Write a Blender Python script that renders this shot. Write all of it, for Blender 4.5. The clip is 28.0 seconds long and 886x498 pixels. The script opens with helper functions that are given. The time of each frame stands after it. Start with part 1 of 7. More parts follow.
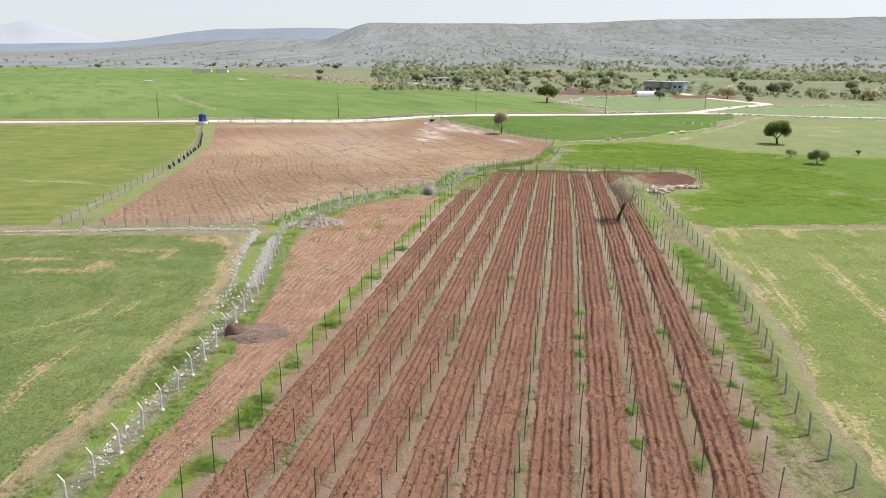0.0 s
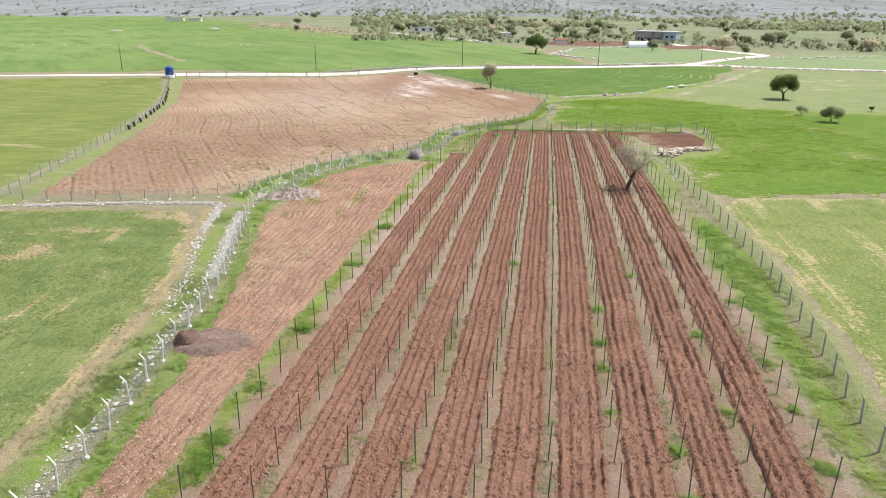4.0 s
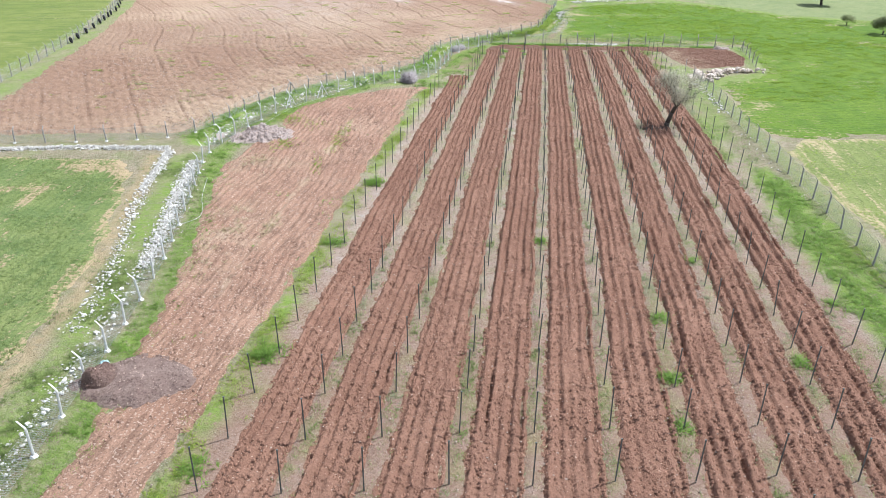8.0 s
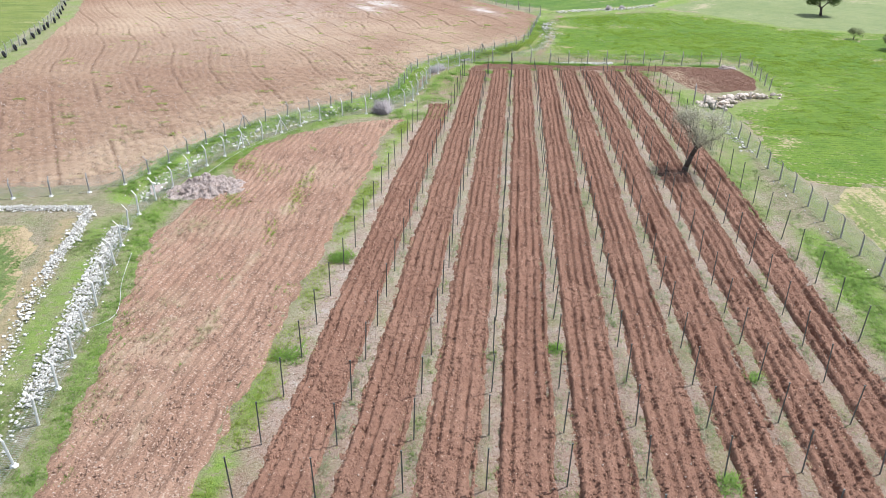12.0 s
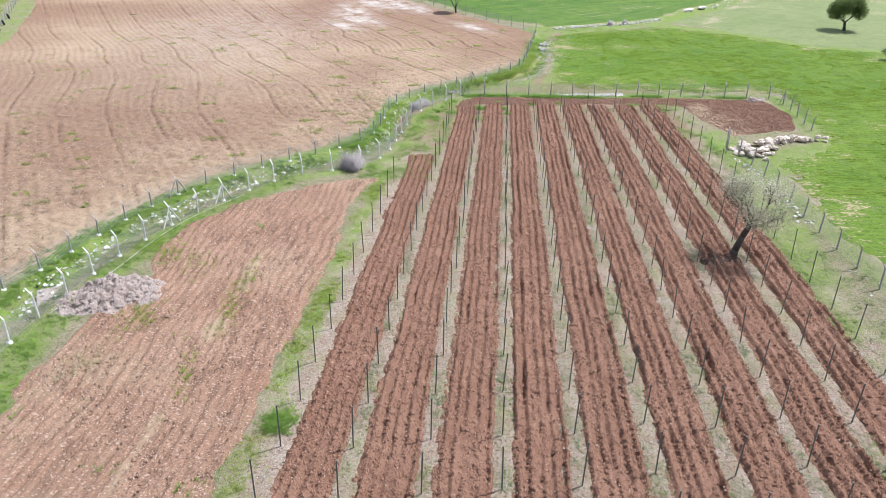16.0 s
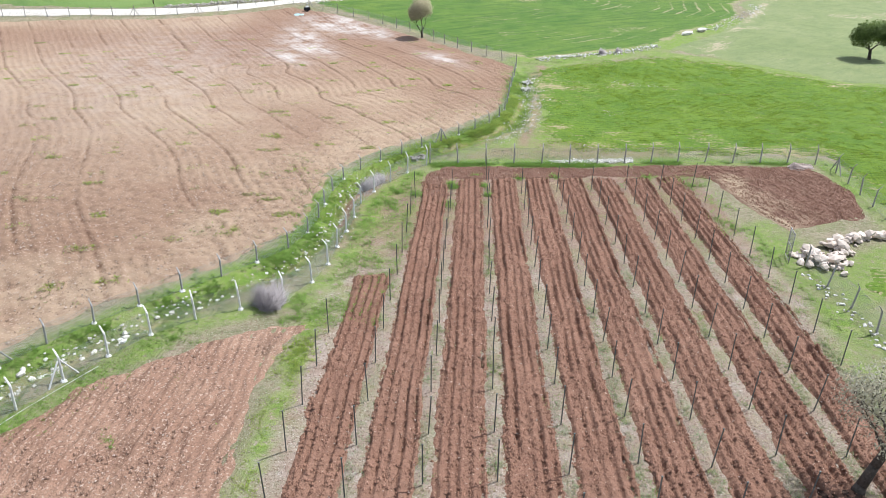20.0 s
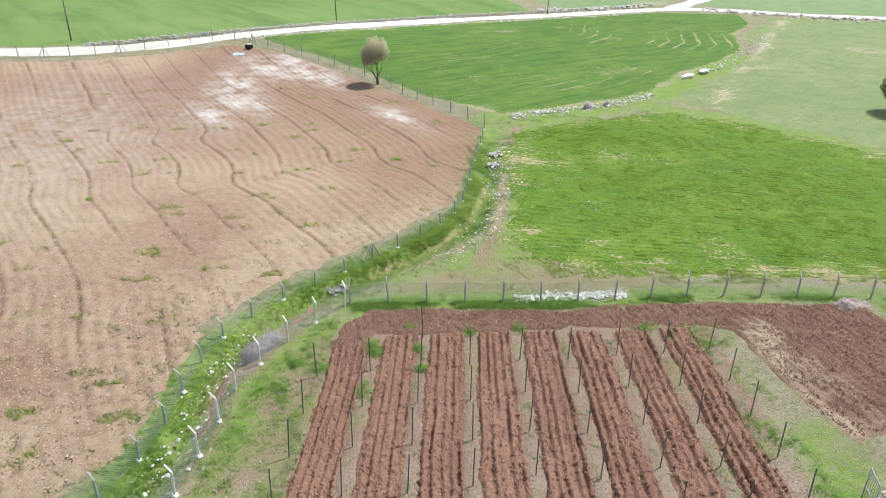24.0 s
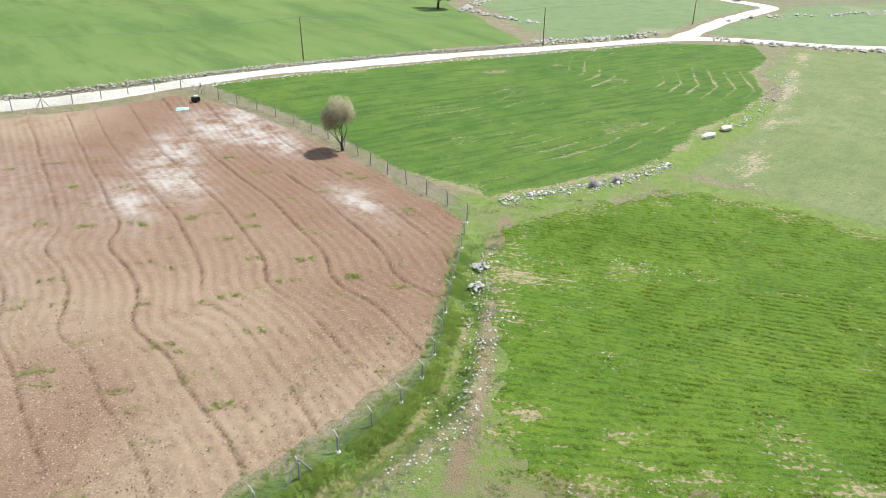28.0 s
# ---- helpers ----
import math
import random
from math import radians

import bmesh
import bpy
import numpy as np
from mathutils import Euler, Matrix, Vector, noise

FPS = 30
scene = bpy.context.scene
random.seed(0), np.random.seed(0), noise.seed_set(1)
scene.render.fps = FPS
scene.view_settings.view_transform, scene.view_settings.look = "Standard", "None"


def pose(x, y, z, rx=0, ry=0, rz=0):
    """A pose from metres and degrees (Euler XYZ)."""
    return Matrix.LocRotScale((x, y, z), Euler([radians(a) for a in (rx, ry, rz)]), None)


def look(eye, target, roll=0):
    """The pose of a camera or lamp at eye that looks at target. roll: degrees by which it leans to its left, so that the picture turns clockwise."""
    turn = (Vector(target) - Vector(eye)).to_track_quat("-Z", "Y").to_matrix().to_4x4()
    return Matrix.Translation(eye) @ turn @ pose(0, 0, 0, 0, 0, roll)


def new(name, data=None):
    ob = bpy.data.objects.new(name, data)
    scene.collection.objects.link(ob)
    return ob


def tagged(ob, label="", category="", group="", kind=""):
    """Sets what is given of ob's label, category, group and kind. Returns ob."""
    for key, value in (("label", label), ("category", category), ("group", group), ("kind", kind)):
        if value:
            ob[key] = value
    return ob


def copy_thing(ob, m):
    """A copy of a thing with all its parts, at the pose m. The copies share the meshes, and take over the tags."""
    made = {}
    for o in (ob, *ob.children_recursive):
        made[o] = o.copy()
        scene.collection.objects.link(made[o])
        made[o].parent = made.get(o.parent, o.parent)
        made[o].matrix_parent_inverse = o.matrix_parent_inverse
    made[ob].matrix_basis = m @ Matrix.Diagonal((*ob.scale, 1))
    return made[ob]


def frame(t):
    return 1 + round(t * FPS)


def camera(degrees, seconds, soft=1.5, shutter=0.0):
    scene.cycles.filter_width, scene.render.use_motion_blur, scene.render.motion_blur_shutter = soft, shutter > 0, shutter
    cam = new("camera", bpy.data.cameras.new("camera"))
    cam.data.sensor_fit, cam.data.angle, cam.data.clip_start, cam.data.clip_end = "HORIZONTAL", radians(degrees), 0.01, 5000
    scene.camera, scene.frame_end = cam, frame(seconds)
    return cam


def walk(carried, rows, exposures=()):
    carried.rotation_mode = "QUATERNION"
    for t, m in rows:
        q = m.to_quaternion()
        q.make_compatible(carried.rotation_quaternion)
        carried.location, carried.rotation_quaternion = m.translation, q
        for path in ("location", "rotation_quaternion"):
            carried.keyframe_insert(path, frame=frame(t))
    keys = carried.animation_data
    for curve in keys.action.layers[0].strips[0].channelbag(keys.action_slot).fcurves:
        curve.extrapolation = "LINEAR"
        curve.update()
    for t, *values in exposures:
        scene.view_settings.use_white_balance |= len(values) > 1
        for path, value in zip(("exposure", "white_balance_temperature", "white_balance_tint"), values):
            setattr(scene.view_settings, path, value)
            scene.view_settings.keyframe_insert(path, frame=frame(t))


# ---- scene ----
cam = camera(62.2, 28.0, soft=0.6)
PATH = [
    (0, (0.26, -3.984, 20.433), (0.273, -2.056, 19.901), 0.1),
    (1, (0.117, -2.148, 20.364), (0.135, -0.221, 19.829), 0.0),
    (2, (-0.042, 0.051, 20.284), (-0.013, 1.977, 19.748), 0.1),
    (3, (-0.201, 2.623, 20.233), (-0.153, 4.548, 19.694), 0.1),
    (3.5, (-0.28, 4.02, 20.192), (-0.226, 5.932, 19.609), 0.2),
    (4, (-0.38, 5.647, 20.14), (-0.321, 7.536, 19.485), 0.2),
    (4.5, (-0.462, 7.292, 20.107), (-0.398, 9.159, 19.393), 0.2),
    (6.5, (-0.887, 14.617, 19.769), (-0.812, 16.404, 18.874), 0.5),
    (7, (-0.942, 16.408, 19.769), (-0.865, 18.194, 18.873), 0.5),
    (8, (-0.99, 19.732, 19.787), (-0.904, 21.518, 18.89), 0.5),
    (9, (-1.117, 22.978, 19.776), (-1.011, 24.762, 18.879), 0.6),
    (10, (-1.235, 25.981, 19.797), (-1.104, 27.764, 18.899), 0.8),
    (11, (-1.196, 28.626, 20.038), (-1.049, 30.405, 19.137), 0.8),
    (12, (-1.047, 31.373, 19.998), (-0.891, 33.152, 19.098), 0.9),
    (12.5, (-0.924, 32.732, 20.131), (-0.762, 34.51, 19.229), 0.9),
    (14.5, (0.091, 39.156, 20.251), (0.257, 40.934, 19.351), 0.6),
    (15, (0.267, 41.221, 20.163), (0.439, 43.0, 19.265), 0.7),
    (16, (0.59, 45.478, 20.229), (0.773, 47.255, 19.331), 0.7),
    (17, (0.925, 50.047, 20.274), (1.123, 51.823, 19.376), 0.7),
    (18, (1.12, 54.911, 20.31), (1.338, 56.685, 19.413), 0.7),
    (19, (1.77, 59.825, 20.546), (2.008, 61.596, 19.648), 0.9),
    (20, (3.349, 64.716, 20.752), (3.604, 66.486, 19.855), 0.9),
    (21, (5.275, 69.433, 21.149), (5.536, 71.201, 20.251), 0.9),
    (21.5, (6.241, 71.694, 21.378), (6.503, 73.462, 20.481), 0.9),
    (23.5, (9.189, 80.478, 22.407), (9.463, 82.247, 21.515), 1.0),
    (24, (9.917, 82.81, 22.635), (10.192, 84.58, 21.746), 0.9),
    (25, (11.197, 87.165, 23.314), (11.474, 88.936, 22.427), 0.8),
    (26, (12.295, 91.409, 23.961), (12.576, 93.18, 23.075), 0.9),
    (27, (13.54, 95.717, 24.538), (13.819, 97.489, 23.654), 0.8),
    (28, (14.274, 99.998, 24.974), (14.563, 101.77, 24.093), 0.8),
]
walk(cam, [(t, look(eye, target, roll)) for t, eye, target, roll in PATH],
     [(0, 0.14, 6650, 11), (3, 0.15, 6600, 11), (4, 0.35, 6500, 11), (4.5, 0.42, 6250, 10), (6.5, 0.53, 5830, 10), (12, 0.47, 5890, 10), (18, 0.44, 5920, 11), (24, 0.36, 6030, 6), (28, 0.28, 6170, 6)])

# ---- world and sun ----
SUN_EL, SUN_AZ = 61.0, 22.0      # degrees above the horizon; turned from +x towards +y
world = bpy.data.worlds.new("sky")
scene.world = world
world.use_nodes = True
wn = world.node_tree.nodes
sky = wn.new("ShaderNodeTexSky")
sky.sky_type, sky.sun_disc = "NISHITA", False
sky.sun_elevation, sky.sun_rotation = radians(SUN_EL), radians(90 - SUN_AZ)
sky.altitude, sky.dust_density, sky.air_density, sky.ozone_density = 600, 0.5, 0.8, 3.0
wn["Background"].inputs[1].default_value = 0.125
haze = wn.new("ShaderNodeHueSaturation")
haze.inputs["Saturation"].default_value = 0.45
veil = wn.new("ShaderNodeMix")
veil.data_type = "RGBA"
veil.inputs["Factor"].default_value = 0.36
veil.inputs["B"].default_value = (5.3, 5.8, 6.6, 1)
world.node_tree.links.new(sky.outputs[0], haze.inputs["Color"])
world.node_tree.links.new(haze.outputs[0], veil.inputs["A"])
world.node_tree.links.new(veil.outputs["Result"], wn["Background"].inputs[0])
sun = new("sun", bpy.data.lights.new("sun", "SUN"))
sun.data.energy, sun.data.angle, sun.data.color = 4.8, radians(0.5), (1.0, 0.97, 0.92)
d_sun = Vector((math.cos(radians(SUN_EL)) * math.cos(radians(SUN_AZ)), math.cos(radians(SUN_EL)) * math.sin(radians(SUN_AZ)), math.sin(radians(SUN_EL))))
sun.matrix_world = look(tuple(d_sun * 300), (0, 0, 0))

# ---- numbers: noise, distances, terrain ----


def vnoise(x, y, seed=0):
    """Smooth value noise on a unit lattice, from 0 to 1."""
    xi, yi = np.floor(x).astype(np.int64), np.floor(y).astype(np.int64)
    fx, fy = x - xi, y - yi
    fx, fy = fx * fx * (3 - 2 * fx), fy * fy * (3 - 2 * fy)

    def h(a, b):
        n = (a * 374761393 + b * 668265263 + seed * 1274126177) & 0x7FFFFFFF
        n = ((n ^ (n >> 13)) * 1274126177) & 0x7FFFFFFF
        return ((n ^ (n >> 16)) & 0xFFFF) / 65535.0
    return (h(xi, yi) * (1 - fx) + h(xi + 1, yi) * fx) * (1 - fy) + (h(xi, yi + 1) * (1 - fx) + h(xi + 1, yi + 1) * fx) * fy


def fbm(x, y, scale, seed=0, octaves=3):
    """Fractal noise, about -1 to 1, whose largest lumps are scale metres wide."""
    x, y = np.asarray(x, float), np.asarray(y, float)
    out, amp, total = 0.0, 1.0, 0.0
    for o in range(octaves):
        f = 2.0 ** o / scale
        out = out + amp * (2 * vnoise(x * f + 17.3 * o, y * f - 9.1 * o, seed + o) - 1)
        total += amp
        amp *= 0.5
    return out / total * 1.6


def smooth(t):
    t = np.clip(t, 0, 1)
    return t * t * (3 - 2 * t)


def line_dist(x, y, pts):
    """Distance to an open line of points, and the length along it."""
    best, along, run = np.full(np.shape(x), 1e9), np.zeros(np.shape(x)), 0.0
    for (ax, ay), (bx, by) in zip(pts, pts[1:]):
        dx, dy = bx - ax, by - ay
        n = math.hypot(dx, dy)
        t = np.clip(((x - ax) * dx + (y - ay) * dy) / (n * n), 0, 1)
        d = np.hypot(x - ax - t * dx, y - ay - t * dy)
        along = np.where(d < best, run + t * n, along)
        best = np.minimum(best, d)
        run += n
    return best, along


def inside_dist(x, y, poly):
    """Distance to a closed outline, positive inside."""
    d, _ = line_dist(x, y, poly + poly[:1])
    inside = np.zeros(np.shape(x), bool)
    for (ax, ay), (bx, by) in zip(poly, poly[1:] + poly[:1]):
        if ay != by:
            inside ^= ((ay > y) != (by > y)) & (x < (bx - ax) * (y - ay) / (by - ay) + ax)
    return np.where(inside, d, -d)


def spaced(pts, step):
    """Points every step metres along a line, with the heading there."""
    out, left = [], 0.0
    for (ax, ay), (bx, by) in zip(pts, pts[1:]):
        n, a = math.hypot(bx - ax, by - ay), math.atan2(by - ay, bx - ax)
        s = left
        while s < n:
            out.append((ax + (bx - ax) * s / n, ay + (by - ay) * s / n, a))
            s += step
        left = s - n
    return out


def gz(x, y):
    """Height of the land: level near by, with faint swells farther off."""
    x, y = np.asarray(x, float), np.asarray(y, float)
    rise = 2.1 * (1 - smooth((x + 15) / 80)) * smooth((y - 172) / 32)
    return rise * (1 - smooth((y - 230) / 200))


DITCH = [(-18.2, 80), (-16.8, 85.5), (-14.8, 90.2), (-11.8, 94.6), (-8, 98.6), (-3.5, 102.2), (0, 104.6), (2.2, 109), (3.2, 114.5), (5.2, 119), (9, 122.7), (14, 126.4), (19, 130.8), (22.3, 137), (24, 145), (26, 153)]


def ditch(x, y):
    d, s = line_dist(x, y, DITCH)
    return -0.5 * (1 - 0.7 * smooth((y - 130) / 12)) * smooth(1 - (d + 0.35 * fbm(x, y, 2.5, 3)) / 1.3)


def ground_z(x, y):
    return float(gz(x, y) + ditch(np.array([x]), np.array([y]))[0])


# ---- mesh building ----
def mesh_of(name, verts, faces, mat=None, smooth_faces=False, attrs=None, normals=None):
    verts = np.asarray(verts, np.float32).reshape(-1, 3)
    faces = np.asarray(faces, np.int32)
    if normals is not None:
        # wind each face towards the side its normal names
        a, b, c = verts[faces[:, 0]], verts[faces[:, 1]], verts[faces[:, 2]]
        away = (np.cross(b - a, c - a) * np.asarray(normals)[faces[:, 0]]).sum(1) < 0
        faces = np.where(away[:, None], faces[:, ::-1], faces)
    k = faces.shape[1]
    me = bpy.data.meshes.new(name)
    me.vertices.add(len(verts))
    me.vertices.foreach_set("co", verts.ravel())
    me.loops.add(faces.size)
    me.loops.foreach_set("vertex_index", faces.ravel())
    me.polygons.add(len(faces))
    me.polygons.foreach_set("loop_start", np.arange(0, faces.size, k, dtype=np.int32))
    me.polygons.foreach_set("use_smooth", np.full(len(faces), smooth_faces))
    for key, values in (attrs or {}).items():
        me.attributes.new(key, "FLOAT", "POINT").data.foreach_set("value", np.asarray(values, np.float32))
    me.update(calc_edges=True)
    if normals is not None:
        normals = np.asarray(normals, np.float32)
        me.normals_split_custom_set_from_vertices(np.asarray(normals, np.float32).tolist())
    if mat:
        me.materials.append(mat)
    return me


def from_bm(name, bm, mat=None, smooth_faces=False):
    me = bpy.data.meshes.new(name)
    for f in bm.faces:
        f.smooth = smooth_faces
    bm.to_mesh(me)
    bm.free()
    if mat:
        me.materials.append(mat)
    return me


def part(name, me, parent, label="", m=None):
    """A mesh, as one object under a thing or part."""
    ob = new(name, me)
    ob.parent = parent
    if m is not None:
        ob.matrix_basis = m
    return tagged(ob, label)


def thing(name, label, category, group="", kind="", at=None, me=None):
    ob = new(name, me)
    if at is not None:
        ob.matrix_basis = at
    return tagged(ob, label, category, group, kind)


def grid_sheet(xs, ys, keep, z):
    """Vertices and quads of a grid where keep says so."""
    nx, ny = len(xs), len(ys)
    X, Y = np.meshgrid(xs, ys)
    idx = np.arange(nx * ny).reshape(ny, nx)
    k = keep.reshape(ny, nx)
    cell = k[:-1, :-1] & k[1:, :-1] & k[:-1, 1:] & k[1:, 1:]
    q = np.stack([idx[:-1, :-1][cell], idx[:-1, 1:][cell], idx[1:, 1:][cell], idx[1:, :-1][cell]], 1)
    used = np.unique(q)
    remap = np.full(nx * ny, -1)
    remap[used] = np.arange(len(used))
    V = np.stack([X.ravel(), Y.ravel(), z.ravel()], 1)[used]
    return V, remap[q], used


def field(name, poly, res, mat, label, category, lift=0.05, edge=0.8, rough=0.3, relief=None, wear=None, kind="structure", grow=1.5, ash=None, near_ditch=False, sand=None, rows=None):
    """A piece of land as a sheet whose rim dips into the ground."""
    xs = np.arange(min(p[0] for p in poly) - grow, max(p[0] for p in poly) + grow + res, res)
    ys = np.arange(min(p[1] for p in poly) - grow, max(p[1] for p in poly) + grow + res, res)
    X, Y = np.meshgrid(xs, ys)
    d = inside_dist(X, Y, poly) + rough * fbm(X, Y, max(1.2, 4 * res), 11) + 0.5 * rough * fbm(X, Y, 9, 12)
    z = gz(X, Y) - 0.10 + (lift + 0.10) * smooth(d / edge + 0.5)
    if near_ditch:
        z = z + 1.1 * ditch(X, Y)
    if relief is not None:
        z = z + relief(X, Y) * smooth(d / edge)
    V, F, used = grid_sheet(xs, ys, (d > -edge).ravel(), z)
    attrs = {"wear": np.clip(wear(X, Y), 0, 1).ravel()[used]} if wear is not None else {}
    if ash is not None:
        attrs["ash"] = np.clip(ash(X, Y), 0, 1).ravel()[used]
    if sand is not None:
        attrs["sand"] = np.clip(sand(X, Y), 0, 1).ravel()[used]
    if rows is not None:
        attrs["rows"] = rows(X, Y).ravel()[used]
    return thing(name, label, category, kind=kind, me=mesh_of(name, V, F, mat, True, attrs))


# ---- materials ----
def nodes_of(name, rough=0.9, spec=0.2):
    mat = bpy.data.materials.new(name)
    mat.use_nodes = True
    t = mat.node_tree
    b = t.nodes["Principled BSDF"]
    b.inputs["Roughness"].default_value = rough
    b.inputs["Specular IOR Level"].default_value = spec
    return mat, t, b


def tex(t, scale, detail=4, rough=0.55, stretch=None, out="Fac"):
    n = t.nodes.new("ShaderNodeTexNoise")
    n.inputs["Scale"].default_value, n.inputs["Detail"].default_value, n.inputs["Roughness"].default_value = scale, detail, rough
    g = t.nodes.new("ShaderNodeNewGeometry")
    if stretch:
        m = t.nodes.new("ShaderNodeMapping")
        m.vector_type = "TEXTURE"
        m.inputs["Scale"].default_value = tuple(1 / v for v in stretch[:3])
        m.inputs["Rotation"].default_value = (0, 0, radians(stretch[3]) if len(stretch) > 3 else 0)
        t.links.new(g.outputs["Position"], m.inputs[0])
        t.links.new(m.outputs[0], n.inputs["Vector"])
    else:
        t.links.new(g.outputs["Position"], n.inputs["Vector"])
    return n.outputs[out]


def bands(t, pitch, turn, wavy=2.5):
    """Wavering sown lines, pitch metres apart; turn as for tex, None where the sheet carries its own rows."""
    n = t.nodes.new("ShaderNodeTexWave")
    n.bands_direction = "Y"
    n.inputs["Scale"].default_value, n.inputs["Distortion"].default_value = 0.314 / pitch, wavy
    n.inputs["Detail"].default_value, n.inputs["Detail Scale"].default_value, n.inputs["Detail Roughness"].default_value = 4, 1.2, 0.7
    if turn is None:
        m = t.nodes.new("ShaderNodeCombineXYZ")
        w = t.nodes.new("ShaderNodeMath")
        w.operation = "MULTIPLY_ADD"
        t.links.new(tex(t, 0.8, 6, 0.8), w.inputs[0])
        w.inputs[1].default_value = 0.9 * pitch
        t.links.new(attr(t, "rows"), w.inputs[2])
        t.links.new(w.outputs[0], m.inputs["Y"])
        n.inputs["Distortion"].default_value = 0
    else:
        g, m = t.nodes.new("ShaderNodeNewGeometry"), t.nodes.new("ShaderNodeMapping")
        m.vector_type = "TEXTURE"
        m.inputs["Rotation"].default_value = (0, 0, radians(turn))
        t.links.new(g.outputs["Position"], m.inputs[0])
    t.links.new(m.outputs[0], n.inputs["Vector"])
    return n.outputs["Fac"]


def ramp(t, fac, stops):
    r = t.nodes.new("ShaderNodeValToRGB")
    while len(r.color_ramp.elements) < len(stops):
        r.color_ramp.elements.new(0.5)
    for e, (p, c) in zip(r.color_ramp.elements, stops):
        e.position, e.color = p, (*c, 1)
    t.links.new(fac, r.inputs[0])
    return r.outputs[0]


def mixed(t, fac, a, b, mode="MIX"):
    m = t.nodes.new("ShaderNodeMix")
    m.data_type, m.blend_type = "RGBA", mode
    for sock, v in ((m.inputs["Factor"], fac), (m.inputs["A"], a), (m.inputs["B"], b)):
        if isinstance(v, (int, float)):
            sock.default_value = v
        elif isinstance(v, tuple):
            sock.default_value = (*v, 1)
        else:
            t.links.new(v, sock)
    return m.outputs["Result"]


def step(t, v, lo, hi):
    m = t.nodes.new("ShaderNodeMapRange")
    m.interpolation_type = "SMOOTHSTEP"
    m.inputs["From Min"].default_value, m.inputs["From Max"].default_value = lo, hi
    t.links.new(v, m.inputs["Value"])
    return m.outputs["Result"]


def attr(t, name):
    n = t.nodes.new("ShaderNodeAttribute")
    n.attribute_name = name
    return n.outputs["Fac"]


def times(t, a, b):
    m = t.nodes.new("ShaderNodeMath")
    m.operation = "MULTIPLY"
    for s, v in zip(m.inputs, (a, b)):
        if isinstance(v, (int, float)):
            s.default_value = v
        else:
            t.links.new(v, s)
    return m.outputs[0]


def bump(t, b, h, strength, dist):
    n = t.nodes.new("ShaderNodeBump")
    n.inputs["Strength"].default_value, n.inputs["Distance"].default_value = strength, dist
    t.links.new(h, n.inputs["Height"])
    t.links.new(n.outputs[0], b.inputs["Normal"])


def soil_mat(name, dark, mid, pale, big=0.12, pebbles=0.62, wear_col=None, wear_amount=1.0, streak=0.0, ash=False, clod_shade=0.0, grain=1.0):
    mat, t, b = nodes_of(name, 0.95, 0.1)
    c = ramp(t, tex(t, big, 5, 0.6), [(0.3, mid), (0.7, pale)])
    c = mixed(t, times(t, step(t, tex(t, 3.5, 6, 0.7), 0.5, 0.75), 0.55 * grain), c, dark)
    c = mixed(t, times(t, step(t, tex(t, 14.0, 3, 0.6), 0.45, 0.7), 0.45 * grain), c, dark)
    # dark specks paint the shade and crevices between clods
    c = mixed(t, times(t, step(t, tex(t, 8.5, 3, 0.6), 0.57, 0.62), clod_shade), c, dark)
    if streak:
        c = mixed(t, times(t, step(t, tex(t, 3.0, 4, 0.6, (1.0, 0.14, 1.0, -10.6)), 0.48, 0.66), streak), c, dark)
    if ash:
        c = mixed(t, times(t, times(t, attr(t, "sand"), step(t, tex(t, 0.4, 6, 0.75), 0.2, 0.55)), 0.75), c, (0.43, 0.325, 0.222))
        c = mixed(t, times(t, times(t, attr(t, "ash"), step(t, tex(t, 0.45, 5, 0.7), 0.32, 0.66)), 0.9), c, (0.54, 0.49, 0.45))
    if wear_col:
        # wear: straw; on the red field, darker drill and harrow lines
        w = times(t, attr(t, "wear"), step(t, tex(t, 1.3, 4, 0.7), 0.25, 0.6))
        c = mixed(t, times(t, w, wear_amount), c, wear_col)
    c = mixed(t, times(t, step(t, tex(t, 9.0, 2, 0.4), pebbles, pebbles + 0.06), 0.8), c, (0.48, 0.36, 0.28))
    t.links.new(c, b.inputs["Base Color"])
    bump(t, b, tex(t, 8.0, 6, 0.75), 1.0, 0.11)
    return mat


def crop_mat(name, deep, mid, light, bare=(0.30, 0.20, 0.11), bare_at=0.66, stretch=(1, 1, 1), scale=0.06, fine=2.2):
    mat, t, b = nodes_of(name, 0.85, 0.15)
    c = ramp(t, tex(t, scale, 5, 0.6), [(0.3, mid), (0.7, light)])
    c = mixed(t, times(t, step(t, tex(t, fine, 5, 0.7, stretch), 0.42, 0.7), 0.7), c, deep)
    c = mixed(t, times(t, step(t, tex(t, 7.0, 3, 0.6), 0.45, 0.7), 0.4), c, deep)
    c = mixed(t, times(t, step(t, tex(t, 0.21, 6, 0.75), bare_at, bare_at + 0.1), 0.6), c, bare)
    c = mixed(t, times(t, attr(t, "wear"), 0.85), c, bare)
    t.links.new(c, b.inputs["Base Color"])
    bump(t, b, tex(t, 6.0, 5, 0.7), 0.8, 0.12)
    return mat


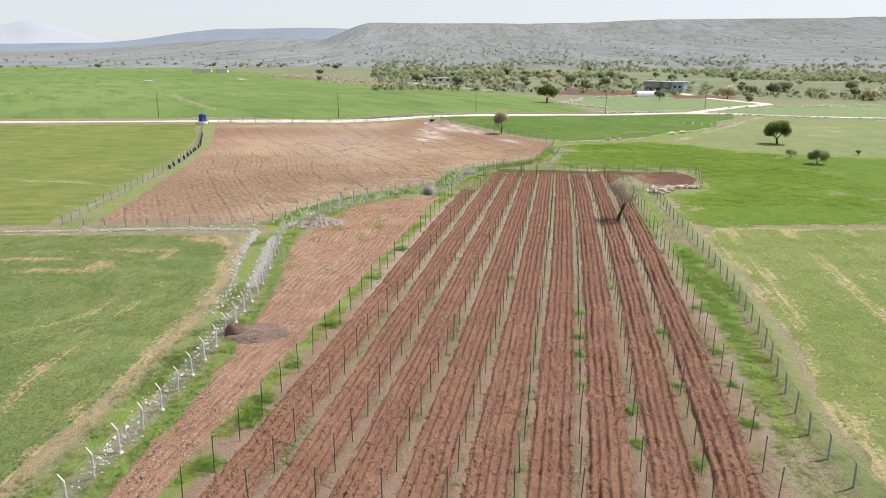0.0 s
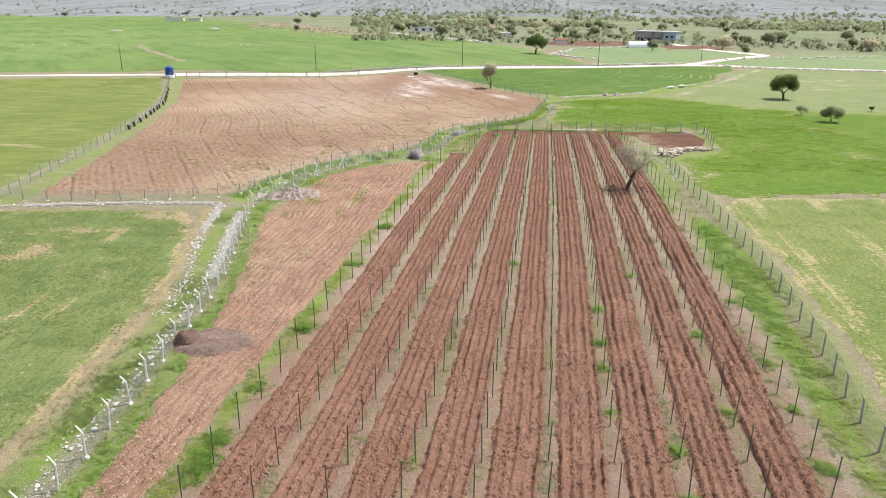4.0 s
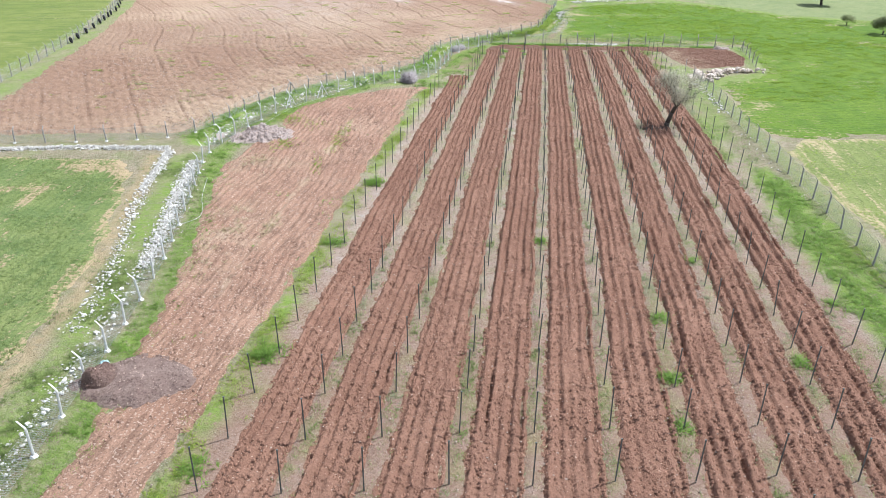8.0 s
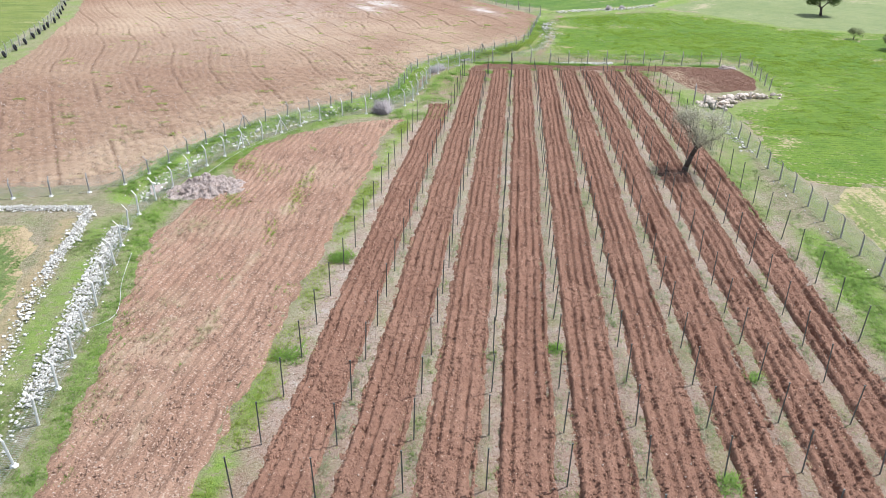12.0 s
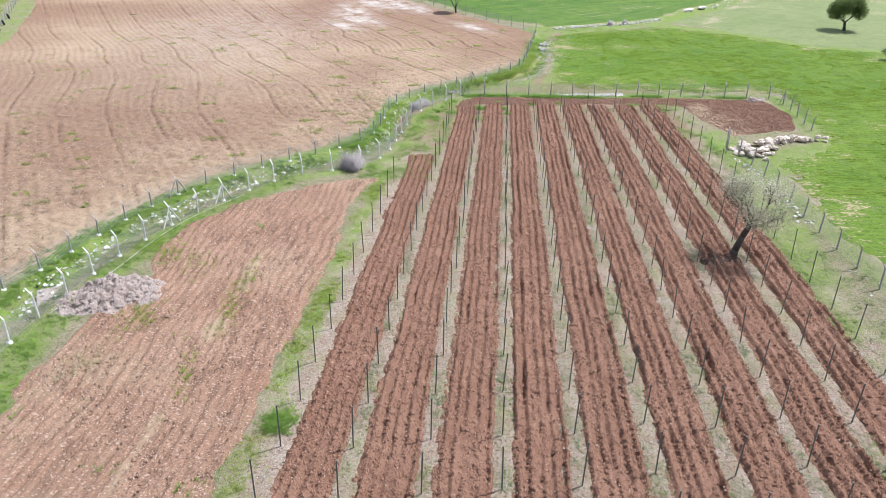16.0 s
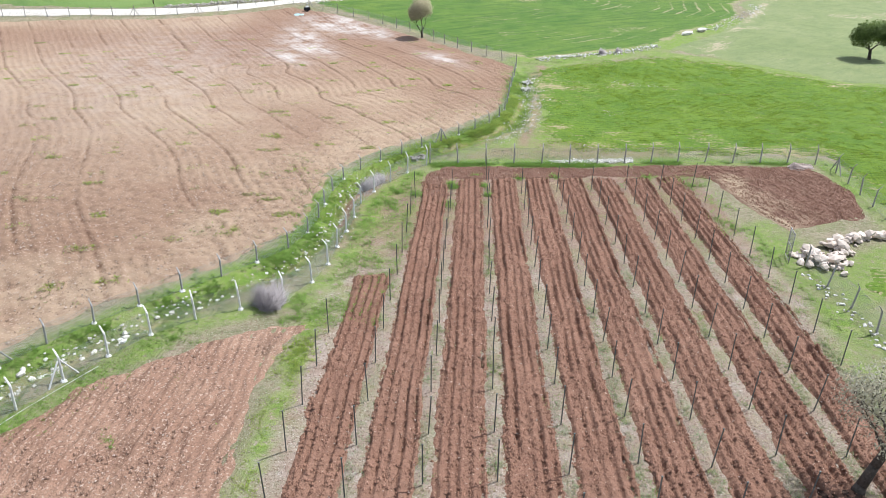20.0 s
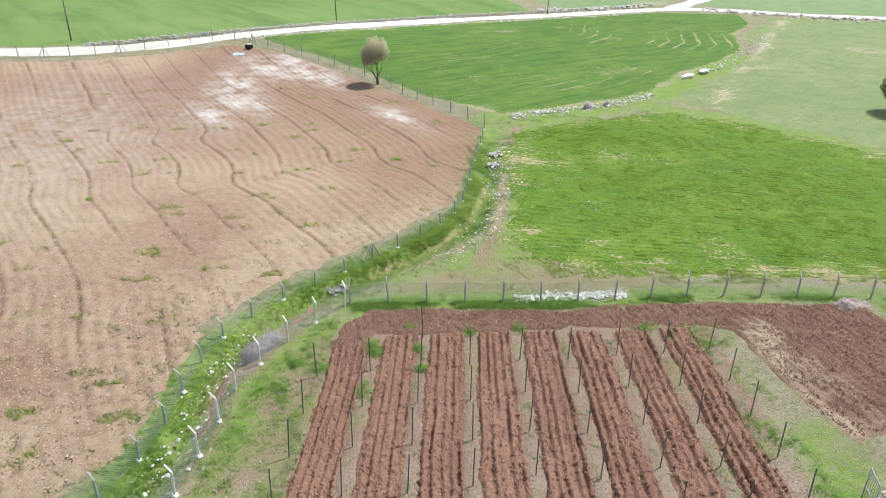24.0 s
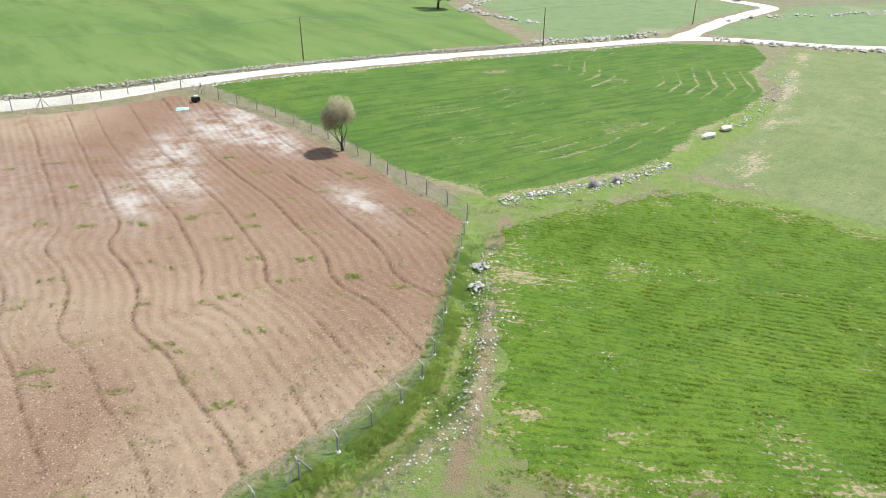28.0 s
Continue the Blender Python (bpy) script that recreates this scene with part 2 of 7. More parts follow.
def wheat_mat(name, deep, mid, light, soil, turn, thin=0.0, row=1.5, along_=0.1, worn=0.19, rowmix=0.8, clump=(1.0, 1.0), sown=0.0, drawn=0.4, fan=False):
    """Young corn sown in rows; bare soil shows between them where it stands thin (wear)."""
    mat, t, b = nodes_of(name, 0.85, 0.15)
    c = ramp(t, tex(t, 0.07, 5, 0.65), [(0.32, mid), (0.68, light)])
    c = mixed(t, times(t, step(t, tex(t, 0.35, 5, 0.7), 0.42, 0.66), 0.5), c, deep)
    rows = tex(t, 1.0, 3, 0.6, (along_, row, 1.0, turn))
    grain = tex(t, 4.5, 5, 0.75, (clump[0], clump[1], 1.0, turn))
    c = mixed(t, times(t, step(t, rows, 0.44, 0.66), rowmix), c, deep)
    c = mixed(t, times(t, step(t, grain, 0.5, 0.66), 0.55), c, tuple(0.6 * v for v in deep))

    def add(a, b_):
        m = t.nodes.new("ShaderNodeMath")
        for s_, v_ in zip(m.inputs, (a, b_)):
            if isinstance(v_, (int, float)):
                s_.default_value = v_
            else:
                t.links.new(v_, s_)
        return m.outputs[0]
    if sown:
        # open lines between the sown ones, broken by the grain; row shade painted dark
        lines = step(t, bands(t, sown, None if fan else turn), 0.5, 0.9)
        c = mixed(t, times(t, times(t, lines, step(t, tex(t, 1.3, 6, 0.8), 0.42, 0.6)), drawn), c, tuple(0.62 * v for v in deep))
        lines = times(t, lines, 0.035)
    gapv = add(add(times(t, rows, 0.3), times(t, tex(t, 3.2, 5, 0.75), 0.55)), add(times(t, tex(t, 0.16, 6, 0.75), 0.35), times(t, attr(t, "wear"), worn)))
    if sown:
        gapv = add(gapv, lines)
    sc = ramp(t, tex(t, 2.0, 5, 0.7), [(0.35, soil), (0.65, tuple(1.35 * v for v in soil))])
    c = mixed(t, times(t, step(t, gapv, 0.69 - thin, 0.80 - thin), 0.9), c, sc)
    t.links.new(c, b.inputs["Base Color"])
    bump(t, b, grain, 0.9, 0.14)
    return mat


M_BED = soil_mat("tilled_red_soil", (0.06, 0.031, 0.0225), (0.230, 0.123, 0.084), (0.298, 0.171, 0.119), 0.25, 0.68, streak=0.15, clod_shade=0.35, grain=0.55)
M_HEAD = soil_mat("dark_turned_soil", (0.06, 0.032, 0.024), (0.16, 0.086, 0.06), (0.215, 0.125, 0.09), 0.3, 0.66, (0.40, 0.31, 0.21), 0.8, clod_shade=0.5, grain=0.7)
M_PLOT = soil_mat("loose_red_soil", (0.09, 0.05, 0.035), (0.292, 0.168, 0.115), (0.385, 0.246, 0.172), 0.16, 0.6, (0.43, 0.35, 0.235), 0.6, streak=0.45, clod_shade=0.4, grain=0.7)
M_RED = soil_mat("harrowed_pale_red_soil", (0.12, 0.066, 0.044), (0.24, 0.14, 0.093), (0.315, 0.212, 0.144), 0.03, 0.62, (0.12, 0.066, 0.042), 0.9, ash=True, clod_shade=0.35)
M_ROAD = soil_mat("pale_gravel_road", (0.44, 0.40, 0.34), (0.60, 0.555, 0.49), (0.72, 0.68, 0.61), 0.2, 0.6)
M_HEAP = soil_mat("dry_clay_heap", (0.06, 0.036, 0.03), (0.145, 0.092, 0.075), (0.24, 0.165, 0.135), 0.9, 0.68)
M_SPREAD = soil_mat("spread_clay", (0.08, 0.052, 0.045), (0.19, 0.13, 0.108), (0.28, 0.208, 0.175), 0.9, 0.66)
M_DARKSOIL = soil_mat("dark_brown_soil", (0.025, 0.016, 0.013), (0.062, 0.04, 0.032), (0.11, 0.072, 0.056), 0.9, 0.7)
M_GREYHEAP = soil_mat("grey_rubble_heap", (0.14, 0.108, 0.096), (0.34, 0.272, 0.24), (0.50, 0.42, 0.38), 0.9, 0.6)
M_WHEAT = wheat_mat("bright_young_wheat", (0.06, 0.125, 0.013), (0.098, 0.175, 0.016), (0.158, 0.226, 0.027), (0.33, 0.255, 0.165), -20, 0.0, 2.2, 0.3, 0.17, 0.3, (0.7, 1.0), 0.6, 0.65, True)
M_GREEN2 = wheat_mat("deep_green_wheat", (0.05, 0.11, 0.019), (0.085, 0.16, 0.025), (0.14, 0.205, 0.036), (0.26, 0.23, 0.13), 23, 0.02, 1.1, worn=0.34)
M_PALE = wheat_mat("pale_thin_crop", (0.135, 0.18, 0.072), (0.19, 0.225, 0.088), (0.25, 0.272, 0.125), (0.36, 0.29, 0.205), 35, 0.02, 1.5, 0.35, 0.19, 0.4)
M_LEFT = wheat_mat("sparse_green_crop", (0.08, 0.13, 0.04), (0.145, 0.192, 0.058), (0.212, 0.242, 0.085), (0.33, 0.245, 0.15), 88, 0.02, 2.0, 0.16, 0.19, 0.4, (1.0, 1.0), 0.5, 0.3)
M_LEFT2 = wheat_mat("yellowish_green_crop", (0.105, 0.145, 0.034), (0.16, 0.20, 0.045), (0.22, 0.24, 0.07), (0.33, 0.27, 0.15), 6, 0.03, 0.9)
M_RIGHT = wheat_mat("light_green_crop", (0.11, 0.155, 0.04), (0.17, 0.215, 0.058), (0.23, 0.255, 0.088), (0.35, 0.28, 0.165), 80, 0.04, 2.6, 0.12, 0.21, 0.5, (1.0, 1.0), 0.9, 0.3)
M_FAR = crop_mat("far_green_wheat", (0.07, 0.13, 0.032), (0.112, 0.185, 0.042), (0.20, 0.262, 0.085), bare_at=0.70, scale=0.009, fine=0.10, stretch=(0.3, 1.3, 1, -62))
M_SAGE = crop_mat("far_pale_green_crop", (0.13, 0.185, 0.085), (0.175, 0.235, 0.105), (0.21, 0.26, 0.125), bare=(0.36, 0.30, 0.20), bare_at=0.66, scale=0.02, fine=0.3)


def verge_mat():
    mat, t, b = nodes_of("verge_grass_and_dust", 0.95, 0.1)
    c = ramp(t, tex(t, 0.5, 6, 0.75), [(0.32, (0.20, 0.20, 0.105)), (0.5, (0.27, 0.235, 0.155)), (0.7, (0.36, 0.29, 0.215))])
    c = mixed(t, times(t, step(t, tex(t, 2.6, 6, 0.8), 0.48, 0.6), 0.7), c, (0.135, 0.15, 0.07))
    c = mixed(t, times(t, step(t, tex(t, 6.0, 4, 0.7), 0.52, 0.62), 0.6), c, (0.16, 0.10, 0.07))
    c = mixed(t, times(t, step(t, tex(t, 10.0, 3, 0.6), 0.58, 0.66), 0.6), c, (0.45, 0.40, 0.33))
    v = ramp(t, tex(t, 0.8, 6, 0.75), [(0.35, (0.30, 0.215, 0.165)), (0.58, (0.375, 0.30, 0.245)), (0.72, (0.43, 0.385, 0.345))])
    v = mixed(t, times(t, step(t, tex(t, 2.2, 7, 0.8), 0.5, 0.6), 0.4), v, (0.18, 0.195, 0.115))
    v = mixed(t, times(t, step(t, tex(t, 7.0, 4, 0.7), 0.53, 0.6), 0.7), v, (0.15, 0.09, 0.062))
    v = mixed(t, times(t, step(t, tex(t, 11.0, 3, 0.6), 0.6, 0.66), 0.8), v, (0.56, 0.51, 0.45))
    v = mixed(t, times(t, attr(t, "ruddy"), 0.6), v, (0.245, 0.148, 0.105))
    c = mixed(t, attr(t, "vine"), c, v)
    g = ramp(t, tex(t, 1.1, 6, 0.75), [(0.3, (0.125, 0.21, 0.038)), (0.52, (0.19, 0.272, 0.056)), (0.72, (0.265, 0.305, 0.10))])
    g = mixed(t, times(t, step(t, tex(t, 5.0, 5, 0.75), 0.5, 0.66), 0.45), g, (0.08, 0.14, 0.032))
    c = mixed(t, times(t, attr(t, "lush"), step(t, tex(t, 2.3, 6, 0.8), 0.34, 0.52)), c, g)
    k = ramp(t, tex(t, 1.2, 5, 0.7), [(0.3, (0.28, 0.215, 0.12)), (0.7, (0.41, 0.33, 0.20))])
    c = mixed(t, times(t, attr(t, "track"), step(t, tex(t, 1.8, 6, 0.75), 0.34, 0.5)), c, k)
    f = ramp(t, tex(t, 0.022, 7, 0.75), [(0.35, (0.14, 0.175, 0.09)), (0.6, (0.21, 0.22, 0.14)), (0.75, (0.25, 0.175, 0.13))])
    c = mixed(t, attr(t, "far"), c, f)
    t.links.new(c, b.inputs["Base Color"])
    bump(t, b, tex(t, 7.0, 6, 0.75), 1.0, 0.14)
    return mat


M_VERGE = verge_mat()


def plain(name, col, rough=0.7, metal=0.0, var=0.25, scale=6.0, island=False, rnd=False):
    mat, t, b = nodes_of(name, rough, 0.3)
    b.inputs["Metallic"].default_value = metal
    lo, hi = tuple(v * (1 - var) for v in col), tuple(min(1, v * (1 + var)) for v in col)
    c = ramp(t, tex(t, scale, 5, 0.65), [(0.3, lo), (0.7, hi)])
    if island or rnd:
        n = t.nodes.new("ShaderNodeObjectInfo" if rnd else "ShaderNodeNewGeometry")
        r = n.outputs["Random" if rnd else "Random Per Island"]
        c = mixed(t, 1.0, c, ramp(t, r, [(0.0, (0.72, 0.70, 0.66)), (1.0, (1.0, 1.0, 1.0))]), "MULTIPLY")
    t.links.new(c, b.inputs["Base Color"])
    return mat


def leaf_mat(name, dark, light):
    mat, t, b = nodes_of(name, 0.7, 0.25)
    n = t.nodes.new("ShaderNodeNewGeometry")
    lo = tuple(0.75 * p + 0.25 * q for p, q in zip(dark, light))
    hi = tuple(0.25 * p + 0.75 * q for p, q in zip(dark, light))
    c = mixed(t, step(t, tex(t, 0.9, 5, 0.7), 0.36, 0.64), ramp(t, n.outputs["Random Per Island"], [(0.0, dark), (1.0, hi)]), ramp(t, n.outputs["Random Per Island"], [(0.0, lo), (1.0, light)]))
    t.links.new(c, b.inputs["Base Color"])
    tr = t.nodes.new("ShaderNodeBsdfTranslucent")
    t.links.new(c, tr.inputs[0])
    ms = t.nodes.new("ShaderNodeMixShader")
    ms.inputs[0].default_value = 0.5
    t.links.new(b.outputs[0], ms.inputs[1])
    t.links.new(tr.outputs[0], ms.inputs[2])
    t.links.new(ms.outputs[0], t.nodes["Material Output"].inputs[0])
    return mat


M_CONCRETE = plain("white_concrete", (0.62, 0.61, 0.58), 0.9, 0, 0.2, 5)
M_CONCRETE2 = plain("grey_concrete", (0.31, 0.295, 0.28), 0.9, 0, 0.25, 5)
M_STEEL = plain("dark_green_painted_steel", (0.13, 0.14, 0.13), 0.55, 0.3, 0.3, 8)
M_WIRE = plain("galvanised_wire", (0.40, 0.43, 0.42), 0.6, 0.1, 0.15, 3)
M_STONE = plain("white_limestone", (0.70, 0.675, 0.63), 0.95, 0, 0.25, 3, rnd=True)
M_STONES = plain("pale_fieldstone", (0.58, 0.56, 0.52), 0.95, 0, 0.25, 3, island=True)
M_ROCK = plain("pinkish_boulder", (0.64, 0.545, 0.475), 0.95, 0, 0.3, 1.4, rnd=True)
M_BANKSTONE = plain("weathered_bank_stone", (0.47, 0.44, 0.39), 0.95, 0, 0.3, 2, island=True)
M_GREYSTONE = plain("grey_fieldstone", (0.34, 0.31, 0.29), 0.95, 0, 0.3, 3, island=True)
M_TANSTONE = plain("tan_fieldstone", (0.46, 0.37, 0.29), 0.95, 0, 0.25, 1, island=True)
M_BARK = plain("dark_bark", (0.075, 0.062, 0.05), 0.95, 0, 0.4, 9)
M_WOOD = plain("weathered_pole_wood", (0.13, 0.10, 0.075), 0.9, 0, 0.3, 4)
M_GRASS = leaf_mat("grass_blades", (0.11, 0.175, 0.045), (0.26, 0.32, 0.11))
M_YELLOWGRASS = leaf_mat("yellow_green_grass", (0.175, 0.26, 0.036), (0.36, 0.43, 0.09))
M_GREYGRASS = leaf_mat("grey_green_grass", (0.155, 0.205, 0.10), (0.33, 0.375, 0.21))
M_LUSH = leaf_mat("lush_grass_blades", (0.12, 0.23, 0.038), (0.25, 0.375, 0.074))
M_DRY = leaf_mat("dry_grass_blades", (0.30, 0.265, 0.14), (0.50, 0.43, 0.27))
M_WHEATB = leaf_mat("wheat_blades", (0.15, 0.25, 0.016), (0.26, 0.35, 0.04))
M_LEAF = leaf_mat("oak_leaves", (0.075, 0.12, 0.03), (0.17, 0.225, 0.06))
M_BLOSSOM = leaf_mat("pale_new_leaves", (0.40, 0.385, 0.28), (0.60, 0.57, 0.45))
# valley and hill leaf colours are greyed and paled to imitate distance haze
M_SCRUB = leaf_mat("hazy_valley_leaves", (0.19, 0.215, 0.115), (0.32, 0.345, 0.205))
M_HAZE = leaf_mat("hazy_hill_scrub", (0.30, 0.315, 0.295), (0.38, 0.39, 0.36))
M_WILLOW = leaf_mat("yellow_green_new_leaves", (0.46, 0.42, 0.26), (0.66, 0.60, 0.42))
M_OLIVE = leaf_mat("grey_green_leaves", (0.20, 0.235, 0.11), (0.34, 0.365, 0.185))
M_TWIG = leaf_mat("bare_grey_twigs", (0.38, 0.34, 0.34), (0.60, 0.55, 0.55))
M_CLOD = plain("soil_clods", (0.285, 0.157, 0.108), 0.95, 0, 0.3, 5, island=True)
M_REDCLOD = plain("pale_red_clods", (0.235, 0.16, 0.115), 0.95, 0, 0.35, 5, island=True)
M_PLOTCLOD = plain("ploughed_red_clods", (0.35, 0.225, 0.165), 0.95, 0, 0.35, 5, island=True)
M_PEBBLE = plain("pale_pebbles", (0.44, 0.355, 0.295), 0.95, 0, 0.3, 5, island=True)

# ---- the plan ----
def rowx(k, y):
    """Where the k-th row of posts runs: rows lean to the right and draw together far off."""
    y = np.asarray(y, float)
    s = ((26.2, -11.3, 3.035), (75.4, -2.1, 2.95), (105.6, 3.94, 2.74))
    out = 0.0
    for i, (yi, a, b) in enumerate(s):
        w = 1.0
        for j, (yj, _, _) in enumerate(s):
            if i != j:
                w = w * (y - yj) / (yi - yj)
        out = out + w * (a + b * k)
    return out


ROW_START = 2.0
ROW_END = [99.5, 115.0, 117.0, 117.0, 116.6, 116.2, 115.7, 115.6, 115.6, 115.4]
BED_END = [103.0, 117.2, 117.7, 117.6, 117.4, 117.1, 116.8, 116.6, 116.4]
FENCE_WEST = [(-17, 2), (-16.9, 26.3), (-16.1, 31), (-15.6, 38), (-15.4, 44), (-15.2, 50), (-15.2, 57), (-15.7, 62.5), (-16.6, 70.5), (-17.4, 76.5), (-16.6, 79.5), (-15.4, 84), (-13.9, 87.8), (-11.6, 91.8), (-9.3, 94.9), (-6.4, 98.2), (-3, 99.6), (-0.1, 100.3), (1.8, 103.1), (2.7, 107), (3.8, 110.7), (4.4, 114), (6.3, 116.9), (8.3, 119.5), (10.3, 121.2)]
FENCE_BACK = [(10.3, 121.2), (14, 120.9), (18.3, 120.4), (23, 119.8), (31.5, 119.6), (36.3, 118.8), (41, 118.3), (43.2, 117.7), (42, 112), (40.2, 105)]
FENCE_EAST = [(31, 101), (30.6, 95), (29.2, 85), (28.4, 76.8), (27.4, 67.6), (26.4, 60), (25.4, 54), (23.5, 44.4), (21.8, 38.5), (20.4, 31.8), (20.2, 27.5), (20, 2)]
FENCE_FIELD = [(-43.6, 79.8), (-33, 79.7), (-24, 80.3), (-19.8, 81.6), (-18.1, 85.5), (-16.5, 89.8), (-13.8, 95), (-11.2, 98.0), (-8.2, 100.5), (-4.65, 103.05), (-1.85, 105.35), (0.2, 107.3), (1.4, 110.8), (1.9, 114.5), (3.3, 119), (6.3, 122.3), (10, 125.2), (14.8, 129.3), (18, 132.5), (20, 136.5), (21.7, 143), (23.8, 149.7), (25.4, 155.7)]
FENCE_FAR = [(25.4, 155.7), (24.2, 159), (18.2, 169.6), (16.6, 174.8), (12.2, 181.8), (6.1, 188.5), (1.5, 192), (-3.5, 197.2), (-8.7, 195.3), (-14.1, 192.2), (-22.8, 188.9), (-40, 189), (-58, 188.6)]
FENCE_LEFT = [(-43.6, 79.8), (-44.3, 88), (-44.8, 100), (-45.7, 115.8), (-47.2, 131.2), (-49.9, 150), (-57.3, 176), (-60.5, 188.5)]
ROAD = [(-400, 186), (-114, 189.5), (-85, 190.6), (-64, 191.4), (-41, 191.8), (-23, 191.4), (-11.7, 194.7), (-5.6, 198), (1, 201.9), (7.5, 205.8), (16.3, 210.1), (25, 214.5), (35, 219.4), (45, 223.5), (56.4, 227.6), (68, 231), (81, 234), (92, 231.5), (101, 226), (117, 220), (160, 209), (400, 195)]
FORK = [(81, 234), (92, 245), (101, 254), (115, 265), (123, 271), (120, 280), (112, 300), (110, 337)]

HEADLAND = [(8.9, 114.2), (9.1, 117.3), (9.9, 119.1), (11.3, 120.2), (14, 120.2), (18, 119.7), (23, 119.0), (31, 118.9), (36, 118.1), (41.3, 117.2), (41.6, 112), (39.6, 107.2), (35, 106.4), (32.8, 105.8), (32.2, 108.5), (31.9, 115.4), (30.5, 116.3), (25, 116.6), (18, 117), (14, 117.4), (11.5, 117.8), (11, 116.6), (10.9, 114.2)]
CHANNEL = [(2.9, 110.5), (3.4, 112), (3.5, 113.8), (4.3, 115.6), (5.6, 118.3), (6.5, 119.3), (7.3, 120.5), (8.1, 121.8)]
RED = [(-41, 82), (-42, 100), (-45, 130), (-49, 155), (-56.5, 185.5), (-40, 187), (-22, 187.2), (-11, 190.5), (-4, 194), (3, 189.8), (9, 183.4), (15.6, 174), (23.4, 158.6), (25, 155.2), (23.5, 149.5), (21.2, 142), (19.3, 136.2), (13.8, 130.8), (9, 126.8), (4.8, 123.3), (2, 119.5), (0.9, 114), (0.5, 109.8), (-2.6, 106.3), (-5.5, 104.1), (-9, 101.4), (-12.1, 98.6), (-15.2, 94.6), (-17.6, 90), (-19.4, 84.8), (-21, 82.2)]

edge_x = [(float(rowx(0, y)) - 1.75, y) for y in (87, 80, 70, 60, 50, 40, 30, 14, 2)]
PLOT = [(-15.4, 2), (-15.3, 26), (-14.6, 37), (-13.9, 43), (-13.9, 50.5), (-14, 56), (-14.9, 66), (-15.4, 74), (-13.8, 80), (-12.2, 83.5), (-12.8, 86), (-11.3, 90.6), (-8.8, 93.7), (-6.4, 95.3), (-3.5, 96.9), (-0.8, 97.7), (1.2, 97.9), (-0.5, 95.2), (-1.2, 91.5)] + edge_x

# ---- ground ----
def spread(lo, hi, fine, reach):
    mid = list(np.arange(lo, hi + 1e-6, fine))
    left, right, s = [lo], [hi], fine
    while right[-1] < reach:
        s *= 1.12
        right.append(right[-1] + s)
        left.append(left[-1] - s)
    return np.array(left[:0:-1] + mid + right[1:])


gx, gy = spread(-50, 75, 0.4, 4800), spread(0, 165, 0.4, 4800)
GX, GY = np.meshgrid(gx, gy)
lush_strip = [(25, 73), (27.2, 73), (27, 66), (26.4, 60), (25.2, 55), (23, 45.5), (21.2, 38), (19.5, 30), (18.9, 31), (20, 38), (21.2, 46), (22.2, 55), (22.6, 60), (23.8, 67)]
DITCH_BANK = [(x - 0.65, y + 0.55) for x, y in DITCH]
lush = smooth(1.5 - line_dist(GX, GY, DITCH_BANK)[0] / 1.5)
lush = np.maximum(lush, smooth(0.4 + (inside_dist(GX, GY, lush_strip) + 0.5 * fbm(GX, GY, 1.6, 26)) / 1.0))
lush = np.maximum(lush, 0.75 * smooth(1.3 - line_dist(GX, GY, [(x + 1.0, y) for x, y in FENCE_WEST])[0] / 1.1))
lush = np.maximum(lush, 0.8 * smooth(1.3 - line_dist(GX, GY, [(x, y + 0.2) for x, y in FENCE_BACK])[0] / 1.3))
lush = np.maximum(lush, 0.55 * smooth(1.3 - line_dist(GX, GY, [(x + 1.2, y) for x, y in FENCE_LEFT])[0] / 2.2))
lush = np.maximum(lush, np.clip(0.6 + 0.6 * fbm(GX, GY, 2.5, 17), 0.1, 1) * smooth(1.1 - np.abs(GX - rowx(0, np.clip(GY, 0, 100)) + 1.15) / 0.8) * (GY < 101))
lush = np.maximum(lush, 0.3 * smooth(0.6 + inside_dist(GX, GY, [(-0.5, 97.5), (3, 103), (5, 110), (7, 115), (9, 118), (9, 112), (4, 100), (2, 97)]) / 1.0))
lush = np.maximum(lush, 0.55 * smooth(1.2 - line_dist(GX, GY, [(-18.4, 76), (-18.2, 68), (-17.5, 60), (-17.2, 50), (-17.6, 40), (-18.6, 26), (-19, 0)])[0] / 1.5))
lush = np.maximum(lush, 0.75 * smooth(1.2 - line_dist(GX, GY, [(23.6, 75), (27, 85), (29.5, 95), (31.5, 106)])[0] / 2.0))
lush = np.maximum(lush, 0.95 * smooth(1.8 - line_dist(GX, GY, [(20, 126.5), (24.8, 137), (27.6, 150), (29, 158), (36, 161), (47, 166), (57, 176), (70, 187)])[0] / 3.0))
lush = np.clip(lush + 0.35 * fbm(GX, GY, 1.6, 5) * (lush > 0.05), 0, 1)
lush = np.maximum(lush, 0.6 * smooth(1.2 - line_dist(GX, GY, [(x + 0.9, y) for x, y in FENCE_EAST])[0] / 1.3))
lush = np.maximum(lush, 0.8 * smooth(1.3 - line_dist(GX, GY, [(-19, 76), (-18.6, 70), (-17.9, 62), (-17, 54), (-17, 46), (-17.6, 36), (-18.4, 26), (-18.6, 0)])[0] / 1.0) + 0.3 * fbm(GX, GY, 1.2, 6))
lush = np.maximum(lush, 0.65 * smooth(1.2 - line_dist(GX, GY, [(14, 124.5), (19, 127.5), (22.5, 132), (24.6, 139), (26, 146), (27.6, 154), (25.5, 158)])[0] / 2.2))
lush = np.maximum(lush, 0.35 * smooth(0.6 + inside_dist(GX, GY, [(12, 122), (20, 127), (24, 133), (25, 124), (44.5, 120), (44, 118.6), (24, 120.4), (14, 121.4)]) / 1.5 + 0.5 * fbm(GX, GY, 2.5, 16)))
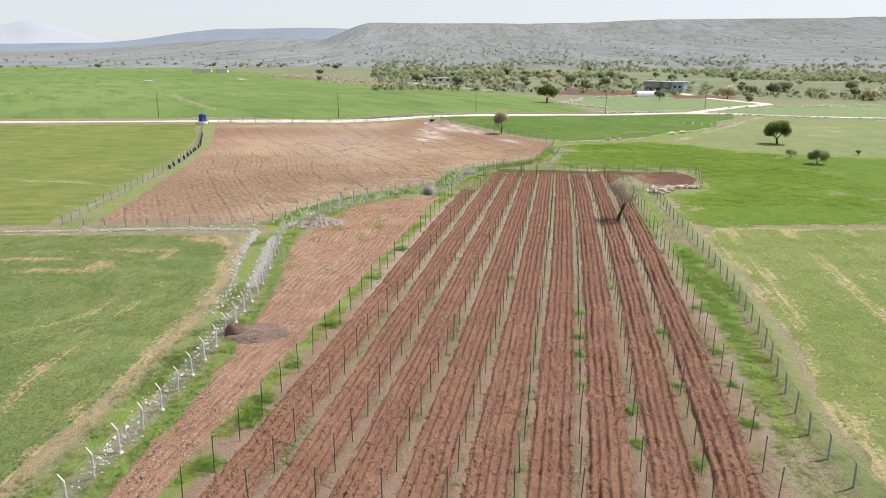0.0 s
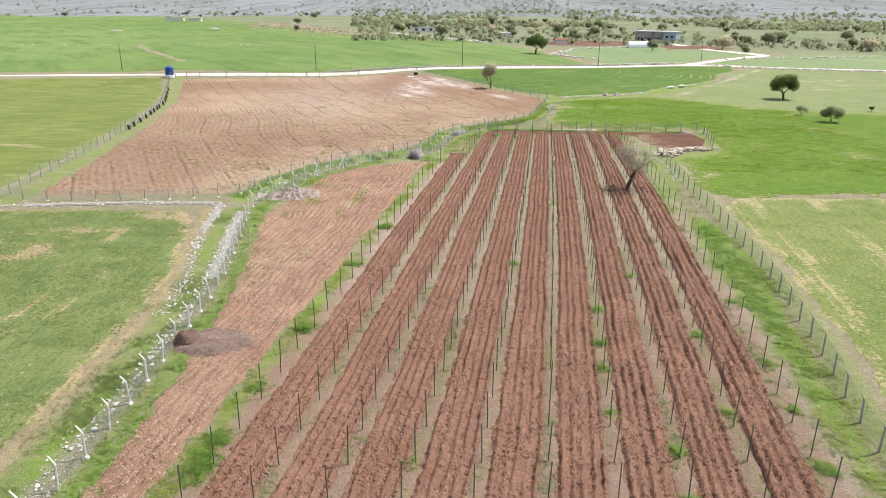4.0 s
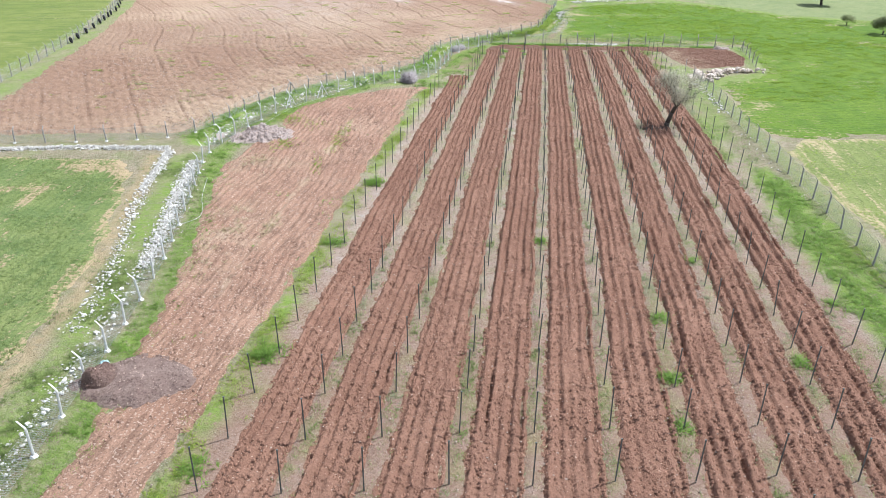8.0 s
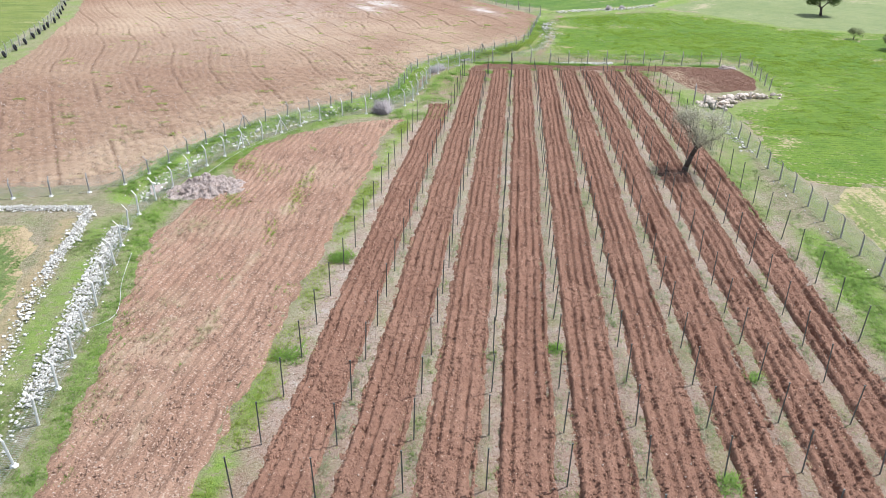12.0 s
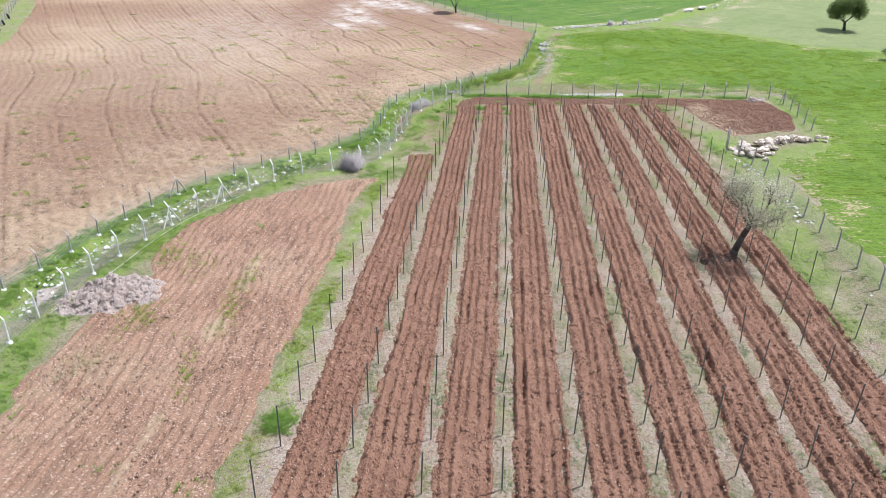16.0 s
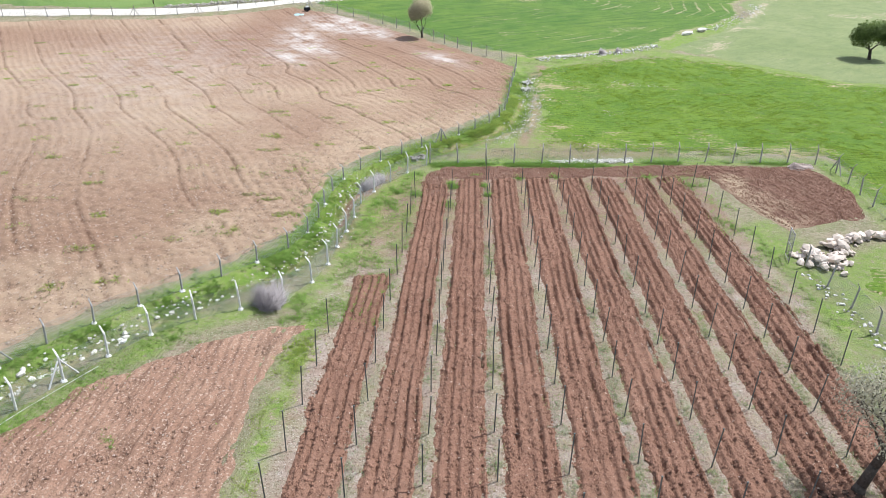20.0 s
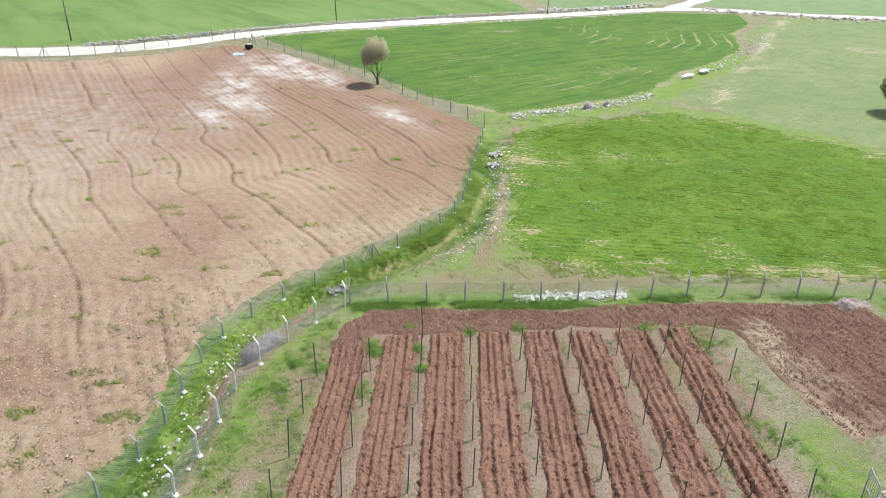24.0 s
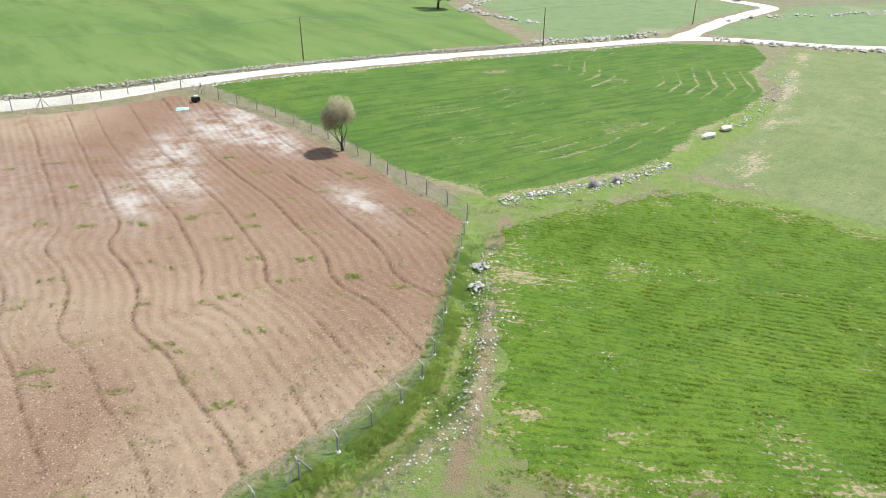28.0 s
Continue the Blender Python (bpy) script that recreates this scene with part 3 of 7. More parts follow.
TRACK_LEFT = [(-21.4, 76.2), (-20.6, 70), (-19.6, 62), (-18.6, 54.4), (-18.9, 47), (-19.2, 41), (-19.4, 35), (-20.3, 29.4), (-20.4, 0)]
TRACK_DITCH = [(13.5, 125.2), (18, 127.8), (21.4, 131.6), (23, 136.5), (24.4, 141.5), (25.6, 147), (26.6, 152)]
track = np.maximum(smooth(1.05 - line_dist(GX, GY, TRACK_LEFT)[0] / 0.75 + 0.25 * fbm(GX, GY, 1.5, 14)), 0.8 * smooth(1.1 - line_dist(GX, GY, TRACK_DITCH)[0] / 0.55 + 0.3 * fbm(GX, GY, 1.5, 15)))
DITCH_STRIPE = [(22.3, 139.5), (21.4, 136.8), (19.7, 132.8), (17.4, 129.7), (15, 127.4), (12, 125.2)]
track = np.maximum(track, 0.9 * smooth(1.1 - line_dist(GX, GY, DITCH_STRIPE)[0] / 0.32 + 0.3 * fbm(GX, GY, 1.2, 27)))
track = np.maximum(track, 0.7 * smooth(1.0 - line_dist(GX, GY, DITCH[2:8])[0] / 0.45 + 0.4 * fbm(GX, GY, 1.2, 19)))
track = np.maximum(track, smooth(1.1 - line_dist(GX, GY, [(2.9, 112.6), (3.8, 115.3), (5.4, 118.2), (8, 121)])[0] / 0.6 + 0.2 * fbm(GX, GY, 1.0, 18)))
lush = np.maximum(lush, 0.9 * smooth(1.3 - line_dist(GX, GY, [(46, 161.5), (55.5, 153.8), (62, 143.6), (85, 135.8), (150, 131.8)])[0] / 2.5))
lush = np.maximum(lush, 0.8 * smooth(0.8 + inside_dist(GX, GY, [(30.5, 96), (33, 101), (41, 104), (42.6, 117), (45, 117), (42, 102), (34, 97)]) / 1.2))
vine = smooth((GX - rowx(0, np.clip(GY, 0, 120)) + 1.8) / 0.5) * smooth((rowx(9, np.clip(GY, 0, 120)) + 1.6 - GX) / 0.8) * smooth((119.5 - GY) / 1.5)
vine = np.maximum(vine, 0.9 * smooth(1.2 - line_dist(GX, GY, [(24, 122.2), (33, 121.4), (44, 119.8), (46.5, 112)])[0] / 1.3 + 0.5 * fbm(GX, GY, 2.0, 24)))
vine = np.maximum(vine, 0.9 * smooth(1.2 - line_dist(GX, GY, [(32.4, 95), (31.2, 88), (30.3, 80), (29, 70), (27.6, 58), (24.4, 42), (21.6, 30)])[0] / 0.9 + 0.5 * fbm(GX, GY, 2.0, 24)))
vine = np.maximum(vine, 0.75 * smooth(0.6 + inside_dist(GX, GY, [(13, 122.6), (19.5, 126.4), (22.6, 131.5), (25, 129), (28, 124), (43, 120.6), (43, 119.6), (24, 121.2)]) / 1.5 + 0.5 * fbm(GX, GY, 1.8, 25)))
margin = smooth(1.1 - line_dist(GX, GY, [(28.6, 155), (26.2, 147.5), (24.1, 140.5), (22.7, 135), (21, 130), (19.6, 127), (19, 125)])[0] / 0.8 + 0.4 * fbm(GX, GY, 1.4, 28))
margin = np.maximum(margin, 0.5 * smooth(0.3 + inside_dist(GX, GY, [(14.5, 122.8), (18.5, 126), (20.5, 128), (22.5, 125), (26, 123), (26, 121.6)]) / 1.2 + 0.6 * fbm(GX, GY, 1.6, 29)))
lush = lush * (1 - 0.8 * margin)
vine = np.maximum(vine, margin)
ruddy = np.maximum(smooth((66 - GY) / 22), smooth((GY - 100) / 10)) * smooth((rowx(9, np.clip(GY, 0, 120)) + 1.2 - GX) / 0.6)
far = smooth((np.hypot(GX - 10, GY - 100) - 180) / 80)
sunk = np.zeros_like(GX)
for k in range(9):
    mid = np.minimum(GX - rowx(k, np.clip(GY, 0, 120)), rowx(k + 1, np.clip(GY, 0, 120)) - GX)
    sunk = np.maximum(sunk, smooth((mid - 0.45) / 0.35) * (GY < BED_END[k] - 0.5) * (GY > ROW_START))
for outline in (PLOT, HEADLAND, RED):
    sunk = np.maximum(sunk, smooth((inside_dist(GX, GY, outline) - 0.5) / 0.5))
GZ = gz(GX, GY) - 0.3 * sunk + ditch(GX, GY) + 0.03 * fbm(GX, GY, 1.2, 8) * (1 - far)
V, F, used = grid_sheet(gx, gy, np.ones(GX.size, bool), GZ)
thing("ground", "dusty dry verge land with patches of green grass and pebbles", "ground", kind="structure",
      me=mesh_of("ground", V, F, M_VERGE, True, {"lush": lush.ravel(), "far": far.ravel(), "vine": vine.ravel(), "ruddy": ruddy.ravel(), "track": track.ravel()}))

# ---- tilled beds between the rows ----
def grooves_of(k):
    """The tine marks of one bed: where across it, how deep."""
    r = random.Random(300 + k)
    return [(c + r.uniform(-0.025, 0.025), a * r.uniform(0.75, 1.25)) for c, a in ((0.09, 0.14), (0.29, 0.12), (0.48, 0.08), (0.69, 0.12), (0.89, 0.17))]


GROOVES = [grooves_of(k) for k in range(9)]


def bed_side(k, Y):
    gap = 0.29
    return rowx(k, Y) + gap + 0.10 * fbm(Y * 0 + k * 9, Y, 4, 20 + k), rowx(k + 1, Y) - gap - 0.10 * fbm(Y * 0 + k * 5, Y, 4, 40 + k)


def bed_z(k, U, X, Y):
    """Height of the k-th bed; U runs across it from 0 to 1."""
    e = smooth((np.minimum(U + 0.06, 1.06 - U) - 0.03 + 0.04 * fbm(X, Y, 0.5, 50 + k)) / 0.14) * smooth((BED_END[k] - Y) / 0.6)
    z = 0.20 + 0.07 * fbm(X, Y, 0.26, 60, 2) + 0.03 * fbm(X, Y, 1.5, 61)
    wob = 0.012 * fbm(X * 0 + k * 3.1, Y, 5.0, 33) + 0.008 * fbm(X, Y, 0.9, 34)
    for c, a in GROOVES[k]:
        d = U + wob - c
        a = a * (0.78 + 0.9 * fbm(X * 0 + 40 * c, Y, 2.6, 35 + k))
        z = z - a * np.exp(-(d / np.where(d > 0, 0.034, 0.062)) ** 2) + 0.6 * a * np.exp(-((d - 0.07) / 0.034) ** 2)
    return -0.09 + e * z + gz(X, Y)


def bed(k):
    ys = np.arange(ROW_START, BED_END[k], 0.125)
    us = np.linspace(-0.06, 1.06, 48)
    U, Y = np.meshgrid(us, ys)
    x0, x1 = bed_side(k, Y)
    X = x0 + (x1 - x0) * U
    n, m = len(ys), len(us)
    i = np.arange(n * m).reshape(n, m)
    q = np.stack([i[:-1, :-1].ravel(), i[:-1, 1:].ravel(), i[1:, 1:].ravel(), i[1:, :-1].ravel()], 1)
    me = mesh_of("tilled_bed", np.stack([X.ravel(), Y.ravel(), bed_z(k, U, X, Y).ravel()], 1), q, M_BED, True)
    return thing("tilled_bed", "freshly tilled reddish brown soil bed with clods between vineyard rows", "tilled soil", "tilled beds", "structure", me=me)


for k in range(9):
    bed(k)


def furrows(ang, pitch, amp, clod, seed):
    def relief(X, Y):
        u = X * math.cos(ang) + Y * math.sin(ang) + 0.5 * fbm(X, Y, 6, seed)
        deep_ = 0.4 + 1.8 * vnoise(7.3 * np.round(u / pitch), Y / 9, seed)
        return amp * deep_ * np.cos(2 * np.pi * u / pitch) + clod * fbm(X, Y, 0.55, seed + 1, 2)
    return relief


def headland_wear(X, Y):
    """Straw left on the side towards the vineyard."""
    edge = line_dist(X, Y, [(32.3, 107), (32.6, 112), (33.4, 115.8)])[0]
    return 0.9 * smooth(1.0 - edge / 1.3 + 0.5 * fbm(X, Y, 1.6, 72)) + 0.45 * smooth((36.5 - X) / 3 + 0.8 * fbm(X, Y, 2.0, 73)) * smooth((X - 32) / 0.5) * smooth((116 - Y) / 1.5)


field("headland", HEADLAND, 0.16, M_HEAD, "dark freshly turned red soil along the back fence", "tilled soil", 0.06, 0.4, 0.25, furrows(0.2, 0.55, 0.03, 0.07, 71), headland_wear)


STRAW_LINE = [(-6.0, 88), (-6.7, 82.3), (-8.0, 75), (-9.3, 67), (-10.4, 60), (-11.2, 54)]


def plot_wear(X, Y):
    """Straw: one broken line along the plot, and thin ground towards the fence."""
    line = smooth(1.1 - line_dist(X, Y, STRAW_LINE)[0] / 0.5 + 0.9 * fbm(X, Y, 2.5, 81) - 0.35)
    thin = 0.75 * np.exp(-((X + 12.6) / 1.9) ** 2 - ((Y - 61) / 6) ** 2) + 0.6 * np.exp(-((X + 14.3) / 0.9) ** 2 - ((Y - 70) / 4) ** 2) + 0.5 * np.exp(-((X + 12.5) / 2) ** 2 - ((Y - 74) / 3) ** 2)
    return line + thin * smooth(0.5 + 1.2 * fbm(X, Y, 1.5, 84)) + 0.3 * smooth(fbm(X, Y, 5, 83) * 1.5 - 0.5)


field("ditch_bottom", [(x - 0.3, y + 0.15) for x, y in CHANNEL] + [(x + 0.3, y - 0.15) for x, y in CHANNEL[::-1]], 0.12, M_RED, "bare pale earth channel in the bottom of the ditch", "soil", 0.1, 0.3, 0.15, near_ditch=True)
field("soil_plot", PLOT, 0.13, M_PLOT, "loosely ploughed red soil plot with dry straw traces", "tilled soil", 0.05, 0.5, 0.3, furrows(-0.19, 0.5, 0.036, 0.04, 75), plot_wear)


def red_u(X, Y):
    """Across the drill lines, which bend where the tractor swerved."""
    u = X + 0.405 * Y
    right, left, mid = smooth((u - 59) / 8), smooth((54 - u) / 6), smooth((u - 34) / 4)
    bend = -(1 - right) * (np.exp(-((Y - 154.5) / 3) ** 2) + smooth((158 - Y) / 6) * smooth((Y - 128) / 8)) - 1.2 * np.exp(-((Y - 142 - 4.3 * right) / 3) ** 2) - 1.8 * smooth((u - 60) / 5) * smooth((Y - 158) / 25)
    swerve = 1.7 * (smooth((162 - Y) / 16) - 1) - 0.5 * np.exp(-((Y - 140) / 3) ** 2) + 1.2 * mid * np.exp(-((Y - 126) / 7) ** 2) - 3 * (1 - mid) * smooth((135 - Y) / 20)
    return u - bend * (1 - left) - swerve * left + 0.15 * fbm(X, Y, 6, 90)


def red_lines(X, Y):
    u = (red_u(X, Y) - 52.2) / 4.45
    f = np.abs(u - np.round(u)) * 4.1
    # fine harrow ridges: their shading is put into the colour, relief being low
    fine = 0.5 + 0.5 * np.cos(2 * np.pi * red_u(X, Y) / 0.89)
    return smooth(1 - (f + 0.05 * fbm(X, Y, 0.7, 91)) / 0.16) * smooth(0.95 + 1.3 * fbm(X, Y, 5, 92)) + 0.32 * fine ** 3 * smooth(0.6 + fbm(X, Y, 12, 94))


def red_ash(X, Y):
    out = 0.0
    for cx, cy, q in ((1.1, 183, 2.6), (-1.7, 177, 2.4), (-2.3, 171, 2.2), (-3.5, 163, 2.2), (0.3, 167.5, 2.4), (9.3, 178, 2.6), (16.4, 160.7, 2.2), (4.9, 186, 2.6), (5, 181, 2)):
        out = out + np.exp(-(((X - cx + 0.35 * (Y - cy)) / (0.9 * q)) ** 2 + ((Y - cy) / (2.0 * q)) ** 2))
    return np.clip(out, 0, 1) + 0.35 * np.exp(-((X + 19) / 14) ** 2 - ((Y - 158) / 24) ** 2)


def red_sand(X, Y):
    """Where the soil lies pale and sandy."""
    return 0.7 * np.exp(-((X + 12) / 14) ** 2 - ((Y - 147) / 12) ** 2) + 0.6 * smooth((Y - 178) / 8) * smooth((-6 - X) / 8) + 0.6 * np.exp(-((X + 38) / 12) ** 2 - ((Y - 150) / 22) ** 2) + 0.85 * smooth(1.2 - inside_dist(X, Y, RED) / 9 + 0.4 * fbm(X, Y, 5, 97)) * smooth((146 - Y) / 18) * smooth((X + 34) / 14) + 0.35 * np.exp(-((X + 13) / 10) ** 2 - ((Y - 134) / 9) ** 2) + 0.45 * np.exp(-((X - 7.5) / 7) ** 2 - ((Y - 141) / 8) ** 2) + 0.14 * smooth((Y - 112) / 14) * smooth((174 - Y) / 14) * smooth((14 - X) / 14) + 0.25 * fbm(X, Y, 9, 96)


def red_relief(X, Y):
    u = red_u(X, Y)
    return -0.07 * red_lines(X, Y) + 0.034 * np.cos(2 * np.pi * u / 0.89) * smooth(0.8 + fbm(X, Y, 10, 95)) + 0.06 * fbm(X, Y, 0.5, 93, 2) * (0.5 + 1.2 * smooth((140 - Y) / 30))


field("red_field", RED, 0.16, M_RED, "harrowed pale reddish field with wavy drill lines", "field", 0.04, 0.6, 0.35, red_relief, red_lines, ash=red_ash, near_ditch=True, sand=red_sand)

# ---- crops ----
def drill(ang, pitch, wide, wave, seed, amount=1.0):
    def wear(X, Y):
        u = X * math.cos(ang) + Y * math.sin(ang) + wave * fbm(X, Y, 30, seed)
        f = np.abs(u / pitch - np.round(u / pitch)) * pitch
        return amount * smooth(1 - f / wide) * smooth(0.4 + 1.3 * fbm(X, Y, 14, seed + 1))
    return wear


LEFT_FIELD = [(-24, 75.6), (-22, 72.5), (-21.4, 69.5), (-20.2, 64), (-19.4, 59), (-19.1, 50), (-19.5, 42), (-19.8, 36), (-20.8, 26), (-20.8, -30), (-110, -30), (-110, 76.5), (-30, 76.3)]
def left_wear(X, Y):
    out = drill(0.15, 9, 0.8, 3, 101, 0.6)(X, Y)
    for cx, cy, rx, ry in ((-35.6, 62.3, 3.5, 0.8), (-32.2, 64.1, 1.0, 1.6), (-30, 69.4, 3.5, 0.8), (-27.2, 67.6, 0.7, 1.5), (-40, 66, 3, 0.8), (-24.2, 73.8, 3.5, 1.2), (-44, 54, 2, 0.6)):
        out = out + np.exp(-((X - cx) / rx) ** 2 - ((Y - cy + 0.4 * fbm(X, Y, 2.5, 103)) / ry) ** 2)
    q = np.hypot(X + 39, (Y - 56) * 1.1) + 0.8 * fbm(X, Y, 10, 105)
    out = out + 0.8 * smooth(1 - inside_dist(X, Y, LEFT_FIELD) / 1.2 + 0.4 * fbm(X, Y, 1.5, 106))
    return out + 0.5 * smooth(1 - np.abs(q - 15) / 0.5) + 0.5 * smooth(1 - np.abs(q - 12.2) / 0.5)


field("sparse_crop_field", LEFT_FIELD, 0.5, M_LEFT, "sparse green crop field with faint wheel tracks", "field", 0.05, 1.0, 0.4, wear=left_wear)
LEFT2 = [(-45.8, 80.5), (-46.3, 105), (-47.5, 125), (-51, 150), (-58.5, 176), (-62, 187.8), (-114, 186), (-300, 183), (-300, 80.5)]
field("yellowish_field", LEFT2, 1.0, M_LEFT2, "yellowish green crop field beside the fenced land", "field", 0.05, 1.2, 0.6, wear=drill(1.45, 14, 1.0, 6, 104, 0.55))
WHEAT = [(27.4, 153.5), (25.2, 145), (23.2, 135), (21.8, 129), (22.6, 125.6), (25.5, 123.4), (33, 121.8), (44.4, 119.8), (44, 117), (40.2, 102.8), (33.2, 98.2), (31.6, 92), (30.8, 86), (30.2, 80), (150, 80), (150, 131), (85, 135), (62, 143), (55, 153), (47.6, 159.3), (35.2, 157)]


def wheat_lean(v):
    return -0.16 - 0.34 * smooth((v - 119) / 20)


def wheat_row(X, Y):
    """The row a spot belongs to: where that row crosses x = 32."""
    v = Y + 0.3 * (X - 32)
    for _ in range(8):
        v = 0.5 * v + 0.5 * (Y - wheat_lean(v) * (X - 32))
    return v + 0.5 * fbm(X, Y, 14, 363)


def wheat_thin(X, Y):
    """Where the wheat stands thin: along its rim and in stony spots."""
    d = inside_dist(X, Y, WHEAT)
    out = 0.5 * smooth(1 - d / 3.6 + 0.6 * fbm(X, Y, 2, 114)) + 0.42 * smooth((128 - Y) / 7 + 0.6 * fbm(X, Y, 4, 115)) * smooth((Y - 117) / 3) * smooth((48 - X) / 6)
    for cx, cy, rx, ry in ((37.5, 145, 4.5, 0.9), (30.9, 133.6, 1.8, 0.6), (27, 128, 2.6, 0.8), (29.5, 125, 2.4, 1.0), (42, 142, 2.5, 0.6), (46.4, 133.6, 0.8, 0.6), (24.5, 129, 1.2, 2.0)):
        out = out + 0.5 * smooth(0.6 + 1.3 * fbm(X, Y, 1.3, 116)) * np.exp(-((X - cx) / rx) ** 2 - ((Y - cy + 0.35 * (X - cx)) / ry) ** 2)
    return out + 0.5 * smooth(1.8 * fbm(X, Y, 9, 112) - 0.8)


field("wheat_field", WHEAT, 0.4, M_WHEAT, "bright green young wheat field with thin patches", "field", 0.05, 1.5, 1.1, lambda X, Y: 0.03 * fbm(X, Y, 1.0, 111), wheat_thin, near_ditch=True, rows=wheat_row)
GREEN2 = [(-1, 197.8), (10, 203.6), (20, 208.5), (34, 215.3), (56, 224), (74, 229.6), (92, 226.5), (88, 214), (79.5, 205), (75.3, 193.5), (69.5, 187), (57.2, 176.3), (48.6, 168), (40.8, 163.6), (28.2, 159.6), (19.6, 169.6), (12.8, 182.5), (7, 189)]


def arcs(X, Y):
    """Wheel tracks that follow the field's lower edge and bend up at its end."""
    d, rim = line_dist(X, Y, GREEN2[6:15])[0] + 0.35 * fbm(X, Y, 16, 121), inside_dist(X, Y, GREEN2)
    f = np.abs((d - 2.0) / 2.35 - np.round((d - 2.0) / 2.35)) * 2.35
    bend = np.exp(-((Y - 199) / 8.5) ** 2) * smooth((X - 56) / 7) * smooth((17 - d) / 4)
    broken = smooth(0.25 + 1.6 * fbm(X, Y, 9, 122)) * smooth((rim - 2) / 3) * smooth((34 - d) / 10)
    return smooth(1 - f / 0.45) * np.maximum(0.36 * broken, 0.55 * bend) + 0.3 * smooth(2 * fbm(X, Y, 9, 123) - 1.2) + 0.5 * smooth(1 - rim / 1.3 + 0.4 * fbm(X, Y, 4, 124))


field("green_field", GREEN2, 0.3, M_GREEN2, "deep green wheat field with pale curved wheel tracks", "field", 0.05, 1.0, 0.5, wear=arcs)
PALE = [(62.5, 144), (85, 136.5), (150, 132.5), (320, 150), (320, 192), (160, 203), (118, 215.5), (104, 219), (95.5, 222), (90, 214), (81, 204.5), (77, 192.5), (70.5, 184.5), (58.5, 172), (49.5, 164.5), (55.5, 155)]
field("pale_field", PALE, 1.0, M_PALE, "pale thin green crop field with stony spots", "field", 0.05, 1.2, 0.6, wear=lambda X, Y: 0.5 * smooth(2 * fbm(X, Y, 10, 131) - 1.0) + 0.75 * np.exp(-((X - 62 - 0.75 * (Y - 172)) / 1.8) ** 2) * smooth(0.5 + fbm(X, Y, 6, 133)))
RIGHT = [(33, 79.2), (30, 76), (29.2, 68), (28.2, 60), (27, 53), (25.4, 44), (23.4, 37), (22.2, 31), (22, -30), (150, -30), (150, 79.4)]
field("light_crop_field", RIGHT, 0.5, M_RIGHT, "light green crop field with straw coloured streaks", "field", 0.05, 1.0, 0.5, wear=lambda X, Y: np.maximum(drill(-0.17, 6.5, 1.3, 2, 141, 0.5)(X, Y), 0.5 * smooth(1.2 - inside_dist(X, Y, RIGHT) / 1.6 + 0.5 * fbm(X, Y, 3, 143))))
FARLEFT = [(-600, 186), (-114, 194.5), (-85, 196), (-64, 196.8), (-41, 196.6), (-24, 195), (-12.4, 199), (-6, 202), (0.9, 205.3), (6.7, 209.5), (16, 214.2), (34, 224), (50, 231), (48, 255), (40, 300), (0, 400), (-40, 470), (-120, 580), (-400, 900), (-700, 1050), (-1000, 1000), (-1000, 300)]
field("wheat_field", FARLEFT, 3.0, M_FAR, "wide deep green wheat field beyond the road", "field", 0.1, 4, 1.5, wear=drill(1.3, 40, 3, 20, 151, 0.3))
FARMID = [(56, 234), (80, 239), (99, 258), (118, 271), (108, 300), (92, 322), (62, 312), (52, 285)]
field("sage_field", FARMID, 1.5, M_SAGE, "pale sage green field beside the forking track", "field", 0.1, 3, 1.0, wear=lambda X, Y: 0.5 * smooth(2 * fbm(X, Y, 16, 161) - 1.2))
FARRIGHT = [(88, 238), (100, 249), (118, 262), (128, 272), (330, 290), (330, 205), (160, 212), (118, 223), (106, 226), (96, 234)]
field("sage_field", FARRIGHT, 1.5, M_SAGE, "pale sage green field beyond the gravel road", "field", 0.1, 3, 1.0, wear=lambda X, Y: 0.4 * smooth(2 * fbm(X, Y, 16, 164) - 1.2))

# ---- road ----
def ribbon(name, pts, half, mat, label, category, lift=0.07, step_=1.2):
    p = spaced(pts, step_)
    P = np.array(p)
    w = half * np.where(P[:, 0] < -62, 0.4, 1.0) * (1 + 0.22 * fbm(P[:, 0], P[:, 1], 6, 170))
    V, cols = [], (-1.25, -1.0, -0.55, 0, 0.55, 1.0, 1.25)
    zs = (-0.12, 0.7, 0.9, 1.0, 0.9, 0.7, -0.12)
    for (x, y, a), h in zip(p, w):
        for c, zz in zip(cols, zs):
            X, Y = x - math.sin(a) * c * h, y + math.cos(a) * c * h
            V.append((X, Y, float(gz(X, Y)) + lift * zz))
    m = len(cols)
    i = np.arange(len(p) * m).reshape(-1, m)
    q = np.stack([i[:-1, :-1].ravel(), i[1:, :-1].ravel(), i[1:, 1:].ravel(), i[:-1, 1:].ravel()], 1)
    return thing(name, label, category, kind="structure", me=mesh_of(name, V, q, mat, True))


def rounded(pts, n=3):
    """Chaikin's corner cutting."""
    for _ in range(n):
        out = [pts[0]]
        for (ax, ay), (bx, by) in zip(pts, pts[1:]):
            out += [(0.75 * ax + 0.25 * bx, 0.75 * ay + 0.25 * by), (0.25 * ax + 0.75 * bx, 0.25 * ay + 0.75 * by)]
        pts = out + [pts[-1]]
    return pts


ribbon("road", rounded(ROAD, 2), 1.6, M_ROAD, "pale dusty gravel farm road between the fields", "road", 0.11)
ribbon("road", rounded(FORK, 2), 1.7, M_ROAD, "pale gravel track forking towards the farm", "road", 0.13)

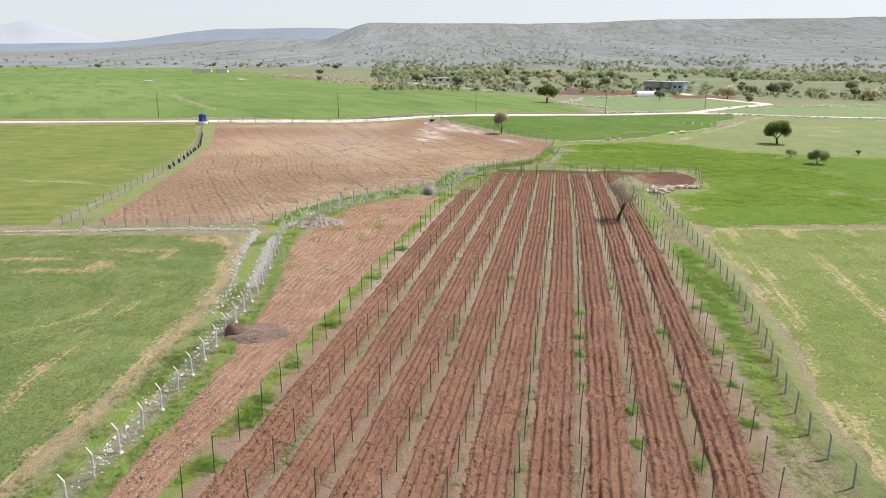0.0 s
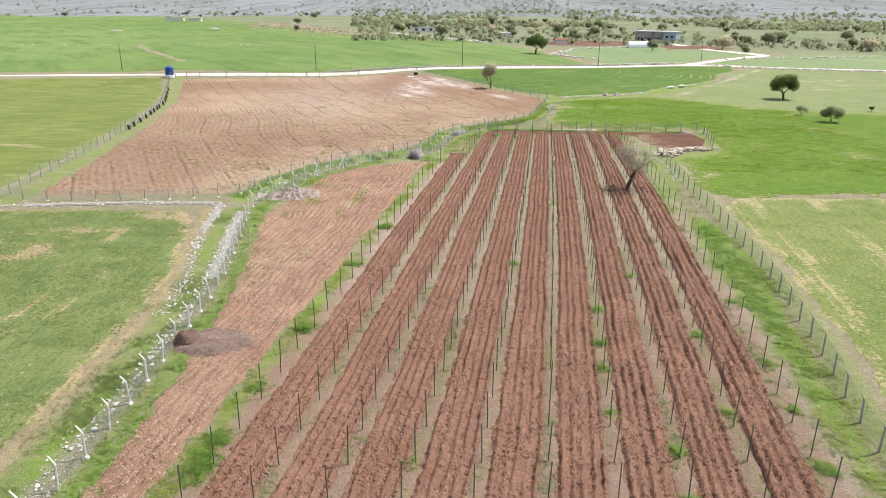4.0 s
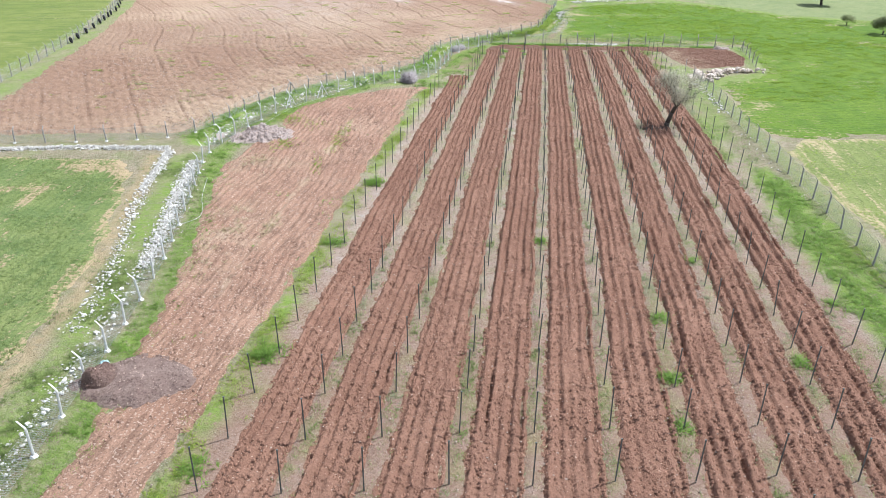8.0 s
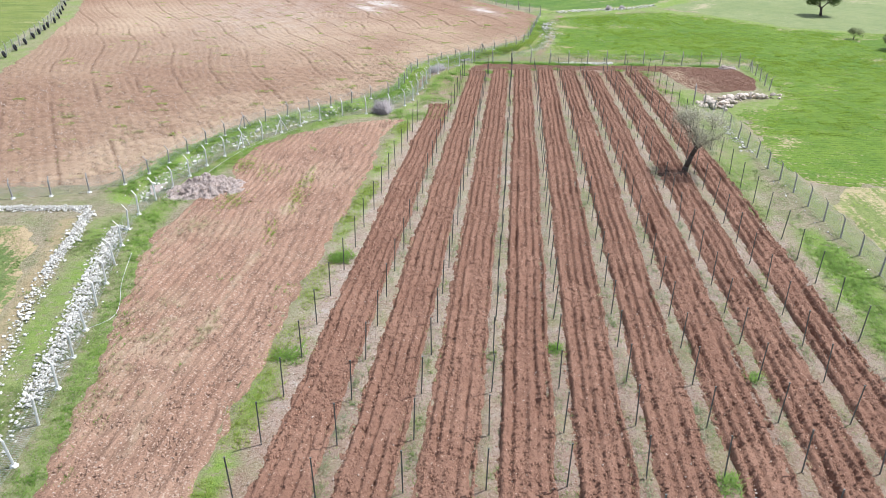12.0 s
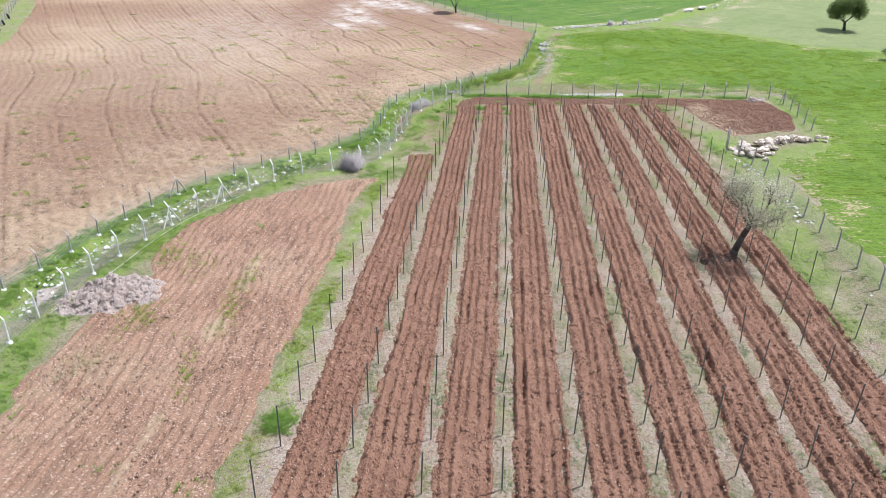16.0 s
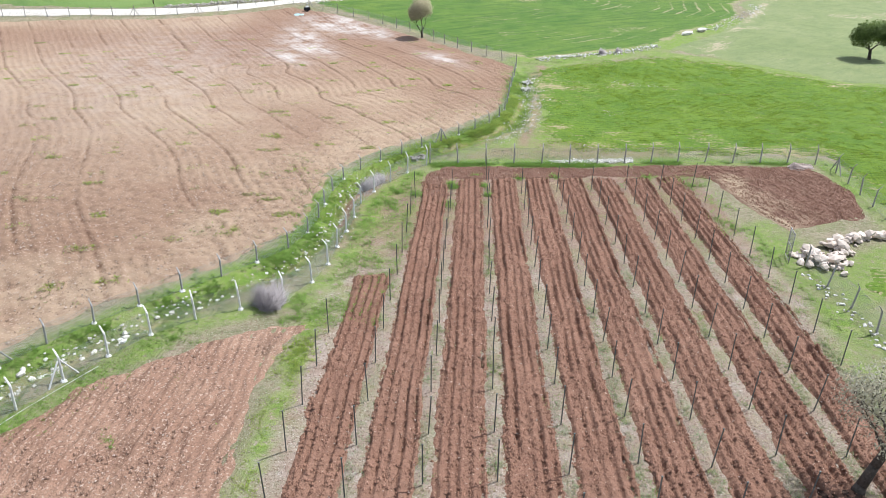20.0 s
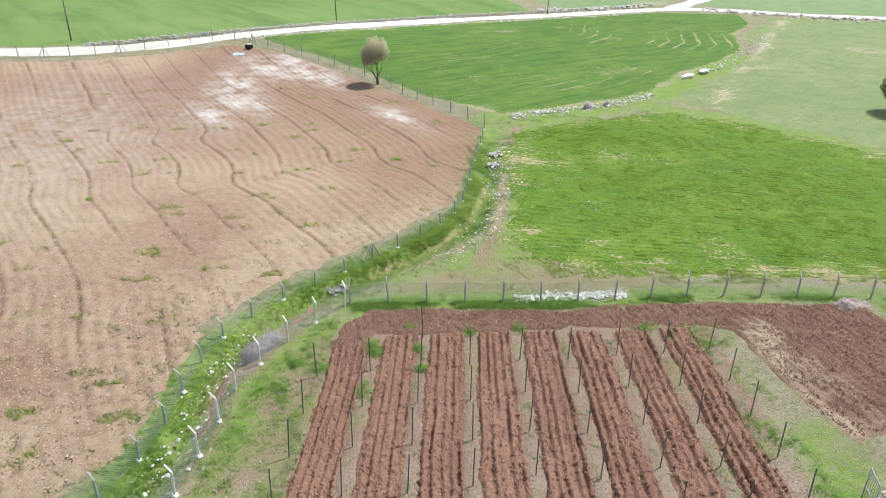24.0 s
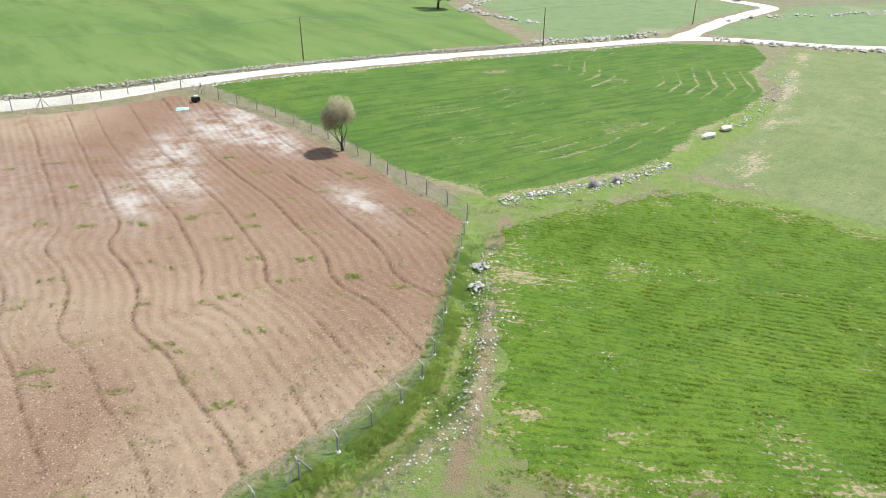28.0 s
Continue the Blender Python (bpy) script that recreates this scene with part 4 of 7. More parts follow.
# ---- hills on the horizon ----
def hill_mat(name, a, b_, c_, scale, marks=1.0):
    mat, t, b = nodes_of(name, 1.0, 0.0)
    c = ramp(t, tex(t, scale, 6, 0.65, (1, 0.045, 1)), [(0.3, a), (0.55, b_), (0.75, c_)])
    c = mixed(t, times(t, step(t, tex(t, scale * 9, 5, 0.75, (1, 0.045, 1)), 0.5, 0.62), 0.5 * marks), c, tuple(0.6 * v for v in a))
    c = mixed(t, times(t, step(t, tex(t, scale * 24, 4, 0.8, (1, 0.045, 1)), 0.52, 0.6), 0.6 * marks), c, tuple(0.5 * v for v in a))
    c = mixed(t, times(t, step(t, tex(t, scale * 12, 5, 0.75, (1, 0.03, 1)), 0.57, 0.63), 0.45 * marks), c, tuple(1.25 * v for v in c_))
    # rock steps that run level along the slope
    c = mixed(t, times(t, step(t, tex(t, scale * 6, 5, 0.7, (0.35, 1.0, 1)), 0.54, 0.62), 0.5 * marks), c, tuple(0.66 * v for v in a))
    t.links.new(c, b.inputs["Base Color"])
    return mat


# haze is mixed into these base colours, stronger for each farther range
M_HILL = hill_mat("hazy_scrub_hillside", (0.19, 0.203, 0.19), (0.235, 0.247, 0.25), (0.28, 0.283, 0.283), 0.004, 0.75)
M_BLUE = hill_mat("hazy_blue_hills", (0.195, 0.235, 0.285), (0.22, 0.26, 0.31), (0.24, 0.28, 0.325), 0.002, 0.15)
M_DIM = hill_mat("haze_pale_mountains", (0.36, 0.385, 0.43), (0.365, 0.39, 0.435), (0.37, 0.395, 0.44), 0.001, 0.0)


def hills(name, r0, r1, top, mat, label, seed, rings=40, lump=1.0):
    """A belt of hills all round; top(a) is the crest's height at the bearing a, in degrees to the right of +y."""
    A = np.radians(np.arange(-180, 180.01, 0.5))
    T = np.linspace(0, 1.25, rings)
    AA, TT = np.meshgrid(A, T)
    R = r0 + (r1 - r0) * TT
    X, Y = R * np.sin(AA), R * np.cos(AA)
    h = top(np.degrees(AA))
    prof = np.where(TT < 1, 0.6 * TT ** 1.1 + 0.4 * smooth((TT - 0.72) / 0.26), 1 - 0.9 * (TT - 1))
    z = h * prof * (1 + lump * 0.16 * fbm(X, Y, 420, seed, 5) * smooth(TT * 4) * (1.05 - smooth((TT - 0.8) / 0.2))) - 3 * (TT < 0.01)
    n, m = AA.shape
    i = np.arange(n * m).reshape(n, m)
    q = np.stack([i[:-1, :-1].ravel(), i[1:, :-1].ravel(), i[1:, 1:].ravel(), i[:-1, 1:].ravel()], 1)
    return thing(name, label, "hills", kind="structure", me=mesh_of(name, np.stack([X.ravel(), Y.ravel(), z.ravel()], 1), q, mat, True))


def crest_near(a):
    w = fbm(a, a * 0 + 3.3, 4, 201)
    return 6 + 38 * smooth((a + 27) / 14) + 56 * smooth((a + 9.0) / 4.0) + 8 * smooth((a - 4) / 14) + 3.5 * w


def hillside_z(x, y):
    """Height of the near hill's lower slopes."""
    t = np.clip((np.hypot(x, y) - 720) / 1980, 0, 1)
    return 0.6 * crest_near(np.degrees(np.arctan2(x, y))) * t ** 1.1


def crest_blue(a):
    return 32 + 74 * smooth((a + 25) / 10) + 7 * fbm(a, a * 0 + 8.3, 5, 202)


def crest_dim(a):
    return 40 + 84 * np.exp(-((a + 29.3) / 5.0) ** 4) + 30 * np.exp(-((a + 27.8) / 1.3) ** 2) + 9 * fbm(a, a * 0 + 5.1, 3, 203)


hills("backdrop_hills", 720, 2700, crest_near, M_HILL, "long hazy grey green scrub hill with a flat rocky crest", 211)
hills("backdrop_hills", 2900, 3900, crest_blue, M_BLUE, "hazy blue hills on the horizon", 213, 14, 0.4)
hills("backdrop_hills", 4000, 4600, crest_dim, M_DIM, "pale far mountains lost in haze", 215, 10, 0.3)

# ---- vineyard posts ----
def tube(bm, p, q, r0, r1, n=6):
    """A tapered tube from p to q."""
    p, q = Vector(p), Vector(q)
    m = (q - p).to_track_quat("Z", "Y").to_matrix()
    a, b = [], []
    for i in range(n):
        w = Vector((math.cos(2 * math.pi * i / n), math.sin(2 * math.pi * i / n), 0))
        a.append(bm.verts.new(p + m @ (w * r0)))
        b.append(bm.verts.new(q + m @ (w * r1)))
    for i in range(n):
        bm.faces.new((a[i], a[(i + 1) % n], b[(i + 1) % n], b[i]))
    bm.faces.new(b)
    bm.faces.new(a[::-1])


def vine_post_mesh():
    """A rolled steel stake of T section with a folded head."""
    bm = bmesh.new()
    for (x0, x1, y0, y1) in ((-0.026, 0.026, -0.006, 0.006), (-0.006, 0.006, 0.0062, 0.042)):
        g = bmesh.ops.create_cube(bm, size=1.0)["verts"]
        for v in g:
            v.co = Vector((x0 if v.co.x < 0 else x1, y0 if v.co.y < 0 else y1, -0.25 if v.co.z < 0 else 2.02))
    g = bmesh.ops.create_cube(bm, size=1.0)["verts"]
    for v in g:
        v.co = Vector((v.co.x * 0.075, v.co.y * 0.05 + 0.012, 2.03 + v.co.z * 0.025))
    for h in (0.7, 1.2, 1.7):
        tube(bm, (-0.02, -0.008, h), (-0.02, -0.05, h + 0.02), 0.006, 0.005, 5)
    return from_bm("vine_post", bm, M_STEEL)


post_me = vine_post_mesh()
first_post = None
for k in range(10):
    y, n = ROW_START + 0.4 + 0.35 * vnoise(np.array([k * 3.7]), np.array([0.5]))[0], 0
    while y < ROW_END[k]:
        x = float(rowx(k, y)) + random.uniform(-0.05, 0.05)
        m = pose(x, y, float(gz(x, y)), random.gauss(0, 1.2), random.gauss(0.4, 1.3), random.uniform(-15, 15))
        if not (abs(x - 22.2) < 0.7 and abs(y - 83.3) < 0.7):
            if first_post is None:
                first_post = thing("vine_post", "slim dark steel trellis post standing in bare vineyard row", "post", "vineyard posts", at=m, me=post_me)
            else:
                copy_thing(first_post, m)
        y += 2.86 + random.uniform(-0.08, 0.08)

# ---- fences ----
def bent_post_mesh(mat):
    """A cast post with chamfered corners and a head bent outwards."""
    bm = bmesh.new()
    prof = [(0, -0.3, 0.055), (0, 0.0, 0.055), (0, 1.28, 0.047), (0.03, 1.38, 0.045), (0.24, 1.66, 0.036)]
    rings = []
    for x, z, r in prof:
        c = r * 0.35
        sec = [(-r, -c), (-c, -r), (c, -r), (r, -c), (r, c), (c, r), (-c, r), (-r, c)]
        rings.append([bm.verts.new((x + a * (0.9 if z > 1.3 else 1), b, z + (a * 0.5 if z > 1.3 else 0))) for a, b in sec])
    for a, b in zip(rings, rings[1:]):
        for i in range(8):
            bm.faces.new((a[i], a[(i + 1) % 8], b[(i + 1) % 8], b[i]))
    bm.faces.new(rings[-1])
    bm.faces.new(rings[0][::-1])
    return from_bm("post", bm, mat)


def footing_mesh(mat):
    bm = bmesh.new()
    bmesh.ops.create_cone(bm, cap_ends=True, segments=9, radius1=0.18, radius2=0.1, depth=0.14)
    for v in bm.verts:
        v.co += Vector((random.uniform(-0.03, 0.03), random.uniform(-0.03, 0.03), 0.03))
    return from_bm("footing", bm, mat)


def net_mesh():
    """One bay of diamond netting, about 2.4 m long, drawn to a length of 1, with its three strained wires."""
    V, Q = [], []

    def strip(p, q, w):
        p, q = np.array(p), np.array(q)
        d = (q - p) / np.linalg.norm(q - p)
        s = np.array([-d[1], d[0]]) * w / 2
        i = len(V)
        V.extend([(*(p + s)[:1], 0, (p + s)[1]), (*(p - s)[:1], 0, (p - s)[1]), (*(q - s)[:1], 0, (q - s)[1]), (*(q + s)[:1], 0, (q + s)[1])])
        Q.append((i, i + 1, i + 2, i + 3))
    top, n, run = 1.3, 20, 1.3 / 2.4
    for i in range(-11, n):
        a, b = i / n, i / n + run
        lo, hi = max(0, a), min(1, b)
        if hi - lo > 0.01:
            strip((lo, (lo - a) * top / run), (hi, (hi - a) * top / run), 0.0038)
            strip((1 - lo, (lo - a) * top / run), (1 - hi, (hi - a) * top / run), 0.0038)
    for h in (0.02, 0.66, 1.3):
        strip((0, h), (1, h), 0.007)
    return mesh_of("wire_mesh", V, Q, M_WIRE)


NET = net_mesh()
FOOT = footing_mesh(M_CONCRETE)


def fence(pts, step_, mat, label, side, net=True, feet=True, lean=2.0, braces=(), tall=lambda y: 1.0):
    base = thing("fence", label, "fence", at=pose(0, 0, 0))
    me = bent_post_mesh(mat)
    spots = spaced(rounded(pts, 2), step_)
    brace_me = None
    for n, (x, y, a) in enumerate(spots):
        z = ground_z(x, y)
        turn = math.degrees(a) + 90 * side
        p = part("post", me, base, m=pose(x, y, z, random.gauss(0, lean), random.gauss(0, lean), turn) @ Matrix.Diagonal((1, 1, tall(y), 1)))
        if feet and n % 2 == 0 or feet and random.random() < 0.3:
            part("footing", FOOT, p, "whitish concrete footing")
        if n in braces:
            bm = bmesh.new()
            for s in (-1, 1):
                tube(bm, (0, s * 0.75, 0.02), (0, s * 0.06, 1.15), 0.045, 0.04, 6)
            part("brace", from_bm("brace", bm, mat), base, m=pose(x, y, z, 0, 0, turn))
        if net and n + 1 < len(spots):
            x2, y2, _ = spots[n + 1]
            L = math.hypot(x2 - x, y2 - y)
            z2 = ground_z(x2, y2)
            m = pose(x, y, z + 0.03, 0, -math.degrees(math.atan2(z2 - z, L)), math.degrees(math.atan2(y2 - y, x2 - x))) @ Matrix.Diagonal((L, 1, tall(y), 1))
            part("wire_mesh", NET, base, m=m)
    return base


fence(FENCE_WEST, 2.35, M_CONCRETE, "fence of white bent-top concrete posts with wire mesh", 1, braces=(38, 40, 60))
fence(FENCE_BACK, 2.3, M_CONCRETE2, "grey concrete post fence with wire mesh behind the vineyard", 1, feet=False, braces=(15,))
fence(FENCE_EAST, 2.5, M_CONCRETE2, "grey concrete post fence with wire mesh along the verge", -1, feet=False)
fence(FENCE_FIELD, 2.45, M_CONCRETE2, "grey concrete post fence round the red field", 1, braces=(16, 33), tall=lambda y: 0.74 if y > 118 else 0.82)
fence(FENCE_FAR, 3.2, M_CONCRETE2, "grey concrete post fence beside the gravel road", 1, feet=False, braces=(15, 21, 24))
fence(FENCE_LEFT, 2.6, M_CONCRETE2, "grey concrete post fence on the field edge", 1, feet=False)

# ---- stones ----
def stone_meshes(mat, n, seed, flat=0.65):
    r = random.Random(seed)
    out = []
    for _ in range(n):
        bm = bmesh.new()
        bmesh.ops.create_icosphere(bm, subdivisions=1, radius=0.5)
        sx, sy = r.uniform(0.8, 1.35), r.uniform(0.65, 1.0)
        for v in bm.verts:
            v.co = Vector((v.co.x * sx * r.uniform(0.65, 1.3), v.co.y * sy * r.uniform(0.65, 1.3), v.co.z * flat * r.uniform(0.6, 1.25)))
        out.append(from_bm("stone", bm, mat))
    return out


STONES = stone_meshes(M_STONE, 6, 1)
ROCKS = stone_meshes(M_ROCK, 6, 2, 0.55)


def stone_row(base, pts, n, wide, lo, hi, seed, pile=0.0, meshes=STONES, name="stone"):
    r = random.Random(seed)
    spots = spaced(pts, 0.05)
    for _ in range(n):
        x, y, a = r.choice(spots)
        off = r.gauss(0, wide * 0.5)
        x, y = x - math.sin(a) * off, y + math.cos(a) * off
        s = lo + (hi - lo) * r.random() ** 2
        z = ground_z(x, y) + s * 0.16 + pile * max(0, 1 - abs(off) / wide) * r.random()
        part(name, r.choice(meshes), base, m=pose(x, y, z, r.uniform(-25, 25), r.uniform(-25, 25), r.uniform(0, 360)) @ Matrix.Diagonal((s, s, s, 1)))


WALL_A = [(-49, 77.2), (-40, 77.6), (-28.6, 78.4), (-20.6, 78)]
WALL_B = [(-20.5, 77.6), (-20.2, 74), (-20, 69), (-19.2, 64), (-18.2, 59), (-17.7, 55), (-17.6, 50.5)]
wall = thing("stone_wall", "low tumbled dry wall of white fieldstones by the crop", "stone wall")
stone_row(wall, WALL_A[1:], 210, 0.45, 0.12, 0.34, 3, 0.15)
stone_row(wall, WALL_A[:2], 50, 0.4, 0.12, 0.32, 33, 0.15)
wall = thing("stone_wall", "broken line of white fieldstones along a dirt track", "stone wall")
stone_row(wall, WALL_B[:4], 210, 0.6, 0.10, 0.30, 4, 0.1)
stone_row(wall, WALL_B[3:], 95, 0.6, 0.10, 0.28, 5, 0.05)
wall = thing("stone_row", "heaped white stones at the foot of the fence", "stones")
stone_row(wall, [(-17.9, 75), (-17.2, 68), (-16.5, 62), (-16.2, 57.5)], 220, 0.6, 0.12, 0.30, 6, 0.12)
stone_row(wall, [(-16.2, 57.5), (-16, 50), (-16.2, 43), (-16.6, 36), (-17.3, 27)], 80, 0.45, 0.12, 0.36, 7, 0.05)
wall = thing("stone_row", "white stones and pebbles lying in the ditch", "stones")
stone_row(wall, DITCH[:5], 120, 0.8, 0.15, 0.5, 8, 0.0)
stone_row(wall, DITCH[4:10], 50, 0.9, 0.12, 0.4, 9, 0.0)
stone_row(wall, [(20, 129), (24.5, 138), (26.5, 150)], 45, 1.0, 0.12, 0.34, 10, 0.0)
wall = thing("stone_row", "flat bank of white rubble behind the fence", "stones")
stone_row(wall, [(20.5, 120.6), (23.5, 120.4), (27.2, 120.3)], 240, 0.6, 0.08, 0.28, 11, 0.05)
wall = thing("stone_row", "scattered white stones along the verge fence", "stones")
stone_row(wall, [(30.4, 100), (30.2, 94), (29.4, 87)], 110, 0.6, 0.1, 0.32, 12, 0.0)
stone_row(wall, [(29, 85), (27.9, 76), (26.6, 66)], 30, 0.6, 0.08, 0.22, 120, 0.0)
wall = thing("stone_wall", "grassy bank with pale stones between two wheat fields", "stone wall")
stone_row(wall, [(29, 159), (34, 160.6), (38, 161.4), (42.4, 162.9), (48.5, 166.6)], 150, 1.0, 0.16, 0.52, 13, 0.15)
stone_row(wall, [(62, 178), (68, 183.6), (74, 190.8), (80, 196), (84, 204)], 70, 1.6, 0.16, 0.5, 14, 0.05)
pile = thing("rock_pile", "heap of pinkish white boulders beside the dug plot", "rock pile")
stone_row(pile, [(31.7, 102.6), (31.6, 100.7), (33.0, 100.8), (34.3, 102.7)], 170, 0.85, 0.2, 0.85, 15, 0.6, ROCKS, "rock")
stone_row(pile, [(33.6, 103.2), (36.5, 104.0), (38.6, 104.1), (40.6, 104.1)], 80, 0.5, 0.25, 0.95, 16, 0.45, ROCKS, "rock")
for x, y, s in ((56.7, 174.6, 1.9), (60, 176.9, 2.1)):
    r = thing("boulder", "big flat white boulder on the field bank", "boulder", "boulders", at=pose(x, y, 0.3, 8, -6, 20) @ Matrix.Diagonal((s * 1.15, s * 0.8, s * 0.6, 1)), me=STONES[int(s * 10) % 6])


def rubble(name, pts, n, wide, lo, hi, seed, label, pile_h=0.0, mat=None, lift=0.0):
    """Many small stones along a line, as one mesh."""
    r = np.random.default_rng(seed)
    P = np.array(spaced(pts, 0.1))
    pick = P[r.integers(0, len(P), n)]
    off = r.normal(0, wide * 0.5, n)
    x, y = pick[:, 0] - np.sin(pick[:, 2]) * off, pick[:, 1] + np.cos(pick[:, 2]) * off
    s = lo + (hi - lo) * r.random(n) ** 2
    z = gz(x, y) + s * 0.15 + pile_h * np.clip(1 - np.abs(off) / wide, 0, 1) * r.random(n) + lift
    return lumps(name, x, y, z, s, r, mat or M_STONES, label)


OCT = np.array([(1, 0, 0), (0, 1, 0), (-1, 0, 0), (0, -1, 0), (0, 0, 0.7), (0, 0, -0.7)]) * 0.5
OCT_F = np.array([(0, 1, 4), (1, 2, 4), (2, 3, 4), (3, 0, 4), (1, 0, 5), (2, 1, 5), (3, 2, 5), (0, 3, 5)])


def lumps(name, x, y, z, s, r, mat, label, category="stones", low=False, tall=1.0):
    n = len(x)
    a = r.random(n) * 6.283
    ca, sa = np.cos(a)[:, None], np.sin(a)[:, None]
    V = OCT[None] * (1 + 0.35 * (r.random((n, 6, 3)) - 0.5)) * s[:, None, None] * np.array([1, 1, tall])
    X = V[:, :, 0] * ca - V[:, :, 1] * sa + x[:, None]
    Y = V[:, :, 0] * sa + V[:, :, 1] * ca + y[:, None]
    Z = V[:, :, 2] + z[:, None]
    F = ((OCT_F[:4] if low else OCT_F)[None] + 6 * np.arange(n)[:, None, None]).reshape(-1, 3)
    return thing(name, label, category, kind="stuff", me=mesh_of(name, np.stack([X, Y, Z], 2).reshape(-1, 3), F, mat))


rubble("stone_heap", [(24.2, 146.6), (25.0, 147.2)], 60, 0.7, 0.1, 0.4, 41, "small heap of grey stones beside the ditch", 0.3, M_STONES)
rubble("stone_heap", [(23.4, 143.7), (24.3, 144.2)], 60, 0.7, 0.1, 0.4, 42, "small heap of grey stones in the ditch grass", 0.3, M_STONES)
rubble("stone_heap", [(9.0, 123.3), (10.2, 123.9)], 110, 0.7, 0.1, 0.3, 49, "heap of grey stones where the ditch meets the track", 0.2, M_GREYSTONE, -0.3)
rubble("small_stones", [(34, 147), (40.5, 142.9)], 260, 1.2, 0.05, 0.22, 43, "white stones in a thin spot of the wheat")
rubble("small_stones", [(29.3, 134.9), (32.5, 132.8)], 160, 0.9, 0.05, 0.2, 44, "white chips in a thin spot of the wheat")
rubble("small_stones", [(24, 124.6), (29, 124), (34, 122.8)], 300, 2.4, 0.03, 0.16, 45, "white chips strewn on the wheat margin")
rubble("small_stones", [(16.5, 126.2), (19.2, 128.4), (21.4, 132), (22.6, 136.5), (24.2, 143), (25.6, 149)], 900, 1.3, 0.03, 0.2, 46, "white pebbles along the grassy track")
rubble("small_stones", [(29, 159), (34, 160.6), (38, 161.4), (42.4, 162.9), (48.5, 166.6)], 420, 1.3, 0.08, 0.3, 47, "small pale stones in the grassy bank", 0.1)
rubble("small_stones", [(62, 178), (68, 183.6), (74, 190.8), (80, 196), (84, 204)], 260, 2.0, 0.08, 0.35, 48, "small pale stones along the field bank", 0.05)
rubble("small_stones", WALL_A[1:], 2600, 0.42, 0.06, 0.2, 211, "white stones heaped along the low wall", 0.3)
rubble("small_stones", WALL_A[:2], 420, 0.42, 0.06, 0.18, 215, "white stones of the low wall along the crop", 0.2)
rubble("small_stones", WALL_B[:3], 1150, 0.4, 0.06, 0.2, 216, "white stones heaped beside the dirt track", 0.28)
rubble("small_stones", WALL_B[2:], 520, 0.55, 0.05, 0.18, 217, "white stones strewn beside the dirt track", 0.1)
rubble("small_stones", [(-17.9, 75), (-17.2, 68), (-16.5, 62), (-16.2, 57.5), (-16.2, 57)], 2600, 0.65, 0.06, 0.2, 212, "white stone chips at the foot of the fence", 0.2)
rubble("small_stones", [(-16.2, 57), (-16.3, 42), (-17, 28)], 700, 0.8, 0.05, 0.2, 218, "white stone chips along the fence", 0.05)
rubble("small_stones", [(20.3, 120.6), (23.5, 120.4), (27.4, 120.3)], 700, 0.6, 0.05, 0.25, 213, "white chips of the rubble bank", 0.06)
rubble("small_stones", DITCH[:10], 480, 1.3, 0.05, 0.25, 214, "white pebbles strewn along the ditch", 0.0, None, -0.05)
rubble("roadside_stones", [(-24.3, 193.9), (-18.4, 195.6), (-12.4, 198.1), (-6, 200.9), (0.9, 204.3), (6.7, 208.3), (16, 212.8), (34, 222), (52, 229.5)], 2300, 1.2, 0.14, 0.5, 21, "tumbled pale stone bank along the gravel road", 0.45, M_BANKSTONE)
rubble("roadside_stones", [(-3, 196.9), (10, 203), (34, 214.8), (56, 223.6), (78, 230.2)], 500, 0.8, 0.15, 0.5, 22, "scattered pale stones on the road edge")
rubble("roadside_stones", [(52, 231), (70, 235), (79, 239)], 160, 2.2, 0.3, 1.1, 23, "pale stones at the road fork", 0.4)
rubble("roadside_stones", [(86, 233), (98, 224), (118, 216), (160, 205)], 350, 2.5, 0.3, 1.0, 24, "pale stones along the road bend", 0.3)
rubble("field_stones", [(58, 252), (46, 270), (60, 300), (88, 318)], 300, 1.6, 0.4, 1.2, 25, "line of pale stones round the sage green field", 0.3)
rubble("field_stones", [(100, 254), (150, 262), (230, 268), (320, 276)], 400, 2.5, 0.4, 1.3, 26, "line of pale stones between far fields", 0.3)
rubble("field_stones", [(-25, 400), (-45, 440), (-80, 500), (-115, 555)], 1300, 22, 0.6, 1.9, 27, "broad spread of pale tan quarry stones", 0.4, M_TANSTONE)
rubble("field_stones", [(30, 330), (0, 390), (-20, 430)], 250, 3, 0.6, 1.6, 28, "pale stones at the edge of the far wheat", 0.3)
rubble("field_stones", [(-103, 287), (-94, 268), (-84, 250), (-75, 233), (-66, 217)], 240, 1.6, 0.25, 0.9, 31, "diagonal line of pale stones along a path through the wheat", 0.1, M_TANSTONE)
rubble("field_stones", [(-175, 446), (-168, 440)], 40, 2.5, 0.6, 1.6, 34, "small cluster of pale stones in the far wheat", 0.3)
rubble("field_stones", [(-127, 476), (-119, 462)], 60, 2.5, 0.6, 1.6, 35, "pale stones at a field corner in the far wheat", 0.3)
rubble("field_stones", [(-180, 300), (-120, 298), (-60, 297)], 60, 1.5, 0.3, 0.9, 29, "faint line of stones across the far wheat", 0.1)

